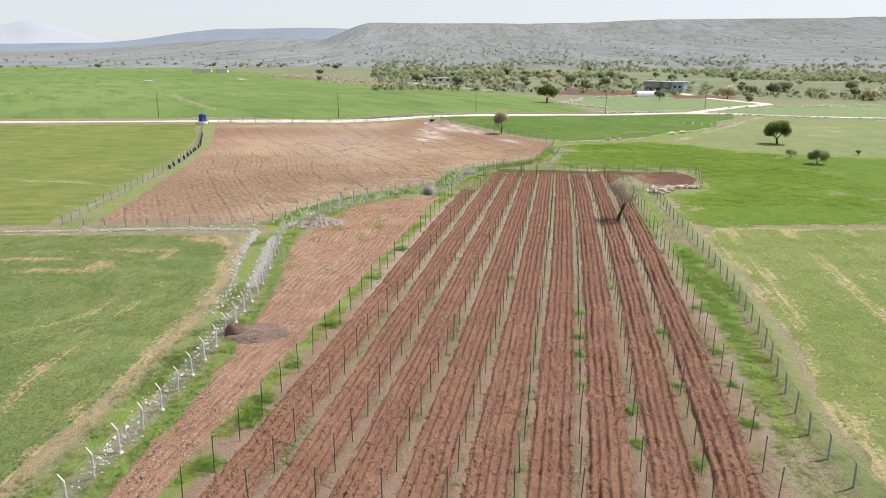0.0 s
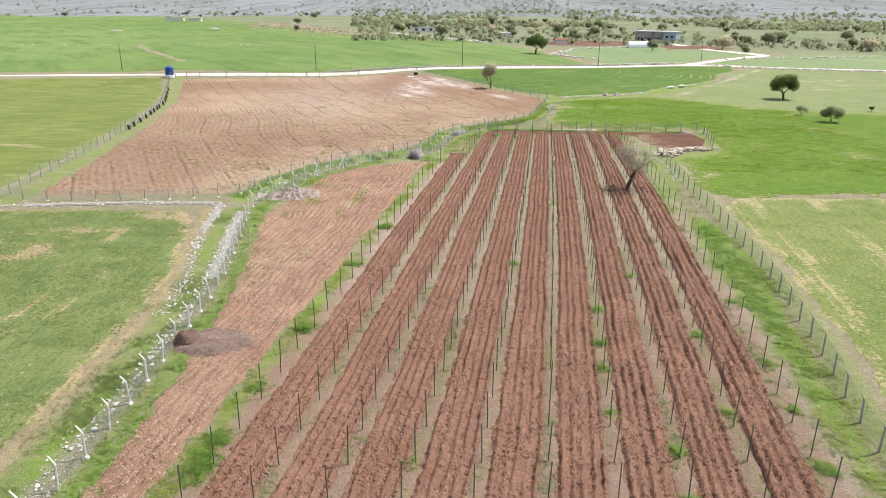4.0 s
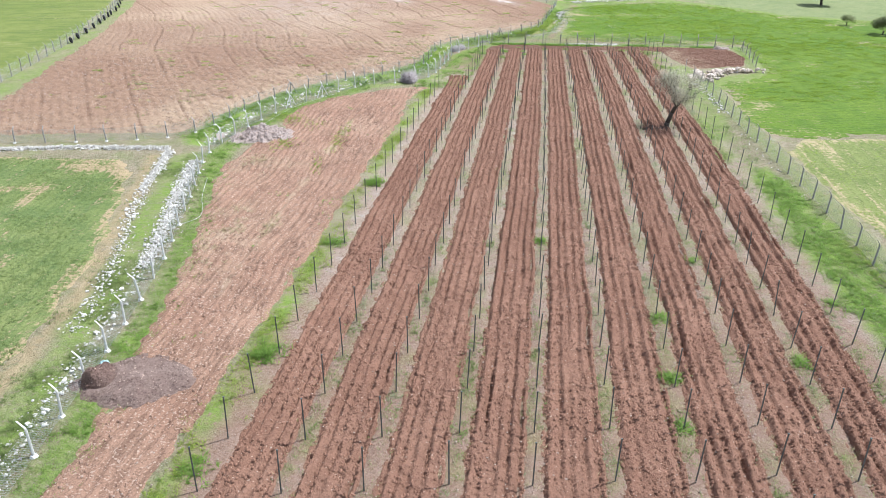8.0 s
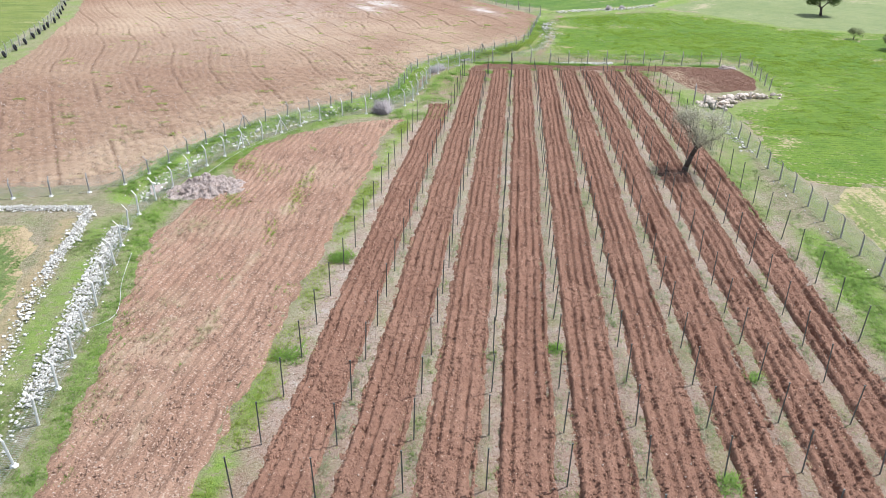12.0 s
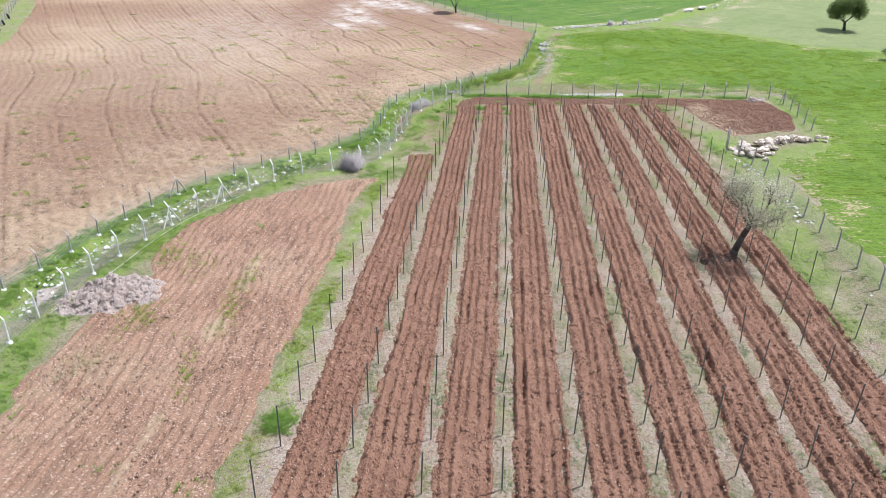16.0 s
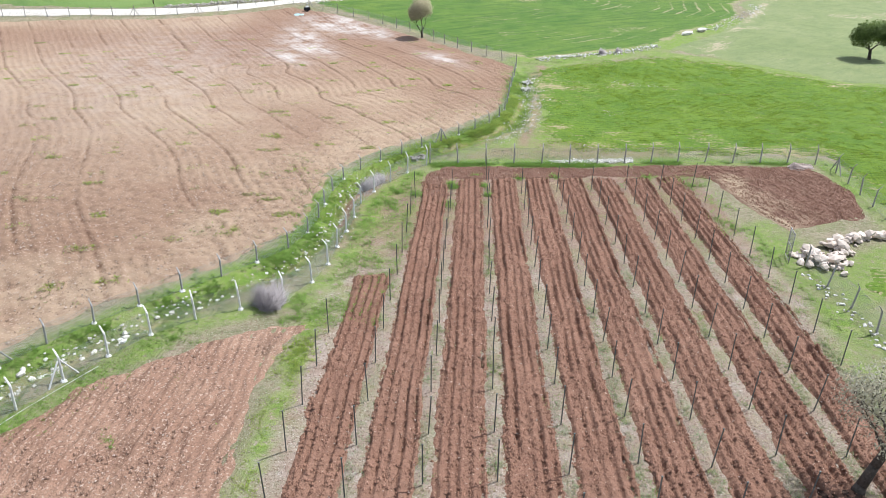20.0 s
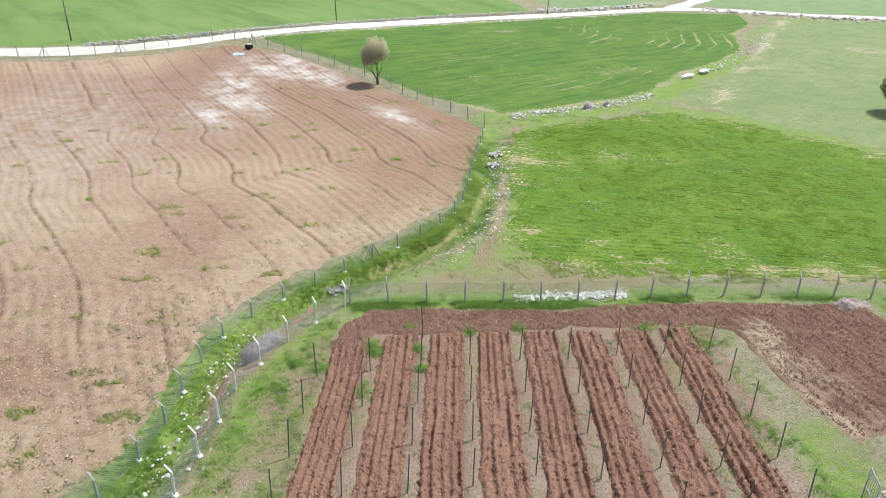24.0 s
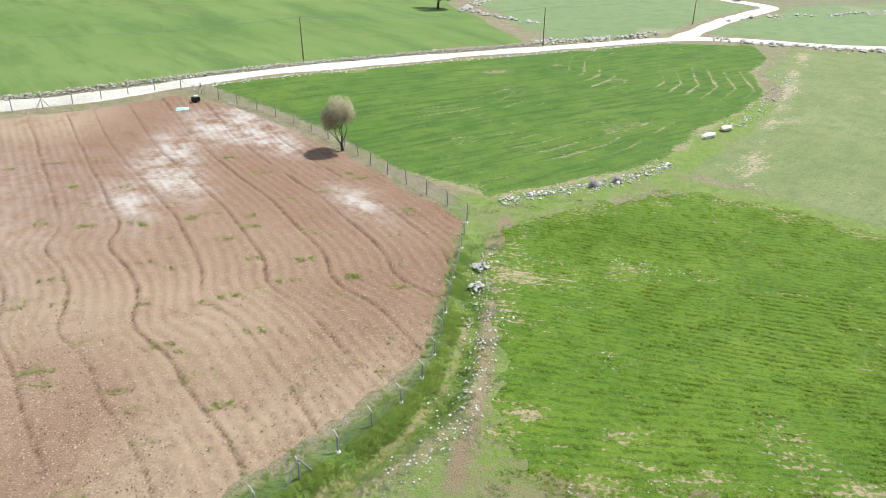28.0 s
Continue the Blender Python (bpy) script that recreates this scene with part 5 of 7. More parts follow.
# ---- trees and shrubs ----
def limbs(bm, p, d, length, r, depth, rnd, tips, spread_=0.6, n=5, up=0.12):
    """Branches that fork and taper; their ends go to tips."""
    d = d.normalized()
    steps, q = 3, Vector(p)
    for i in range(steps):
        d = (d + Vector((rnd.gauss(0, 0.13), rnd.gauss(0, 0.13), up * 0.5))).normalized()
        q2 = q + d * length / steps
        tube(bm, q, q2, r * (1 - 0.3 * i / steps), r * (1 - 0.3 * (i + 1) / steps), n)
        q = q2
    tips.append((q.copy(), depth))
    if depth == 0:
        return
    for i in range(rnd.choice((2, 3, 3))):
        a = rnd.uniform(0, 6.28)
        side = d.orthogonal().normalized()
        side.rotate(Matrix.Rotation(a, 3, d))
        nd = (d + side * rnd.uniform(0.5, 1.1) * spread_ * 1.5 + Vector((0, 0, up))).normalized()
        limbs(bm, q, nd, length * rnd.uniform(0.6, 0.85), r * 0.62, depth - 1, rnd, tips, spread_, max(4, n - 1), up)


def leaves(name, centres, spread_, n, size, mat, seed, flat=1.0):
    """Small bent leaf clumps scattered round the given centres, as one crown."""
    r = np.random.default_rng(seed)
    C = np.array(centres)[r.integers(0, len(centres), n)]
    g = r.normal(0, 1, (n, 3))
    g = g / np.linalg.norm(g, axis=1)[:, None] * (r.random(n) ** 0.45)[:, None] * spread_
    g[:, 2] *= flat
    C = C + g
    u = r.normal(0, 1, (n, 3))
    u /= np.linalg.norm(u, axis=1)[:, None]
    w = np.cross(u, r.normal(0, 1, (n, 3)))
    w /= np.linalg.norm(w, axis=1)[:, None] + 1e-6
    nn = np.cross(u, w)
    s = size * (0.6 + 0.8 * r.random(n))[:, None]
    V = np.stack([C - u * s, C + w * s * 0.45 + nn * s * 0.2, C + u * s, C - w * s * 0.45 + nn * s * 0.2], 1).reshape(-1, 3)
    out = C - np.mean(centres, axis=0) + np.array([0, 0, 0.35 * spread_])
    out = out / (np.linalg.norm(out, axis=1)[:, None] + 1e-6) + 0.55 * r.normal(0, 1, (n, 3)) / 1.7
    out[:, 2] += 0.25
    out /= np.linalg.norm(out, axis=1)[:, None]
    return mesh_of(name, V, np.arange(4 * n).reshape(-1, 4), mat, True, normals=np.repeat(out, 4, 0))


def tree(name, label, x, y, height, width, trunk_h, trunk_r, leaf, n, size, seed, lean=(0, 0), depth=3, blob=0.5, group="", category="tree", flat=0.85, up=0.12, spread_=0.6):
    rnd = random.Random(seed)
    bm, tips = bmesh.new(), []
    top = Vector((lean[0], lean[1], trunk_h))
    tube(bm, (0, 0, -0.1), (lean[0] * 0.12, lean[1] * 0.12, trunk_h * 0.18), trunk_r * 1.35, trunk_r, 9)
    tube(bm, (lean[0] * 0.12, lean[1] * 0.12, trunk_h * 0.18), (lean[0] * 0.5, lean[1] * 0.5, trunk_h * 0.6), trunk_r, trunk_r * 0.85, 9)
    tube(bm, (lean[0] * 0.5, lean[1] * 0.5, trunk_h * 0.6), top, trunk_r * 0.85, trunk_r * 0.75, 9)
    span = height - trunk_h
    for i in range(5):
        a = i * 1.257 + rnd.uniform(-0.3, 0.3)
        out = width / max(height, 0.1)
        limbs(bm, top * rnd.uniform(0.8, 1.0), Vector((math.cos(a) * out, math.sin(a) * out, rnd.uniform(0.5, 1.2))), span * 0.36, trunk_r * 0.3, depth - 1, rnd, tips, spread_, 6, up)
    # draw the tips into the crown's size
    P = [t for t, d in tips if d <= 1]
    c = Vector((lean[0] * 1.25, lean[1] * 1.25, trunk_h + span * 0.52))
    for v in bm.verts:
        if v.co.z > trunk_h * 1.02:
            v.co = squeeze(v.co, c, width / 2 * 0.92, span / 2 * 0.95)
    P = [squeeze(p, c, width / 2 * 0.85, span / 2 * 0.85) for p in P]
    root = thing(name, label, category, group, at=pose(x, y, ground_z(x, y), 0, 0, 0))
    part("trunk", from_bm("trunk", bm, M_BARK, True), root)
    part("crown", leaves("crown", P, width * blob * 0.5, n, size, leaf, seed, flat), root)
    return root


def squeeze(p, c, rx, rz):
    d = Vector(((p.x - c.x) / rx, (p.y - c.y) / rx, (p.z - c.z) / rz))
    n = d.length
    if n > 1:
        d *= (1 + 0.12 * math.tanh(n - 1)) / n
    return Vector((c.x + d.x * rx, c.y + d.y * rx, c.z + d.z * rz))


tree("tree", "leaning dark trunked tree with sparse pale new leaves", 22.2, 83.3, 5.1, 4.5, 2.1, 0.21, M_BLOSSOM, 7400, 0.052, 5, (0.8, 0.1), 4, 0.4)
tree("tree", "small tree with a rounded yellowish crown beside the fence", 15.6, 174.7, 5.4, 2.75, 0.8, 0.17, M_WILLOW, 20000, 0.075, 6, (-0.1, 0), 4, 0.6, flat=1.35, spread_=0.45, up=0.2)
tree("tree", "solitary oak with a dense dark green crown", 74.0, 155.8, 5.0, 4.4, 1.4, 0.24, M_LEAF, 9000, 0.13, 7, (-0.2, 0), 4, 0.5, flat=1.0)
tree("tree", "dark green oak standing in the far wheat", 40.3, 271.4, 7.2, 6.8, 1.6, 0.32, M_LEAF, 5000, 0.24, 8, (0.1, 0), 3, 0.42)
tree("bush", "broad green bush on the pale field", 68.5, 127.3, 3.1, 3.1, 0.5, 0.12, M_OLIVE, 4500, 0.10, 9, (0.1, 0), 3, 0.45, category="bush")
tree("bush", "small open bush beside a larger one", 67.3, 135.0, 1.9, 2.4, 0.5, 0.07, M_OLIVE, 900, 0.09, 10, (0, 0), 3, 0.4, category="bush")
tree("bush", "small green bush on the pale field", 82.5, 139, 1.3, 1.2, 0.3, 0.06, M_LEAF, 400, 0.09, 11, (0, 0), 2, 0.4, category="bush")


def brush(x, y, w, h, seed, long_=0.0, turn=0.0, n=1500):
    """A round bush of bare twigs."""
    r = np.random.default_rng(seed)
    a, e = r.random(n) * 6.283, np.arccos(r.random(n) * 0.95)
    L = (0.45 + 0.55 * r.random(n)) * (0.82 + 0.25 * np.sin(3 * a + seed) * np.sin(e))
    tip = np.stack([np.cos(a) * np.sin(e) * w / 2 * L, np.sin(a) * np.sin(e) * w / 2 * L, np.cos(e) * h * L + 0.1], 1)
    base = r.normal(0, 0.16, (n, 3)) * (w / 2)
    base[:, 2] = 0
    slide = r.uniform(-0.5, 0.5, n) * max(0, long_ - 0.6 * w)
    for ends in (tip, base):
        ends[:, 0] += slide * math.cos(turn)
        ends[:, 1] += slide * math.sin(turn)
    side = np.cross(tip - base, r.normal(0, 1, (n, 3)))
    side = side / np.linalg.norm(side, axis=1)[:, None] * 0.009
    mid = (tip + base) / 2 + r.normal(0, 0.06, (n, 3))
    V = np.stack([base - side, base + side, mid + side, tip, mid - side], 1).reshape(-1, 3)
    i = 5 * np.arange(n)[:, None]
    F = np.concatenate([i + np.array([[0, 1, 2]]), i + np.array([[0, 2, 4]]), i + np.array([[4, 2, 3]])])
    nn = tip / (np.linalg.norm(tip, axis=1)[:, None] + 1e-6) + np.array([0, 0, 0.5])
    nn /= np.linalg.norm(nn, axis=1)[:, None]
    root = thing("shrub", "round grey shrub of bare twigs beside the ditch", "shrub", "grey shrubs", at=pose(x, y, ground_z(x, y)))
    part("twig_crown", mesh_of("twig_crown", V, F, M_TWIG, True, normals=np.repeat(nn, 5, 0)), root)
    bm = bmesh.new()
    for k in range(7):
        t = tip[k * 40]
        tube(bm, (0, 0, -0.05), tuple(t * 0.55), 0.03, 0.012, 5)
    part("stem_base", from_bm("stem_base", bm, M_BARK, True), root)


brush(-1.0, 99.9, 3.1, 2.2, 31, n=3200)
brush(5.4, 116.9, 1.9, 1.1, 32, 3.4, 0.9, 3200)
brush(38.6, 161.6, 1.7, 1.2, 34)
brush(41.2, 162.4, 1.5, 1.0, 35)

# trees of the far valley: a few kinds, set out many times
kinds = []
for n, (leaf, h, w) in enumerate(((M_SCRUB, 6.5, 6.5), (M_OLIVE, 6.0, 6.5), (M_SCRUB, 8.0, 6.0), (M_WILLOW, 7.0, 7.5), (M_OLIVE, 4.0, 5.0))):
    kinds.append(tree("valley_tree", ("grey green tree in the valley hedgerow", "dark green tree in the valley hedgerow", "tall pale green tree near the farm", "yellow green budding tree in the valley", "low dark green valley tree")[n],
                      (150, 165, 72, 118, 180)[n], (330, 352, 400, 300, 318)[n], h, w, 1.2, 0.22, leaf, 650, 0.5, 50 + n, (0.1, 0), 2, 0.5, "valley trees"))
vr = random.Random(77)
spots = []
for _ in range(34):
    t = vr.random()
    spots.append((-20 + 125 * t + vr.gauss(0, 6), 455 - 95 * t + vr.gauss(0, 16)))
for _ in range(44):
    spots.append((vr.uniform(120, 420), vr.uniform(330, 520)))
for _ in range(30):
    spots.append((vr.uniform(0, 150), vr.uniform(440, 620)))
for _ in range(10):
    spots.append((vr.uniform(-330, -80), vr.uniform(600, 800)))
spots += [(88, 292), (120, 283), (127, 300), (10.5, 385), (-70, 440), (-205, 640), (-88, 560), (190, 300), (215, 320), (240, 315), (172, 292)]
for x, y in spots:
    if 90 < x < 125 and 330 < y < 365 or 74 < x < 96 and 300 < y < 320:
        continue
    m = pose(x, y, ground_z(x, y), 0, 0, vr.uniform(0, 360)) @ Matrix.Diagonal((1, 1, 1, 1))
    k = copy_thing(vr.choice(kinds), m)
    s = vr.uniform(0.45, 0.95)
    k.scale = (s, s, s * vr.uniform(0.85, 1.1))


def scrub(name, n, r0, r1, size, seed, label, z_of, leaf=None):
    """Far scrub, as one mesh of leaf clumps."""
    r = np.random.default_rng(seed)
    a, q = np.radians(r.uniform(-42, 48, n)), r0 + (r1 - r0) * r.random(n) ** 1.5
    x, y = q * np.sin(a), q * np.cos(a)
    keep = (vnoise(x / 55, y / 55, 9) > 0.42) & (r.random(n) < np.where(np.degrees(a) < -5, np.where(q < 760, 0.0, 0.2), 0.8))
    x, y = x[keep], y[keep]
    s = size * (0.5 + r.random(len(x)))
    c = np.repeat(np.stack([x, y, z_of(x, y) + s * 0.35], 1), 14, 0)
    ss = np.repeat(s, 14)
    return thing(name, label, "scrub", kind="stuff", me=leaves_at(name, c, ss, leaf or M_SCRUB, r))


def leaves_at(name, C, s, mat, r):
    n = len(C)
    g = r.normal(0, 1, (n, 3))
    g = g / np.linalg.norm(g, axis=1)[:, None] * (r.random(n) ** 0.4)[:, None] * s[:, None] * np.array([0.6, 0.6, 0.42])
    C = C + g
    u = r.normal(0, 1, (n, 3))
    u /= np.linalg.norm(u, axis=1)[:, None]
    w = np.cross(u, r.normal(0, 1, (n, 3)))
    w /= np.linalg.norm(w, axis=1)[:, None] + 1e-6
    q = (s * 0.3 * (0.6 + 0.8 * r.random(n)))[:, None]
    V = np.stack([C - u * q, C + w * q * 0.6, C + u * q, C - w * q * 0.6], 1).reshape(-1, 3)
    nn = g / (s[:, None] + 1e-6) + np.array([0, 0, 0.5])
    nn /= np.linalg.norm(nn, axis=1)[:, None]
    return mesh_of(name, V, np.arange(4 * n).reshape(-1, 4), mat, True, normals=np.repeat(nn, 4, 0))


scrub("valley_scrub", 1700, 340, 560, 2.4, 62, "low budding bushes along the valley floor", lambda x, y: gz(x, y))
scrub("hill_scrub", 4600, 860, 2100, 3.0, 63, "haze-paled scrub dotted over the hillside", hillside_z, M_HAZE)
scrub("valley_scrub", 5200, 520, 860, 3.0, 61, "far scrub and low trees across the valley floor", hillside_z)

# ---- grasses and weeds ----
def tufts(name, x, y, h, blades, mat, seed, label, fat=0.035, z=None, category="grass"):
    r = np.random.default_rng(seed)
    n, blades = len(x), int(1.7 * blades)
    z0 = gz(x, y) + (ditch(x, y) if z is None else z)
    X, Y, Z, H = (np.repeat(v, blades) for v in (x, y, z0, h))
    N = n * blades
    a = r.random(N) * 6.283
    lean_ = H * (0.75 + 0.9 * r.random(N))
    bx, by = X + r.normal(0, 1, N) * H * 0.28, Y + r.normal(0, 1, N) * H * 0.28
    w = 0.5 * fat * (0.6 + 0.8 * r.random(N)) * (0.5 + H)
    dx, dy = -np.sin(a) * w, np.cos(a) * w
    tip = np.stack([bx + np.cos(a) * lean_, by + np.sin(a) * lean_, Z + H * (0.3 + 0.5 * r.random(N))], 1)
    up_n = np.stack([0.35 * np.cos(a), 0.35 * np.sin(a), np.ones(N)], 1)
    up_n /= np.linalg.norm(up_n, axis=1)[:, None]
    V = np.stack([np.stack([bx - dx, by - dy, Z - 0.03], 1), np.stack([bx + dx, by + dy, Z - 0.03], 1), tip], 1).reshape(-1, 3)
    return thing(name, label, category, kind="stuff", me=mesh_of(name, V, np.arange(3 * N).reshape(-1, 3), mat, True, normals=np.repeat(up_n, 3, 0)))


def along(pts, n, wide, seed):
    r = np.random.default_rng(seed)
    P = np.array(spaced(pts, 0.1))
    pick = P[r.integers(0, len(P), n)]
    off = r.normal(0, wide * 0.5, n)
    return pick[:, 0] - np.sin(pick[:, 2]) * off, pick[:, 1] + np.cos(pick[:, 2]) * off, r


x, y, r = along(DITCH_BANK, 18000, 1.9, 301)
k = (0.9 * fbm(x, y, 2.0, 302) + 0.5 > r.random(len(x))) & (line_dist(x, y, TRACK_DITCH)[0] > 0.45) & (line_dist(x, y, DITCH_STRIPE)[0] + 0.3 * fbm(x, y, 0.8, 327) > 0.3) & (line_dist(x, y, CHANNEL)[0] + 0.25 * fbm(x, y, 0.9, 309) > 0.42)
tufts("ditch_grass", x[k], y[k], 0.10 + 0.16 * r.random(k.sum()), 7, M_LUSH, 303, "thick bright green grass along the ditch")
x, y, r = along([(p - 1.1, q + 0.5) for p, q in CHANNEL] + DITCH[11:14], 3000, 1.2, 313)
tufts("ditch_grass", x, y, 0.08 + 0.11 * r.random(len(x)), 6, M_YELLOWGRASS, 314, "bright green grass on the bank of the ditch")
x, y, r = along([(p + 0.75, q - 0.55) for p, q in DITCH], 9000, 1.5, 315)
k = 0.9 * fbm(x, y, 1.5, 316) + 0.5 > r.random(len(x))
tufts("ditch_grass", x[k], y[k], 0.06 + 0.12 * r.random(k.sum()), 5, M_GREYGRASS, 317, "thin grey green grass on the stony side of the ditch")
x, y, r = along([(p + 0.3, q - 0.2) for p, q in DITCH[:11]], 2600, 0.9, 318)
tufts("dry_grass", x, y, 0.06 + 0.12 * r.random(len(x)), 5, M_DRY, 319, "dry yellow grass in the bed of the ditch", 0.03)
x, y, r = along([(p + 1.0, q) for p, q in FENCE_WEST[:16]], 4500, 1.3, 304)
tufts("verge_grass", x, y, 0.08 + 0.18 * r.random(len(x)) ** 2, 7, M_LUSH, 305, "uneven green grass at the foot of the fence")
x, y, r = along([(p - 1.5, q) for p, q in FENCE_WEST[:10]], 11000, 2.2, 306)
k = 0.8 * fbm(x, y, 1.8, 307) + 0.35 > r.random(len(x))
tufts("verge_grass", x[k], y[k], 0.10 + 0.16 * r.random(k.sum()), 6, M_GRASS, 308, "patchy green verge grass beside the track")
rr = np.random.default_rng(310)
x, y = rr.uniform(18, 28.5, 16000), rr.uniform(36, 76, 16000)
d = inside_dist(x, y, lush_strip) + 0.9 * fbm(x, y, 2.0, 311)
k = smooth(d / 1.6 + 0.05) > rr.random(len(x))
tufts("lush_grass", x[k], y[k], 0.09 + 0.2 * rr.random(k.sum()), 7, M_LUSH, 312, "tall lush green grass strip beside the vineyard")
x, y, r = along([(p, q - 0.2) for p, q in FENCE_BACK[:8]], 5200, 0.6, 391)
k = fbm(x, y, 2.5, 392) + 0.6 > r.random(len(x))
tufts("verge_grass", x[k], y[k], 0.12 + 0.2 * r.random(k.sum()), 7, M_LUSH, 393, "thick green grass at the foot of the back fence")
# right verge, thin
x, y = rr.uniform(16, 31, 15000), rr.uniform(16, 104, 15000)
fx = np.interp(y, [p[1] for p in FENCE_EAST[::-1]], [p[0] for p in FENCE_EAST[::-1]])
k = (x > rowx(9, y) - 0.3) & (x < fx + 1.0) & (0.8 * fbm(x, y, 1.5, 313) + 0.25 > rr.random(len(x)))
tufts("verge_grass", x[k], y[k], 0.10 + 0.22 * rr.random(k.sum()) ** 2, 6, M_GRASS, 314, "patchy green weeds between posts and fence")
x, y = rr.uniform(15, 31, 15000), rr.uniform(12, 104, 15000)
fx = np.interp(y, [p[1] for p in FENCE_EAST[::-1]], [p[0] for p in FENCE_EAST[::-1]])
k = (x > rowx(9, y) + 0.3) & (x < fx + 0.4) & (0.9 * fbm(x, y, 1.2, 318) + 0.45 > rr.random(len(x)))
tufts("verge_grass", x[k], y[k], 0.05 + 0.12 * rr.random(k.sum()), 5, M_GREYGRASS, 319, "thin grey green grass on the dusty verge")
x, y = rr.uniform(28, 36, 2500), rr.uniform(96, 118, 2500)
k = (np.abs(x - rowx(9, y) - 0.6) < 1.2) & (0.8 * fbm(x, y, 1.5, 316) + 0.4 > rr.random(len(x)))
tufts("verge_grass", x[k], y[k], 0.12 + 0.25 * rr.random(k.sum()), 7, M_LUSH, 317, "green weeds beside the last vineyard row")
x, y, r = along([(p - 0.9, q) for p, q in FENCE_EAST if q < 66], 7000, 1.9, 421)
k = 1.2 * fbm(x, y, 1.6, 422) + 0.3 > r.random(len(x))
tufts("verge_grass", x[k], y[k], 0.08 + 0.16 * r.random(k.sum()) ** 2, 7, M_YELLOWGRASS, 423, "yellow green grass clumps along the east fence")
x, y, r = along([(9, 124.4), (13.6, 127.6), (17.2, 131), (20, 135.4), (22, 140.5), (23.6, 147)], 6000, 1.3, 431)
k = (0.9 * fbm(x, y, 1.4, 432) + 0.65 > r.random(len(x))) & (line_dist(x, y, DITCH_STRIPE)[0] > 0.3) & (inside_dist(x, y, RED) < -0.3)
tufts("ditch_grass", x[k], y[k], 0.08 + 0.16 * r.random(k.sum()), 8, M_YELLOWGRASS, 433, "bright green grass below the field fence")
# strip left of the first row
y = rr.uniform(8, 99, 15000)
x = rowx(0, y) - 1.15 + rr.normal(0, 0.42, len(y))
k = 0.9 * fbm(x, y, 2.2, 318) + 0.6 > rr.random(len(x))
tufts("verge_grass", x[k], y[k], 0.05 + 0.16 * rr.random(k.sum()) ** 4, 7, M_YELLOWGRASS, 319, "strip of weeds and grass beside the first vineyard row")
# corner by the shrubs
x, y = rr.uniform(-1.5, 11, 5000), rr.uniform(96.5, 119.5, 5000)
k = (x < rowx(1, y) + 0.2) & (x > np.interp(y, [100, 103, 107, 111, 114, 117, 119.5], [-0.5, 2.4, 3.4, 4.5, 5.2, 7, 8.6])) & (0.9 * fbm(x, y, 1.8, 321) + 0.45 > rr.random(len(x))) & (y > 97.4)
tufts("verge_grass", x[k], y[k], 0.14 + 0.24 * rr.random(k.sum()) ** 1.5, 7, M_LUSH, 322, "thick weeds in the corner inside the fence")
# weeds in the rows
xs, ys = [], []
for k in range(1, 10):
    y = rr.uniform(14, ROW_END[k], 2600)
    x = rowx(k, y) + rr.normal(0, 0.24, len(y))
    keep = fbm(x * 0 + 7.7 * k, y, 3.0, 330 + k) + 0.6 * fbm(x, y, 0.8, 340) + 0.1 + 0.25 * smooth((66 - y) / 22) > rr.random(len(x))
    xs.append(x[keep])
    ys.append(y[keep])
x, y = np.concatenate(xs), np.concatenate(ys)
tufts("row_weeds", x, y, 0.06 + 0.16 * rr.random(len(x)) ** 2, 6, M_GRASS, 351, "low green weeds along the vineyard rows", 0.03)
xs = [rowx(k, y) + rr.normal(0, 0.2, len(y)) for k in range(1, 10) for y in [np.linspace(8, ROW_END[k], 3600)]]
ys = [np.linspace(8, ROW_END[k], 3600) for k in range(1, 10)]
x, y = np.concatenate(xs), np.concatenate(ys)
y = y + rr.normal(0, 0.3, len(y))
k = 0.9 * fbm(x, y, 1.1, 356) + 0.6 * fbm(x, y, 7.0, 357) + 0.3 - 0.35 * np.maximum(smooth((66 - y) / 22), smooth((y - 100) / 10)) > rr.random(len(x))
tufts("row_weeds", x[k], y[k], 0.06 + 0.12 * rr.random(k.sum()), 5, M_GREYGRASS, 358, "thin grey green grass along the vineyard rows", 0.03)
y = np.concatenate([rr.uniform(14, ROW_END[k], 1500) for k in range(1, 10)])
x = np.concatenate([rowx(k, y[(k - 1) * 1500:k * 1500]) for k in range(1, 10)]) + rr.normal(0, 0.28, len(y))
gx = np.repeat([11.3, 13.6, 13.8, 10.7, 13.8, 8.5, 7.2, 16.9, 19.6, 6.6, 11.5, 26.9, 28.4], 60)
gy = np.repeat([116.6, 118, 116, 112.7, 114.1, 114.8, 115.4, 117.3, 117.3, 113.4, 115.9, 116.6, 115.4], 60)
gs = np.repeat([0.5, 0.3, 0.3, 0.45, 0.3, 0.35, 0.3, 0.35, 0.35, 0.5, 0.4, 0.6, 0.6], 60)
tufts("weed_clumps", gx + rr.normal(0, 0.6, len(gx)) * gs, gy + rr.normal(0, 0.7, len(gx)) * gs, 0.10 + 0.2 * rr.random(len(gx)), 6, M_LUSH, 353, "green weed clumps at the ends of the vineyard rows", 0.035)
tufts("dry_grass", x, y, 0.05 + 0.10 * rr.random(len(x)), 5, M_DRY, 352, "dry straw coloured grass along the vineyard rows", 0.03)
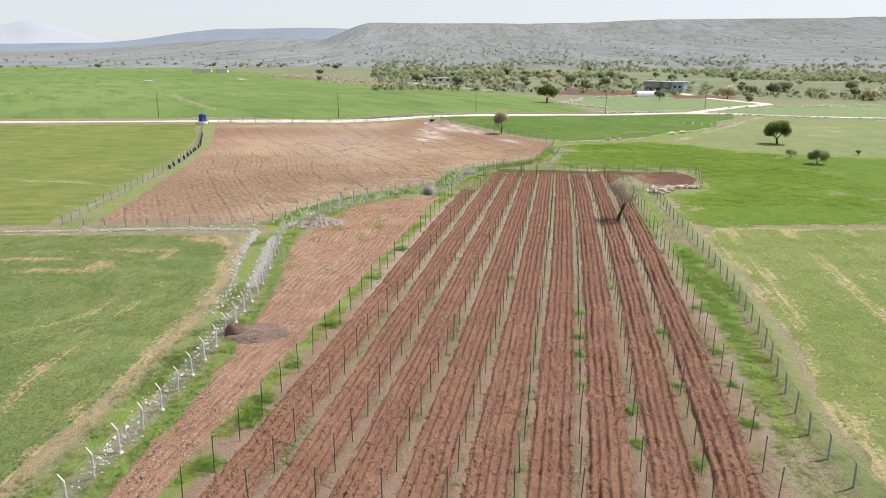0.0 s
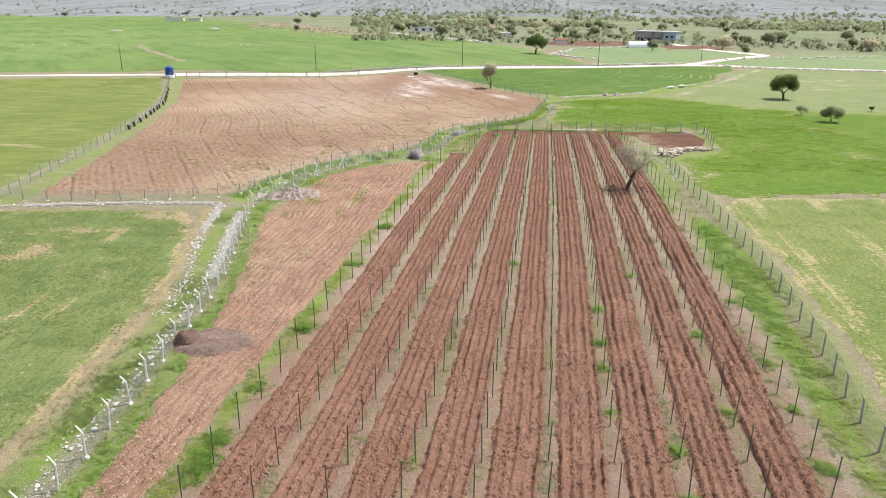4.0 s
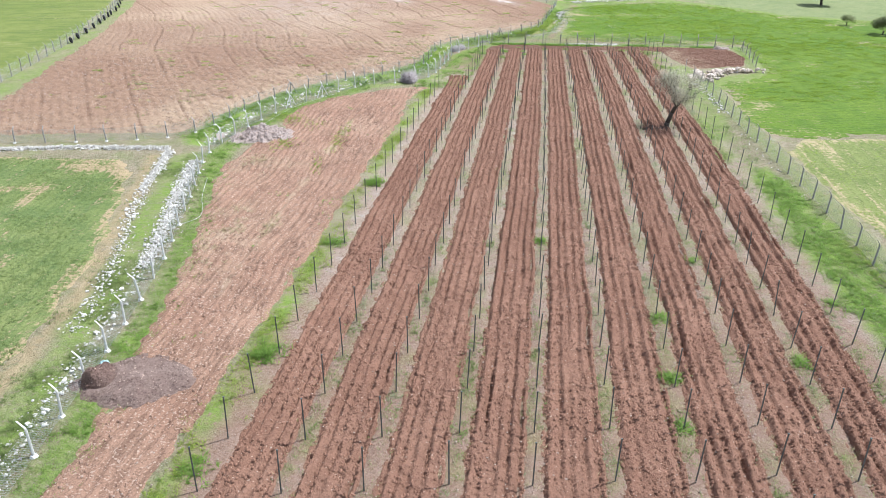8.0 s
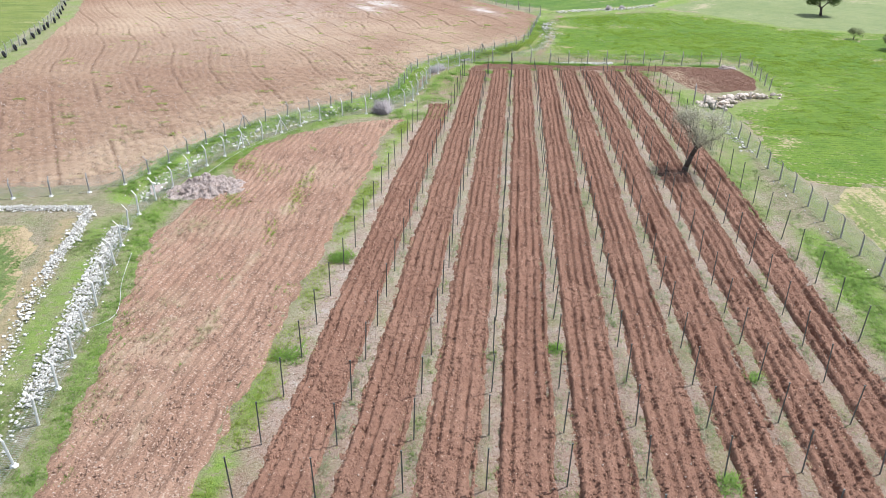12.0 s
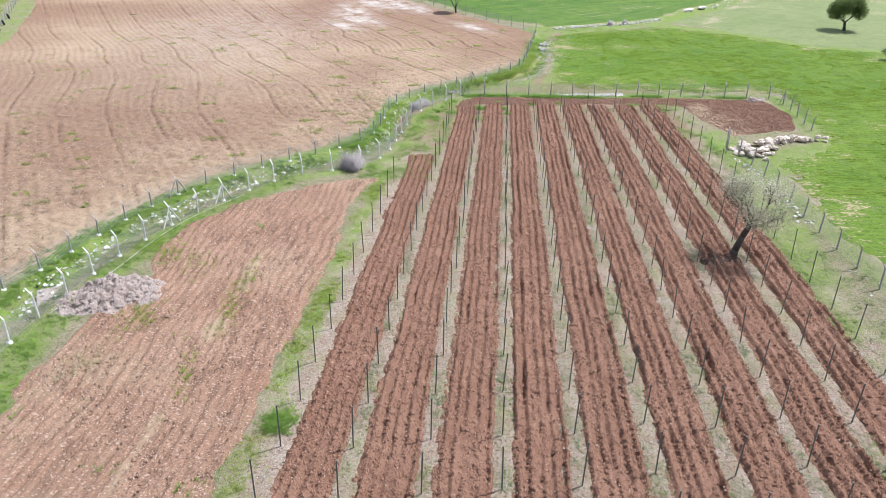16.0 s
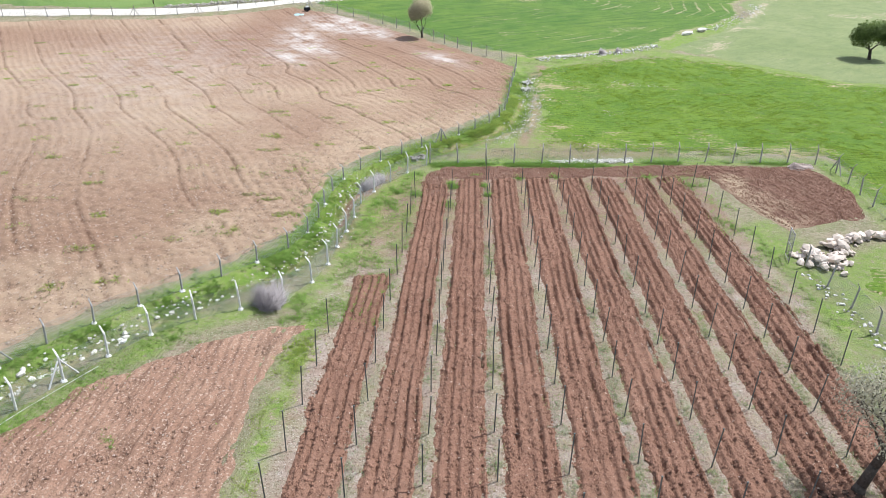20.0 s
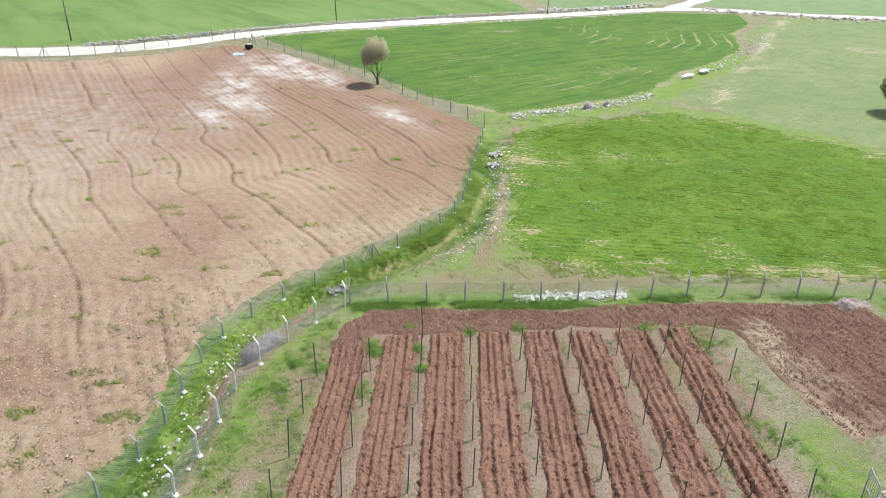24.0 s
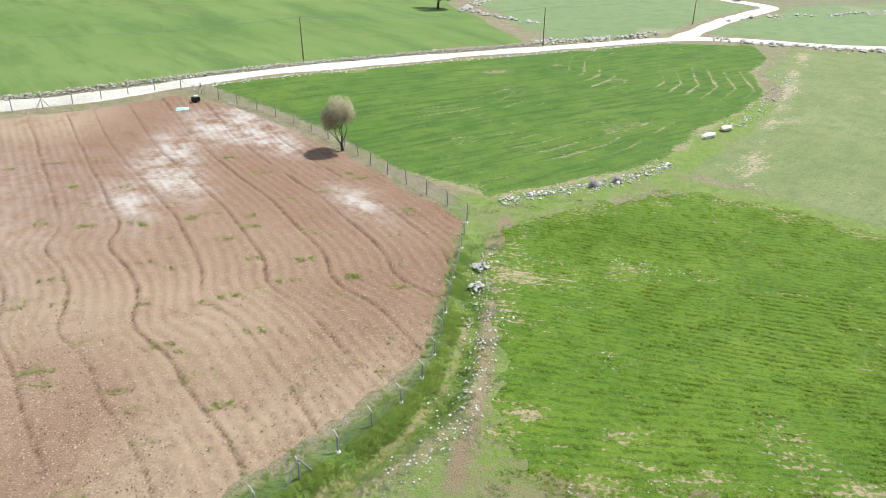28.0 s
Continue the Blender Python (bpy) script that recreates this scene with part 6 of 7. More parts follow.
# straw on the ploughed plot
x, y = rr.uniform(-16, 2, 60000), rr.uniform(16, 96, 60000)
k = (inside_dist(x, y, PLOT) > 0.4) & (plot_wear(x, y) * smooth(0.4 + 1.5 * fbm(x, y, 1.2, 381)) > 0.25 + 0.75 * rr.random(len(x)))
tufts("straw_traces", x[k], y[k], 0.10 + 0.12 * rr.random(k.sum()), 5, M_DRY, 382, "pale straw and dry weeds turned into the ploughed plot", 0.03, 0.08, "straw")
x, y = rr.uniform(-16, 2, 9000), rr.uniform(16, 96, 9000)
k = (inside_dist(x, y, PLOT) > 0.2) & (fbm(x, y, 2.2, 383) > 0.75)
tufts("plot_weeds", x[k], y[k], 0.06 + 0.14 * rr.random(k.sum()), 6, M_LUSH, 384, "few green weed patches on the ploughed plot", 0.04, 0.04)
xs, ys = [], []
for cx, cy, w, h, n in ((-11.7, 85.8, 0.7, 0.7, 150), (-11.5, 79.0, 0.5, 0.9, 150), (-9.5, 84.3, 0.5, 0.9, 60), (-7.2, 79.5, 0.25, 1.6, 110), (-6.6, 82.8, 0.25, 1.0, 60), (-12.6, 87.2, 0.8, 0.5, 90), (-8.2, 73.6, 0.25, 1.2, 60)):
    xs.append(cx + rr.normal(0, w, n))
    ys.append(cy + rr.normal(0, h, n))
x, y = np.concatenate(xs), np.concatenate(ys)
tufts("plot_weeds", x, y, 0.08 + 0.14 * rr.random(len(x)), 4, M_YELLOWGRASS, 385, "green weed patches beside the mound and the straw", 0.035, 0.07)
# big weed clumps
bx, by = [], []
for k, yy in ((0, 33.5), (0, 36), (0, 34.6), (0, 29), (0, 41), (0, 48.5), (0, 60), (6, 46), (6, 51), (6, 38), (7, 34.5), (7, 31), (3, 34), (8, 29), (6, 42.5), (9, 38), (9, 43), (9, 52), (0, 70), (9, 33), (7, 57), (8, 47), (4, 60), (8, 38)):
    n = int(rr.integers(8, 26)) * (3 if k == 0 else 1)
    bx.append(rowx(k, yy) - (0.5 if k == 0 else 0) + (0.5 if k == 9 else 0) + rr.normal(0, 0.36 if k == 0 else 0.2, n))
    by.append(yy + rr.normal(0, 0.4 if k == 0 else 0.24, n))
x, y = np.concatenate(bx), np.concatenate(by)
tufts("weed_clumps", x, y, 0.16 + 0.2 * rr.random(len(x)), 8, M_LUSH, 353, "tall dark green weed clumps at the row posts", 0.05)
# weeds of the red field, in short patches beside the drill lines
bx, by, green = [], [], []
fr = random.Random(9)
spots = [(fr.uniform(-40, 22), fr.uniform(84, 176), False) for _ in range(1100)]
spots += [(-36 + 4.4 * i + (j % 2) * 2 + fr.gauss(0, 0.6), 94 + 4.6 * j + fr.gauss(0, 0.7), fr.random() < 0.7) for i in range(14) for j in range(17)]
for cx, cy, sure in spots:
    u = (float(red_u(np.array([cx]), np.array([cy]))[0]) - 52.2) / 4.45
    if inside_dist(np.array([cx]), np.array([cy]), RED)[0] > 0.8 and (sure or 0.16 < (u - math.floor(u)) < 0.34 and fr.random() < (0.45 if cy > 160 else 0.75)):
        n, long_, wide_ = int(fr.choice((30, 50, 80, 130)) * fr.uniform(0.7, 1.2)), fr.uniform(0.4, 1.0), fr.uniform(0.25, 0.5)
        g, w = rr.uniform(-1, 1, n) * long_, rr.uniform(-1, 1, n) * wide_
        bx.append(cx + g - 0.3 * w + rr.normal(0, 0.06, n))
        by.append(cy + 0.1 * g + w + rr.normal(0, 0.06, n))
        green.append(rr.random(n) < fr.choice((0.2, 0.5, 0.8)))
x, y, k = np.concatenate(bx), np.concatenate(by), np.concatenate(green)
tufts("field_weeds", x[k], y[k], 0.05 + 0.09 * rr.random(k.sum()), 5, M_YELLOWGRASS, 354, "small weed patches along the drill lines of the red field", 0.035, 0.04)
tufts("field_weeds", x[~k], y[~k], 0.04 + 0.07 * rr.random((~k).sum()), 6, M_DRY, 355, "straw coloured stubble patches in the red field", 0.035, 0.04)
# straw and weeds on the stony lower side of the red field
x, y = rr.uniform(-34, 22, 60000), rr.uniform(84, 146, 60000)
d = inside_dist(x, y, RED)
k = (d > 0.3) & (smooth(1.1 - d / 12) * smooth(0.2 + 1.5 * fbm(x, y, 2.0, 395)) > 0.2 + 1.1 * rr.random(len(x)))
x, y = x[k], y[k]
k = fbm(x, y, 3.0, 396) > 0.35
tufts("field_weeds", x[k], y[k], 0.05 + 0.09 * rr.random(k.sum()), 6, M_GRASS, 397, "green weed patches on the stony lower side of the field", 0.035, 0.04)
tufts("straw_traces", x[~k], y[~k], 0.04 + 0.07 * rr.random((~k).sum()), 5, M_DRY, 398, "pale straw and stubble on the stony lower side of the field", 0.03, 0.04, "straw")
# wheat, sown in rows
x, v = rr.uniform(20, 66, 210000), rr.uniform(92, 168, 210000)
v = np.round(v / 0.6) * 0.6 + rr.normal(0, 0.09, len(x))
y = v + wheat_lean(v) * (x - 32) - 0.5 * fbm(x, v, 14, 363)
d = inside_dist(x, y, WHEAT)
k = (d > 0.3) & (1.1 * fbm(x, y, 0.8, 361) + 0.5 * fbm(x, y, 9, 362) + 0.3 > rr.random(len(x))) & (1 - 0.8 * np.clip(wheat_thin(x, y), 0, 1) > rr.random(len(x)))
tufts("wheat_plants", x[k], y[k], 0.07 + 0.09 * rr.random(k.sum()), 4, M_WHEATB, 364, "young bright green wheat plants", 0.05, 0.05, "wheat")
x, y = rr.uniform(20.5, 46, 9000), rr.uniform(119.9, 126, 9000)
d = inside_dist(x, y, WHEAT)
k = (d < 1.2) & (y > np.interp(x, [20, 33, 45], [122.6, 120.9, 119.6])) & (smooth(0.75 + d / 2.6 + 0.7 * fbm(x, y, 1.4, 368)) > rr.random(len(x)))
tufts("wheat_plants", x[k], y[k], 0.07 + 0.08 * rr.random(k.sum()), 4, M_WHEATB, 369, "scattered young wheat plants on the field margin", 0.05, 0.02, "wheat")
x, y = rr.uniform(11, 46, 16000), rr.uniform(119.5, 160, 16000)
k = (inside_dist(x, y, WHEAT) < 1.0) & (inside_dist(x, y, RED) < -1.2) & (y > np.interp(x, [10, 23, 43], [122, 120.5, 119])) & (0.9 * fbm(x, y, 1.6, 366) + 0.28 > rr.random(len(x)))
tufts("verge_grass", x[k], y[k], 0.07 + 0.14 * rr.random(k.sum()), 6, M_GRASS, 367, "patchy grass between the ditch and the wheat")
x, y = rr.uniform(-46, -19.2, 42000), rr.uniform(22, 76, 42000)
k = (inside_dist(x, y, LEFT_FIELD) > 0.3) & (fbm(x, y, 3.0, 371) > -0.3)
tufts("crop_plants", x[k], y[k], 0.05 + 0.06 * rr.random(k.sum()), 5, M_GRASS, 372, "thin low green crop plants", 0.05, 0.05, "crop")
x, y = rr.uniform(21, 60, 14000), rr.uniform(24, 79, 14000)
k = (inside_dist(x, y, RIGHT) > 0.3) & (fbm(x, y, 3.0, 374) > -0.2)
tufts("crop_plants", x[k], y[k], 0.05 + 0.08 * rr.random(k.sum()), 5, M_WHEATB, 375, "thin light green crop plants", 0.05, 0.05, "crop")

# ---- clods and pebbles ----
cx, cy, cz = [], [], []
for k in range(9):
    n = 22000
    y = rr.uniform(8, BED_END[k] - 0.2, n)
    c = np.array(GROOVES[k])
    pick = rr.choice(5, n, p=c[:, 1] / c[:, 1].sum())
    u = np.where(rr.random(n) < 0.55, c[pick, 0] + rr.normal(0.035, 0.045, n), rr.uniform(0.0, 1.0, n))
    x0, x1 = bed_side(k, y)
    x = x0 + (x1 - x0) * u
    keep = fbm(x * 0 + 11 * pick, y, 2.5, 430 + k) + 0.95 > rr.random(n)
    cx.append(x[keep])
    cy.append(y[keep])
    cz.append(bed_z(k, u, x, y)[keep])
x, y, z = (np.concatenate(v) for v in (cx, cy, cz))
s = 0.048 + 0.13 * rr.random(len(x)) ** 2.6
big = s > 0.085
lumps("soil_clods", x[big], y[big], z[big] + s[big] * 0.2, s[big], rr, M_CLOD, "large reddish brown clods on the tilled beds", "soil", False, 1.1)
lumps("soil_clods", x[~big], y[~big], z[~big] + s[~big] * 0.15, s[~big], rr, M_CLOD, "loose reddish brown clods on the tilled beds", "soil", True, 1.3)
x, y = rr.uniform(-17, 3, 60000), rr.uniform(14, 97, 60000)
keep = (inside_dist(x, y, PLOT) > 0.3) & (fbm(x, y, 1.6, 440) + 0.7 > rr.random(len(x)))
s = 0.04 + 0.12 * rr.random(keep.sum()) ** 2.6
lumps("soil_clods", x[keep], y[keep], 0.055 + s * 0.2, s, rr, M_PLOTCLOD, "loose reddish brown clods on the ploughed plot", "soil", True, 1.4)
x, y = rr.uniform(-17, 32, 30000), rr.uniform(14, 119, 30000)
keep = (inside_dist(x, y, PLOT) > 0) | (x > rowx(0, y)) & (x < rowx(9, y))
s = 0.035 + 0.08 * rr.random(keep.sum()) ** 3.5
lumps("pebbles", x[keep], y[keep], 0.07 + 0 * s, s, rr, M_PEBBLE, "pale pebbles strewn over the tilled soil")
x, y = rr.uniform(-44, 24, 36000), rr.uniform(82, 150, 36000)
keep = (inside_dist(x, y, RED) > 0.2) & (rr.random(len(x)) < np.clip((150 - y) / 40, 0, 1))
s = 0.05 + 0.13 * rr.random(keep.sum()) ** 3
lumps("pebbles", x[keep], y[keep], 0.05 + 0 * s, s, rr, M_PEBBLE, "pale stones and clods over the harrowed field")


x, y = rr.uniform(-44, 24, 90000), rr.uniform(82, 160, 90000)
keep = (inside_dist(x, y, RED) > 0.2) & (rr.random(len(x)) < np.clip((165 - y) / 50, 0.15, 1))
s = 0.035 + 0.075 * rr.random(keep.sum()) ** 2.5
lumps("soil_clods", x[keep], y[keep], 0.035 + s * 0.2, s, rr, M_REDCLOD, "loose reddish clods on the harrowed field", "soil", True, 1.6)
x, y = rr.uniform(8, 42.5, 42000), rr.uniform(105, 120, 42000)
keep = inside_dist(x, y, HEADLAND) > 0.15
s = 0.04 + 0.08 * rr.random(keep.sum()) ** 2.5
lumps("soil_clods", x[keep], y[keep], 0.06 + s * 0.25, s, rr, M_CLOD, "loose reddish brown clods on the headland", "soil", True, 1.7)


def heap(name, x, y, rx, ry, h, ang, mat, label, seed, lumpy):
    n = 110
    u = np.linspace(-1.15, 1.15, n)
    U, W = np.meshgrid(u, u)
    ca, sa = math.cos(ang), math.sin(ang)
    X, Y = x + U * rx * ca - W * ry * sa, y + U * rx * sa + W * ry * ca
    q = np.hypot(U, W) + 0.22 * fbm(X, Y, 1.6, seed)
    e = smooth((1.05 - q) / 0.5)
    z = gz(X, Y) - 0.12 + e * (0.2 + h * (0.55 + 0.9 * np.clip(fbm(X, Y, 2.2, seed + 1), -0.4, 1)) + lumpy * (fbm(X, Y, 0.55, seed + 2, 3) + 0.8 * np.abs(fbm(X, Y, 0.8, seed + 3, 2))))
    i = np.arange(n * n).reshape(n, n)
    F = np.stack([i[:-1, :-1].ravel(), i[:-1, 1:].ravel(), i[1:, 1:].ravel(), i[1:, :-1].ravel()], 1)
    r = np.random.default_rng(seed)
    pick = r.permutation(np.flatnonzero(e.ravel() > 0.45))[:int(130 * rx * ry)]
    s = 0.05 + (0.08 + 0.5 * lumpy) * r.random(len(pick)) ** 2.5
    lumps("mound_clods", X.ravel()[pick], Y.ravel()[pick], z.ravel()[pick], s, r, mat, "rough clods lying over a soil mound", "soil")
    return thing(name, label, "soil mound", me=mesh_of(name, np.stack([X.ravel(), Y.ravel(), z.ravel()], 1), F, mat, True))


heap("soil_mound", -13.2, 46.6, 2.9, 2.2, 0.22, 0.25, M_SPREAD, "low spread mound of dark clay inside the fence", 401, 0.05)
heap("soil_mound", -14.4, 46.5, 1.3, 1.0, 0.75, 0.3, M_HEAP, "small dark mound of clay on a low spread", 404, 0.1)
heap("spoil_mound", -13.6, 81.2, 3.2, 2.3, 0.36, 0.35, M_GREYHEAP, "mound of pinkish grey rubble beside the fence", 407, 0.36)
# low patch in darker brown, set left of the trunk
heap("soil_mound", 21.3, 82.9, 1.75, 1.25, 0.04, 0.1, M_DARKSOIL, "low dark patch of soil at the foot of the tree", 413, 0.07)
heap("spoil_mound", 40.6, 117.2, 1.6, 0.8, 0.3, 0, M_GREYHEAP, "low grey rubble at the fence corner", 410, 0.12)


def hose(pts, r, label):
    """A plastic pipe lying on the ground."""
    bm = bmesh.new()
    line = [(x, y, ground_z(x, y) + r) for x, y, _ in spaced(rounded(pts, 3), 0.5)]
    line = [Vector(p) for p in line]
    rings = []
    for i, p in enumerate(line):
        along = (line[min(i + 1, len(line) - 1)] - line[max(i - 1, 0)]).normalized()
        side = along.cross(Vector((0, 0, 1))).normalized()
        up = side.cross(along)
        rings.append([bm.verts.new(p + (side * math.cos(k * math.pi / 3) + up * math.sin(k * math.pi / 3)) * r) for k in range(6)])
    for a, b in zip(rings, rings[1:]):
        for k in range(6):
            bm.faces.new((a[k], a[(k + 1) % 6], b[(k + 1) % 6], b[k]))
    bm.faces.new(rings[0][::-1])
    bm.faces.new(rings[-1])
    bmesh.ops.recalc_face_normals(bm, faces=bm.faces[:])
    thing("water_pipe", label, "pipe", "irrigation pipes", me=from_bm("water_pipe", bm, M_PIPE, True))


M_PIPE = plain("whitish_plastic_pipe", (0.5, 0.5, 0.48), 0.6, 0, 0.12, 3)
hose([(-16.3, 79.6), (-15.7, 80.9), (-14.9, 82.8), (-14.2, 84.6), (-13.2, 88), (-11.7, 91.2), (-10.2, 93.2), (-8.6, 95.2)], 0.014, "white plastic pipe along the foot of the fence")
hose([(-16.7, 60.6), (-16.6, 62.2), (-15.8, 63.1), (-14.7, 64), (-14.9, 65.6), (-15.5, 67.5), (-16, 71.4)], 0.016, "thin white pipe curling beside the stones")

# ---- gate standing open beside the boulders ----
gate = thing("metal_gate", "narrow grey metal gate standing ajar by the boulders", "gate", at=pose(30.1, 101.4, 0.03, 0, 0, 70))
bm = bmesh.new()
for p, q in (((0, 0, 0), (0, 0, 2.0)), ((1.1, 0, 0.08), (1.1, 0, 1.95)), ((0, 0, 0.12), (1.1, 0, 0.12)), ((0, 0, 1.92), (1.1, 0, 1.92)), ((0, 0, 1.0), (1.1, 0, 1.0))):
    tube(bm, p, q, 0.03, 0.03, 8)
part("gate_frame", from_bm("gate_frame", bm, M_CONCRETE2, True), gate)
for i in range(5):
    bm = bmesh.new()
    tube(bm, (0.18 + 0.185 * i, 0, 0.12), (0.18 + 0.185 * i, 0, 1.92), 0.012, 0.012, 6)
    part("bar", from_bm("bar", bm, M_CONCRETE2, True), gate)

# ---- water tank, pump and tyres ----
M_BLUE_P = plain("blue_plastic", (0.02, 0.055, 0.26), 0.4, 0, 0.15, 2)
M_WHITE = plain("white_plaster", (0.72, 0.71, 0.68), 0.9, 0, 0.1, 2)
M_BLACK = plain("black_rubber", (0.018, 0.018, 0.02), 0.8, 0, 0.3, 5)
M_TARP = plain("pale_turquoise_sheet", (0.36, 0.52, 0.54), 0.6, 0, 0.25, 3)


def lathe(prof, n=24):
    V, F = [], []
    for r_, z in prof:
        for i in range(n):
            V.append((r_ * math.cos(6.28319 * i / n), r_ * math.sin(6.28319 * i / n), z))
    for j in range(len(prof) - 1):
        for i in range(n):
            F.append((j * n + i, j * n + (i + 1) % n, (j + 1) * n + (i + 1) % n, (j + 1) * n + i))
    return np.array(V), np.array(F)


def box(bm, x0, x1, y0, y1, z0, z1):
    for v in bmesh.ops.create_cube(bm, size=1.0)["verts"]:
        v.co = Vector((x0 if v.co.x < 0 else x1, y0 if v.co.y < 0 else y1, z0 if v.co.z < 0 else z1))


tank = thing("water_tank", "blue plastic water tank on a white concrete base", "water tank", at=pose(-60.6, 188.2, ground_z(-60.6, 188.2)))
prof = [(0.0, 0.62), (0.92, 0.62)]
for i in range(6):
    z = 0.64 + i * 0.28
    prof += [(0.97, z + 0.03), (0.97, z + 0.2), (0.93, z + 0.24)]
prof += [(0.9, 2.35), (0.5, 2.55), (0.3, 2.58), (0.3, 2.66), (0.0, 2.67)]
part("tank", mesh_of("tank", *lathe(prof), M_BLUE_P, True), tank)
part("plinth", mesh_of("plinth", *lathe([(0.0, 0.62), (1.15, 0.62), (1.2, 0.58), (1.25, 0.0), (0.0, -0.05)], 20), M_WHITE), tank, "white plastered concrete base")
bm = bmesh.new()
tube(bm, (1.0, 0.1, 0.75), (1.35, 0.1, 0.75), 0.05, 0.05, 8)
tube(bm, (1.35, 0.1, 0.75), (1.35, 0.1, 0.02), 0.05, 0.05, 8)
part("pipe", from_bm("pipe", bm, M_BLACK, True), tank)

pump = thing("pump_set", "small black pump set with white top by the field corner", "machine", at=pose(-1.4, 191.6, ground_z(-1.4, 191.6), 0, 0, 25) @ Matrix.Diagonal((0.75, 0.75, 0.75, 1)))
bm = bmesh.new()
box(bm, -0.75, 0.55, -0.4, 0.4, 0.22, 0.85)
bmesh.ops.bevel(bm, geom=list(bm.edges), offset=0.08, segments=2, affect="EDGES")
part("body", from_bm("body", bm, M_BLACK), pump)
bm = bmesh.new()
box(bm, -0.35, 0.35, -0.3, 0.3, 0.852, 1.12)
bmesh.ops.bevel(bm, geom=list(bm.edges), offset=0.06, segments=2, affect="EDGES")
part("cover", from_bm("cover", bm, M_WHITE), pump, "whitish plastic cover")
tyre_v, tyre_f = lathe([(0.17, -0.08), (0.28, -0.1), (0.33, -0.06), (0.33, 0.06), (0.28, 0.1), (0.17, 0.08), (0.17, -0.08)], 18)
TYRE = mesh_of("tyre", tyre_v, tyre_f, M_BLACK, True)
for s in (-0.45, 0.45):
    part("wheel", TYRE, pump, "black rubber wheel", pose(-0.3, s, 0.31, 90) @ Matrix.Diagonal((0.93, 0.93, 0.7, 1)))
bm = bmesh.new()
tube(bm, (0.5, 0, 0.5), (1.25, 0, 0.1), 0.035, 0.03, 6)
part("drawbar", from_bm("drawbar", bm, M_STEEL, True), pump)
sx, sy = np.meshgrid(np.linspace(-0.9, 0.9, 24), np.linspace(-0.6, 0.6, 18))
szz = 0.1 + 0.12 * np.clip(fbm(sx * 3, sy * 3, 1.0, 420), 0, 1) - 0.1 * smooth((np.hypot(sx, sy * 1.4) - 0.6) / 0.3)
i = np.arange(24 * 18).reshape(18, 24)
F = np.stack([i[:-1, :-1].ravel(), i[:-1, 1:].ravel(), i[1:, 1:].ravel(), i[1:, :-1].ravel()], 1)
thing("plastic_sheet", "crumpled pale turquoise plastic sheet on bare soil", "sheet", at=pose(-2.7, 189.3, ground_z(-2.7, 189.3), 0, 0, 15),
      me=mesh_of("plastic_sheet", np.stack([sx.ravel(), sy.ravel(), szz.ravel()], 1), F, M_TARP, True))
thing("plastic_sheet", "small scrap of blue plastic beside the heap", "sheet", at=pose(-15.0, 47.9, 0.05, 0, 0, 40) @ Matrix.Diagonal((0.22, 0.25, 0.8, 1)), me=bpy.data.meshes["plastic_sheet"])
tyres = spaced(FENCE_LEFT, 1.0)
tr = random.Random(4)
first = None
for n in (30, 33, 37, 41, 45, 48, 51, 53, 57, 61, 65, 69, 74, 80):
    x, y, a = tyres[min(n + 12, len(tyres) - 1)]
    m = pose(x + 0.35, y, ground_z(x, y) + 0.42, 78 + tr.uniform(-8, 8), 0, math.degrees(a) + 5) @ Matrix.Diagonal((1.2, 1.2, 1.2, 1))
    if first is None:
        first = thing("tyre", "worn black tyre leaning on the fence", "tyre", "tyres on the fence", at=m, me=TYRE)
    else:
        copy_thing(first, m).scale = (1.2, 1.2, 1.2)

# ---- power line ----
POLES = [(-75, 196.6), (-26.6, 196.6), (11.2, 211), (52.4, 227.6), (91.2, 249.5)]
pole_me = bmesh.new()
tube(pole_me, (0, 0, -0.4), (0, 0, 6.8), 0.1, 0.07, 9)
pole_me = from_bm("shaft", pole_me, M_WOOD, True)
for (x, y) in POLES:
    p = thing("power_pole", "slim weathered wooden power pole beside the road", "power pole", "power poles", at=pose(x, y, ground_z(x, y), random.uniform(-1, 1), random.uniform(-1.5, 1.5), 25))
    part("shaft", pole_me, p)
    for s in (-0.14, 0.14):
        bm = bmesh.new()
        tube(bm, (0, s * 0.5, 6.5), (0, s, 6.62), 0.015, 0.015, 5)
        tube(bm, (0, s, 6.6), (0, s, 6.74), 0.04, 0.025, 7)
        part("insulator", from_bm("insulator", bm, M_WHITE, True), p, "white ceramic insulator")
for s in (-0.14, 0.14):
    bm = bmesh.new()
    for (ax, ay), (bx_, by_) in zip(POLES, POLES[1:]):
        prev = None
        za, zb = ground_z(ax, ay) + 6.7, ground_z(bx_, by_) + 6.7
        for i in range(17):
            t = i / 16
            q = Vector((ax + (bx_ - ax) * t - 0.4 * s, ay + (by_ - ay) * t + s, za + (zb - za) * t - 3.2 * t * (1 - t)))
            if prev:
                tube(bm, prev, q, 0.012, 0.012, 3)
            prev = q
    thing("power_cable", "thin sagging overhead cable between wooden poles", "cable", "power cables", me=from_bm("power_cable", bm, M_WIRE))

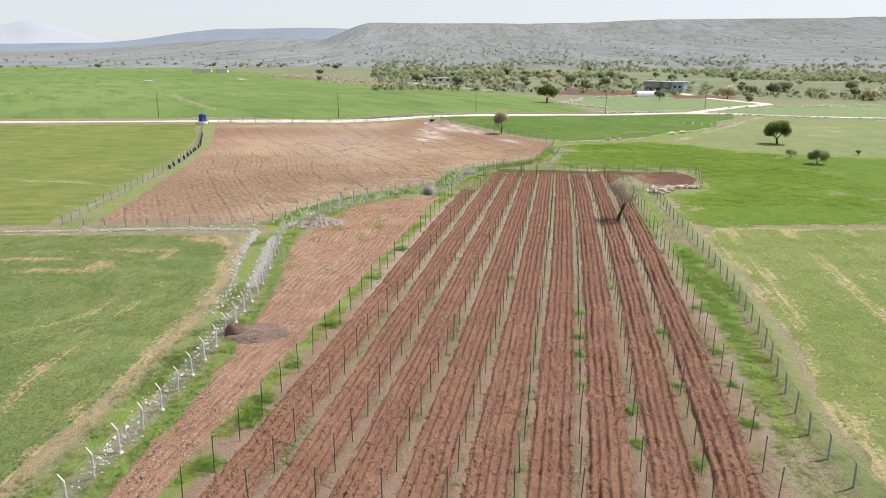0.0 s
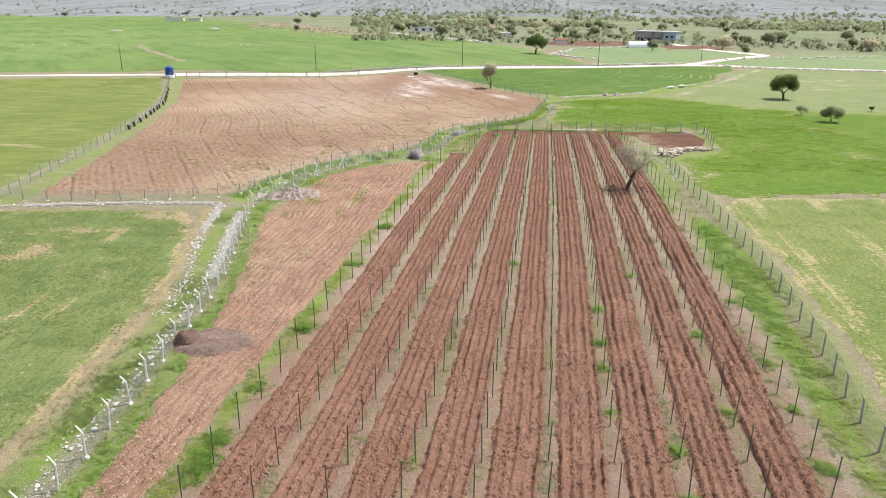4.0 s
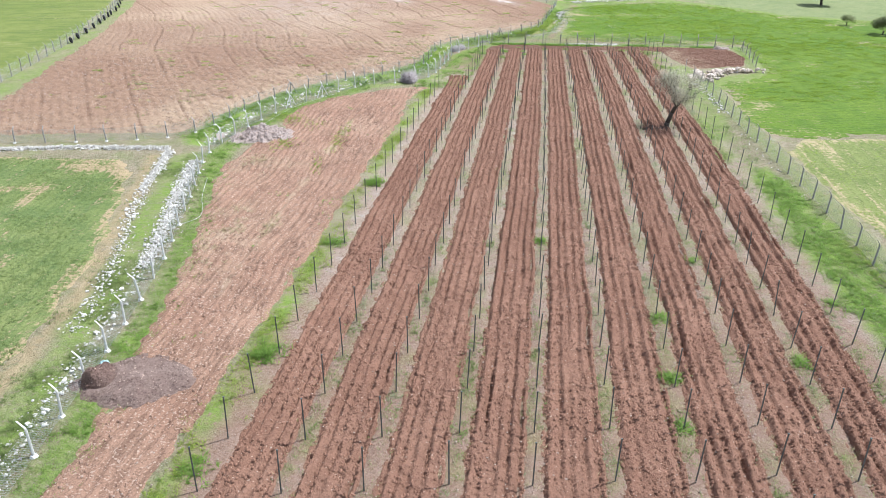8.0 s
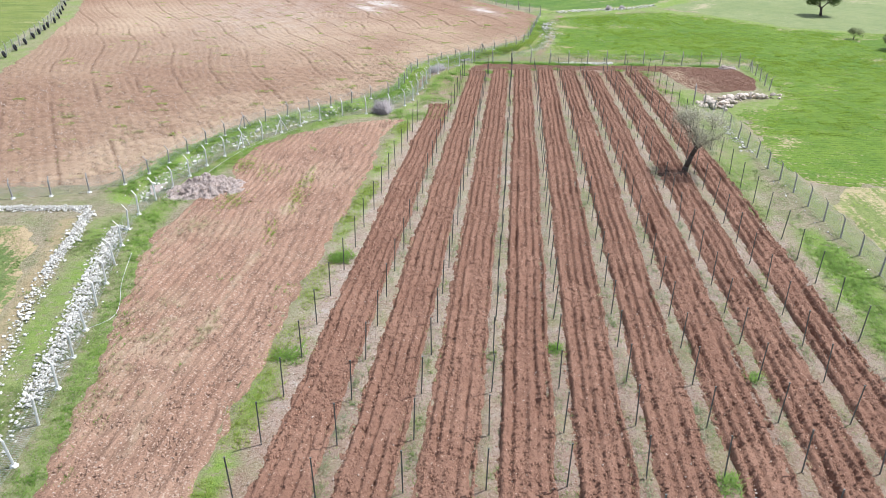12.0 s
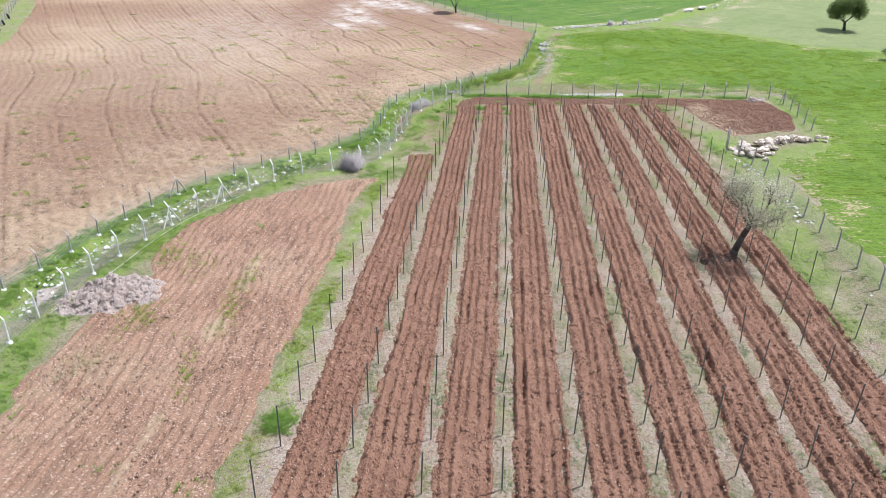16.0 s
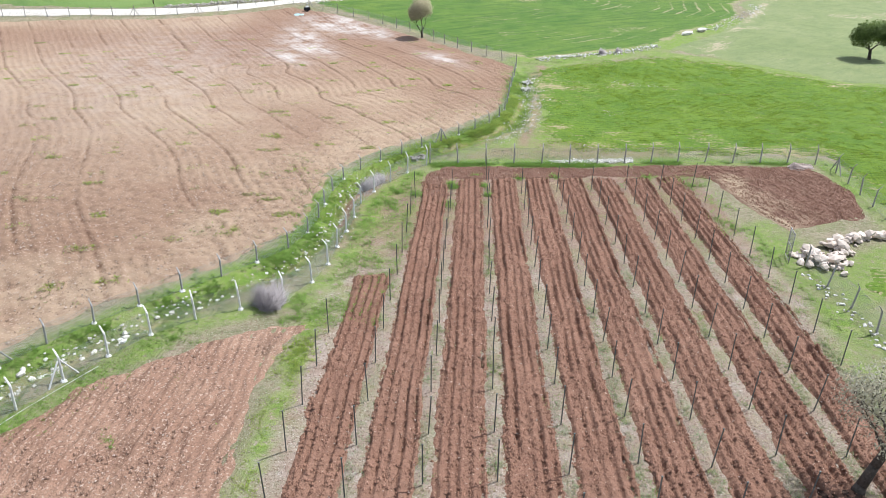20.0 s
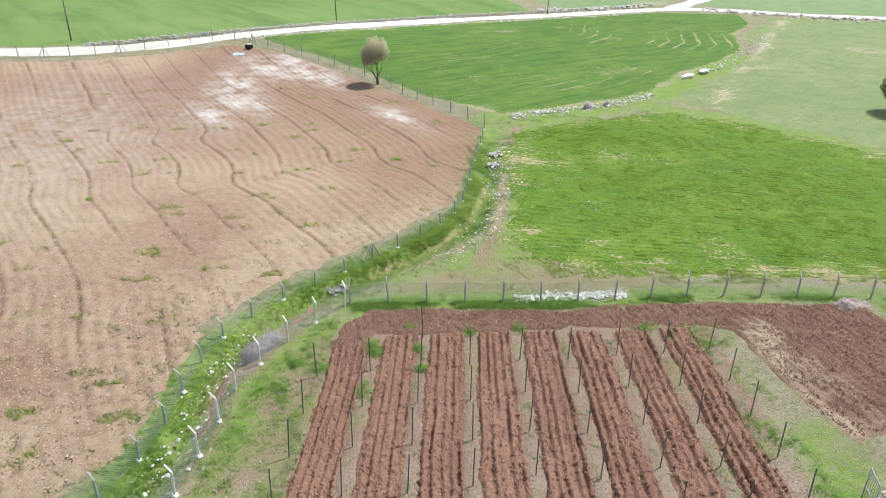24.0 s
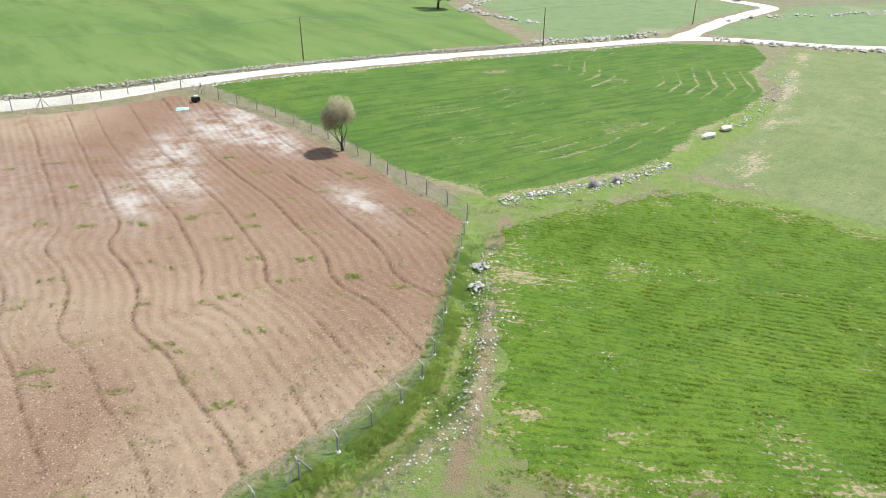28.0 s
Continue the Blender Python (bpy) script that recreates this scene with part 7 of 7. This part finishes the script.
# ---- farm buildings ----
M_BLOCK = plain("grey_block_wall", (0.31, 0.30, 0.30), 0.95, 0, 0.2, 0.8)
M_BLUEWALL = plain("faded_blue_wall", (0.30, 0.39, 0.45), 0.9, 0, 0.15, 0.8)
# near-black colour stands in for shade inside openings and over the barn floor
M_DARK = plain("dark_interior", (0.025, 0.022, 0.02), 0.95, 0, 0.2, 1)
M_TIN = plain("tin_roof", (0.42, 0.42, 0.42), 0.6, 0.2, 0.2, 0.7)
M_FILM = plain("white_tunnel_film", (0.78, 0.79, 0.80), 0.5, 0, 0.06, 1)


def bx_part(name, parent, mat, dims, label=""):
    bm = bmesh.new()
    box(bm, *dims)
    return part(name, from_bm(name, bm, mat), parent, label)


barn = thing("barn", "grey block barn with a flat roof and faded blue end", "barn", at=pose(107.5, 352, 0, 0, 0, -33) @ Matrix.Diagonal((0.77, 0.8, 0.85, 1)))
bx_part("wall", barn, M_BLOCK, (-11, -9.2, -4.5, -4.2, 0, 5.2))
for a in (-5.2, -0.4, 5.0):
    bx_part("wall", barn, M_BLOCK, (a - 0.8, a + 0.8, -4.5, -4.2, 0, 5.2))
bx_part("wall", barn, M_BLOCK, (-9.2, 5.8, -4.5, -4.2, 2.1, 5.2))
bx_part("wall", barn, M_BLUEWALL, (5.8, 13, -4.5, -4.2, 0, 5.2), "faded blue wall")
bx_part("wall", barn, M_BLUEWALL, (12.7, 13, -4.2, 4.5, 0, 5.2), "faded blue wall")
bx_part("wall", barn, M_BLOCK, (-11, 12.7, 4.2, 4.5, 0, 5.2))
bx_part("wall", barn, M_BLOCK, (-11, -10.7, -4.2, 4.2, 0, 5.2))
bx_part("roof", barn, M_TIN, (-11.4, 13.4, -4.9, 4.9, 5.2, 5.55), "pale flat roof slab")
bx_part("floor_slab", barn, M_DARK, (-10.7, 12.7, -4.2, 4.2, -0.1, 0.06))
for a in (7.2, 10.2):
    w = bx_part("window", barn, M_DARK, (a, a + 1.3, -4.53, -4.47, 2.2, 3.4), "dark window")
    bx_part("frame", w, M_WHITE, (a - 0.08, a + 1.38, -4.56, -4.5, 2.1, 2.2))

house = thing("farm_shed", "long low white shed with a tin roof among trees", "shed", at=pose(2, 440, 0, 0, 0, -3))
bx_part("wall", house, M_WHITE, (-7.5, 7.5, -2.6, -2.4, 0, 2.5))
bx_part("wall", house, M_BLOCK, (-7.5, 7.5, 2.4, 2.6, 0, 2.5))
for a in (-7.5, 7.3):
    bx_part("wall", house, M_BLOCK, (a, a + 0.2, -2.4, 2.4, 0, 2.5))
bx_part("roof", house, M_TIN, (-8, 8, -3.1, 3.1, 2.5, 2.75), "grey tin roof")
for a in (-5, -1, 3.2):
    bx_part("window", house, M_DARK, (a, a + 1.6, -2.63, -2.58, 0.9, 2.0), "dark panel painted as a shaded opening")
hut = thing("farm_hut", "small red roofed hut in the valley", "hut", at=pose(60.3, 333, 0, 0, 0, 12))
bx_part("wall", hut, M_WHITE, (-2.6, 2.6, -1.6, 1.6, 0, 1.7))
bm = bmesh.new()
box(bm, -3.0, 3.0, -2.1, 2.1, 1.7, 2.6)
for v in bm.verts:
    if v.co.z > 2.5:
        v.co.y *= 0.05
part("roof", from_bm("roof", bm, plain("rusty_roof", (0.20, 0.08, 0.06), 0.8, 0, 0.3, 2)), hut, "rusty red roof")
for (x, y, w, t) in ((-190, 607, 14, 5), (-172, 600, 9, 0), (41, 372, 4, 0)):
    h = thing("farm_shed", "small far pale farm shed", "shed", "far sheds", at=pose(x, y, 0, 0, 0, t))
    bx_part("wall", h, M_WHITE, (-w / 2, w / 2, -2.5, 2.5, 0, 2.6))
    bx_part("roof", h, M_TIN, (-w / 2 - 0.4, w / 2 + 0.4, -3, 3, 2.6, 2.85), "grey tin roof")
tunnel = thing("poly_tunnel", "white plastic film tunnel beside the barn", "greenhouse", at=pose(88, 311.5, 0, 0, 0, -4))
V, F = [], []
for j, q in enumerate((-4.0, -2.7, -1.3, 0, 1.3, 2.7, 4.0)):
    for i in range(13):
        a = math.pi * i / 12
        sag = 1.0 if j % 2 == 0 else 0.975
        V.append((q, -2.3 * math.cos(a) * sag, 2.5 * math.sin(a) ** 0.8 * sag))
for j in range(6):
    for i in range(12):
        F.append((j * 13 + i, (j + 1) * 13 + i, (j + 1) * 13 + i + 1, j * 13 + i + 1))
part("film", mesh_of("film", V, F, M_FILM, True), tunnel)
for q, s in ((-4.0, 1), (4.0, -1)):
    V = [(q, -2.3 * math.cos(math.pi * i / 12), 2.5 * math.sin(math.pi * i / 12) ** 0.8) for i in range(13)] + [(q, 0, 0.4)]
    part("end_film", mesh_of("end_film", V, [(i, i + 1, 13) for i in range(12)], M_FILM), tunnel)

# red earth by the farm
field("red_patch", [(52, 326), (58, 350), (90, 356), (97, 340), (90, 326), (70, 320)], 1.5, M_HEAD, "dark red bare soil strip beside the barn", "field", 0.2, 2, 1)
field("red_patch", [(96, 300), (100, 318), (118, 322), (126, 306)], 1.5, M_HEAD, "dark red bare soil patch before the barn", "field", 0.2, 2, 1)
field("red_patch", [(20, 560), (90, 575), (120, 560), (60, 545)], 4, M_BED, "red bare soil among far trees", "field", 0.2, 5, 2)
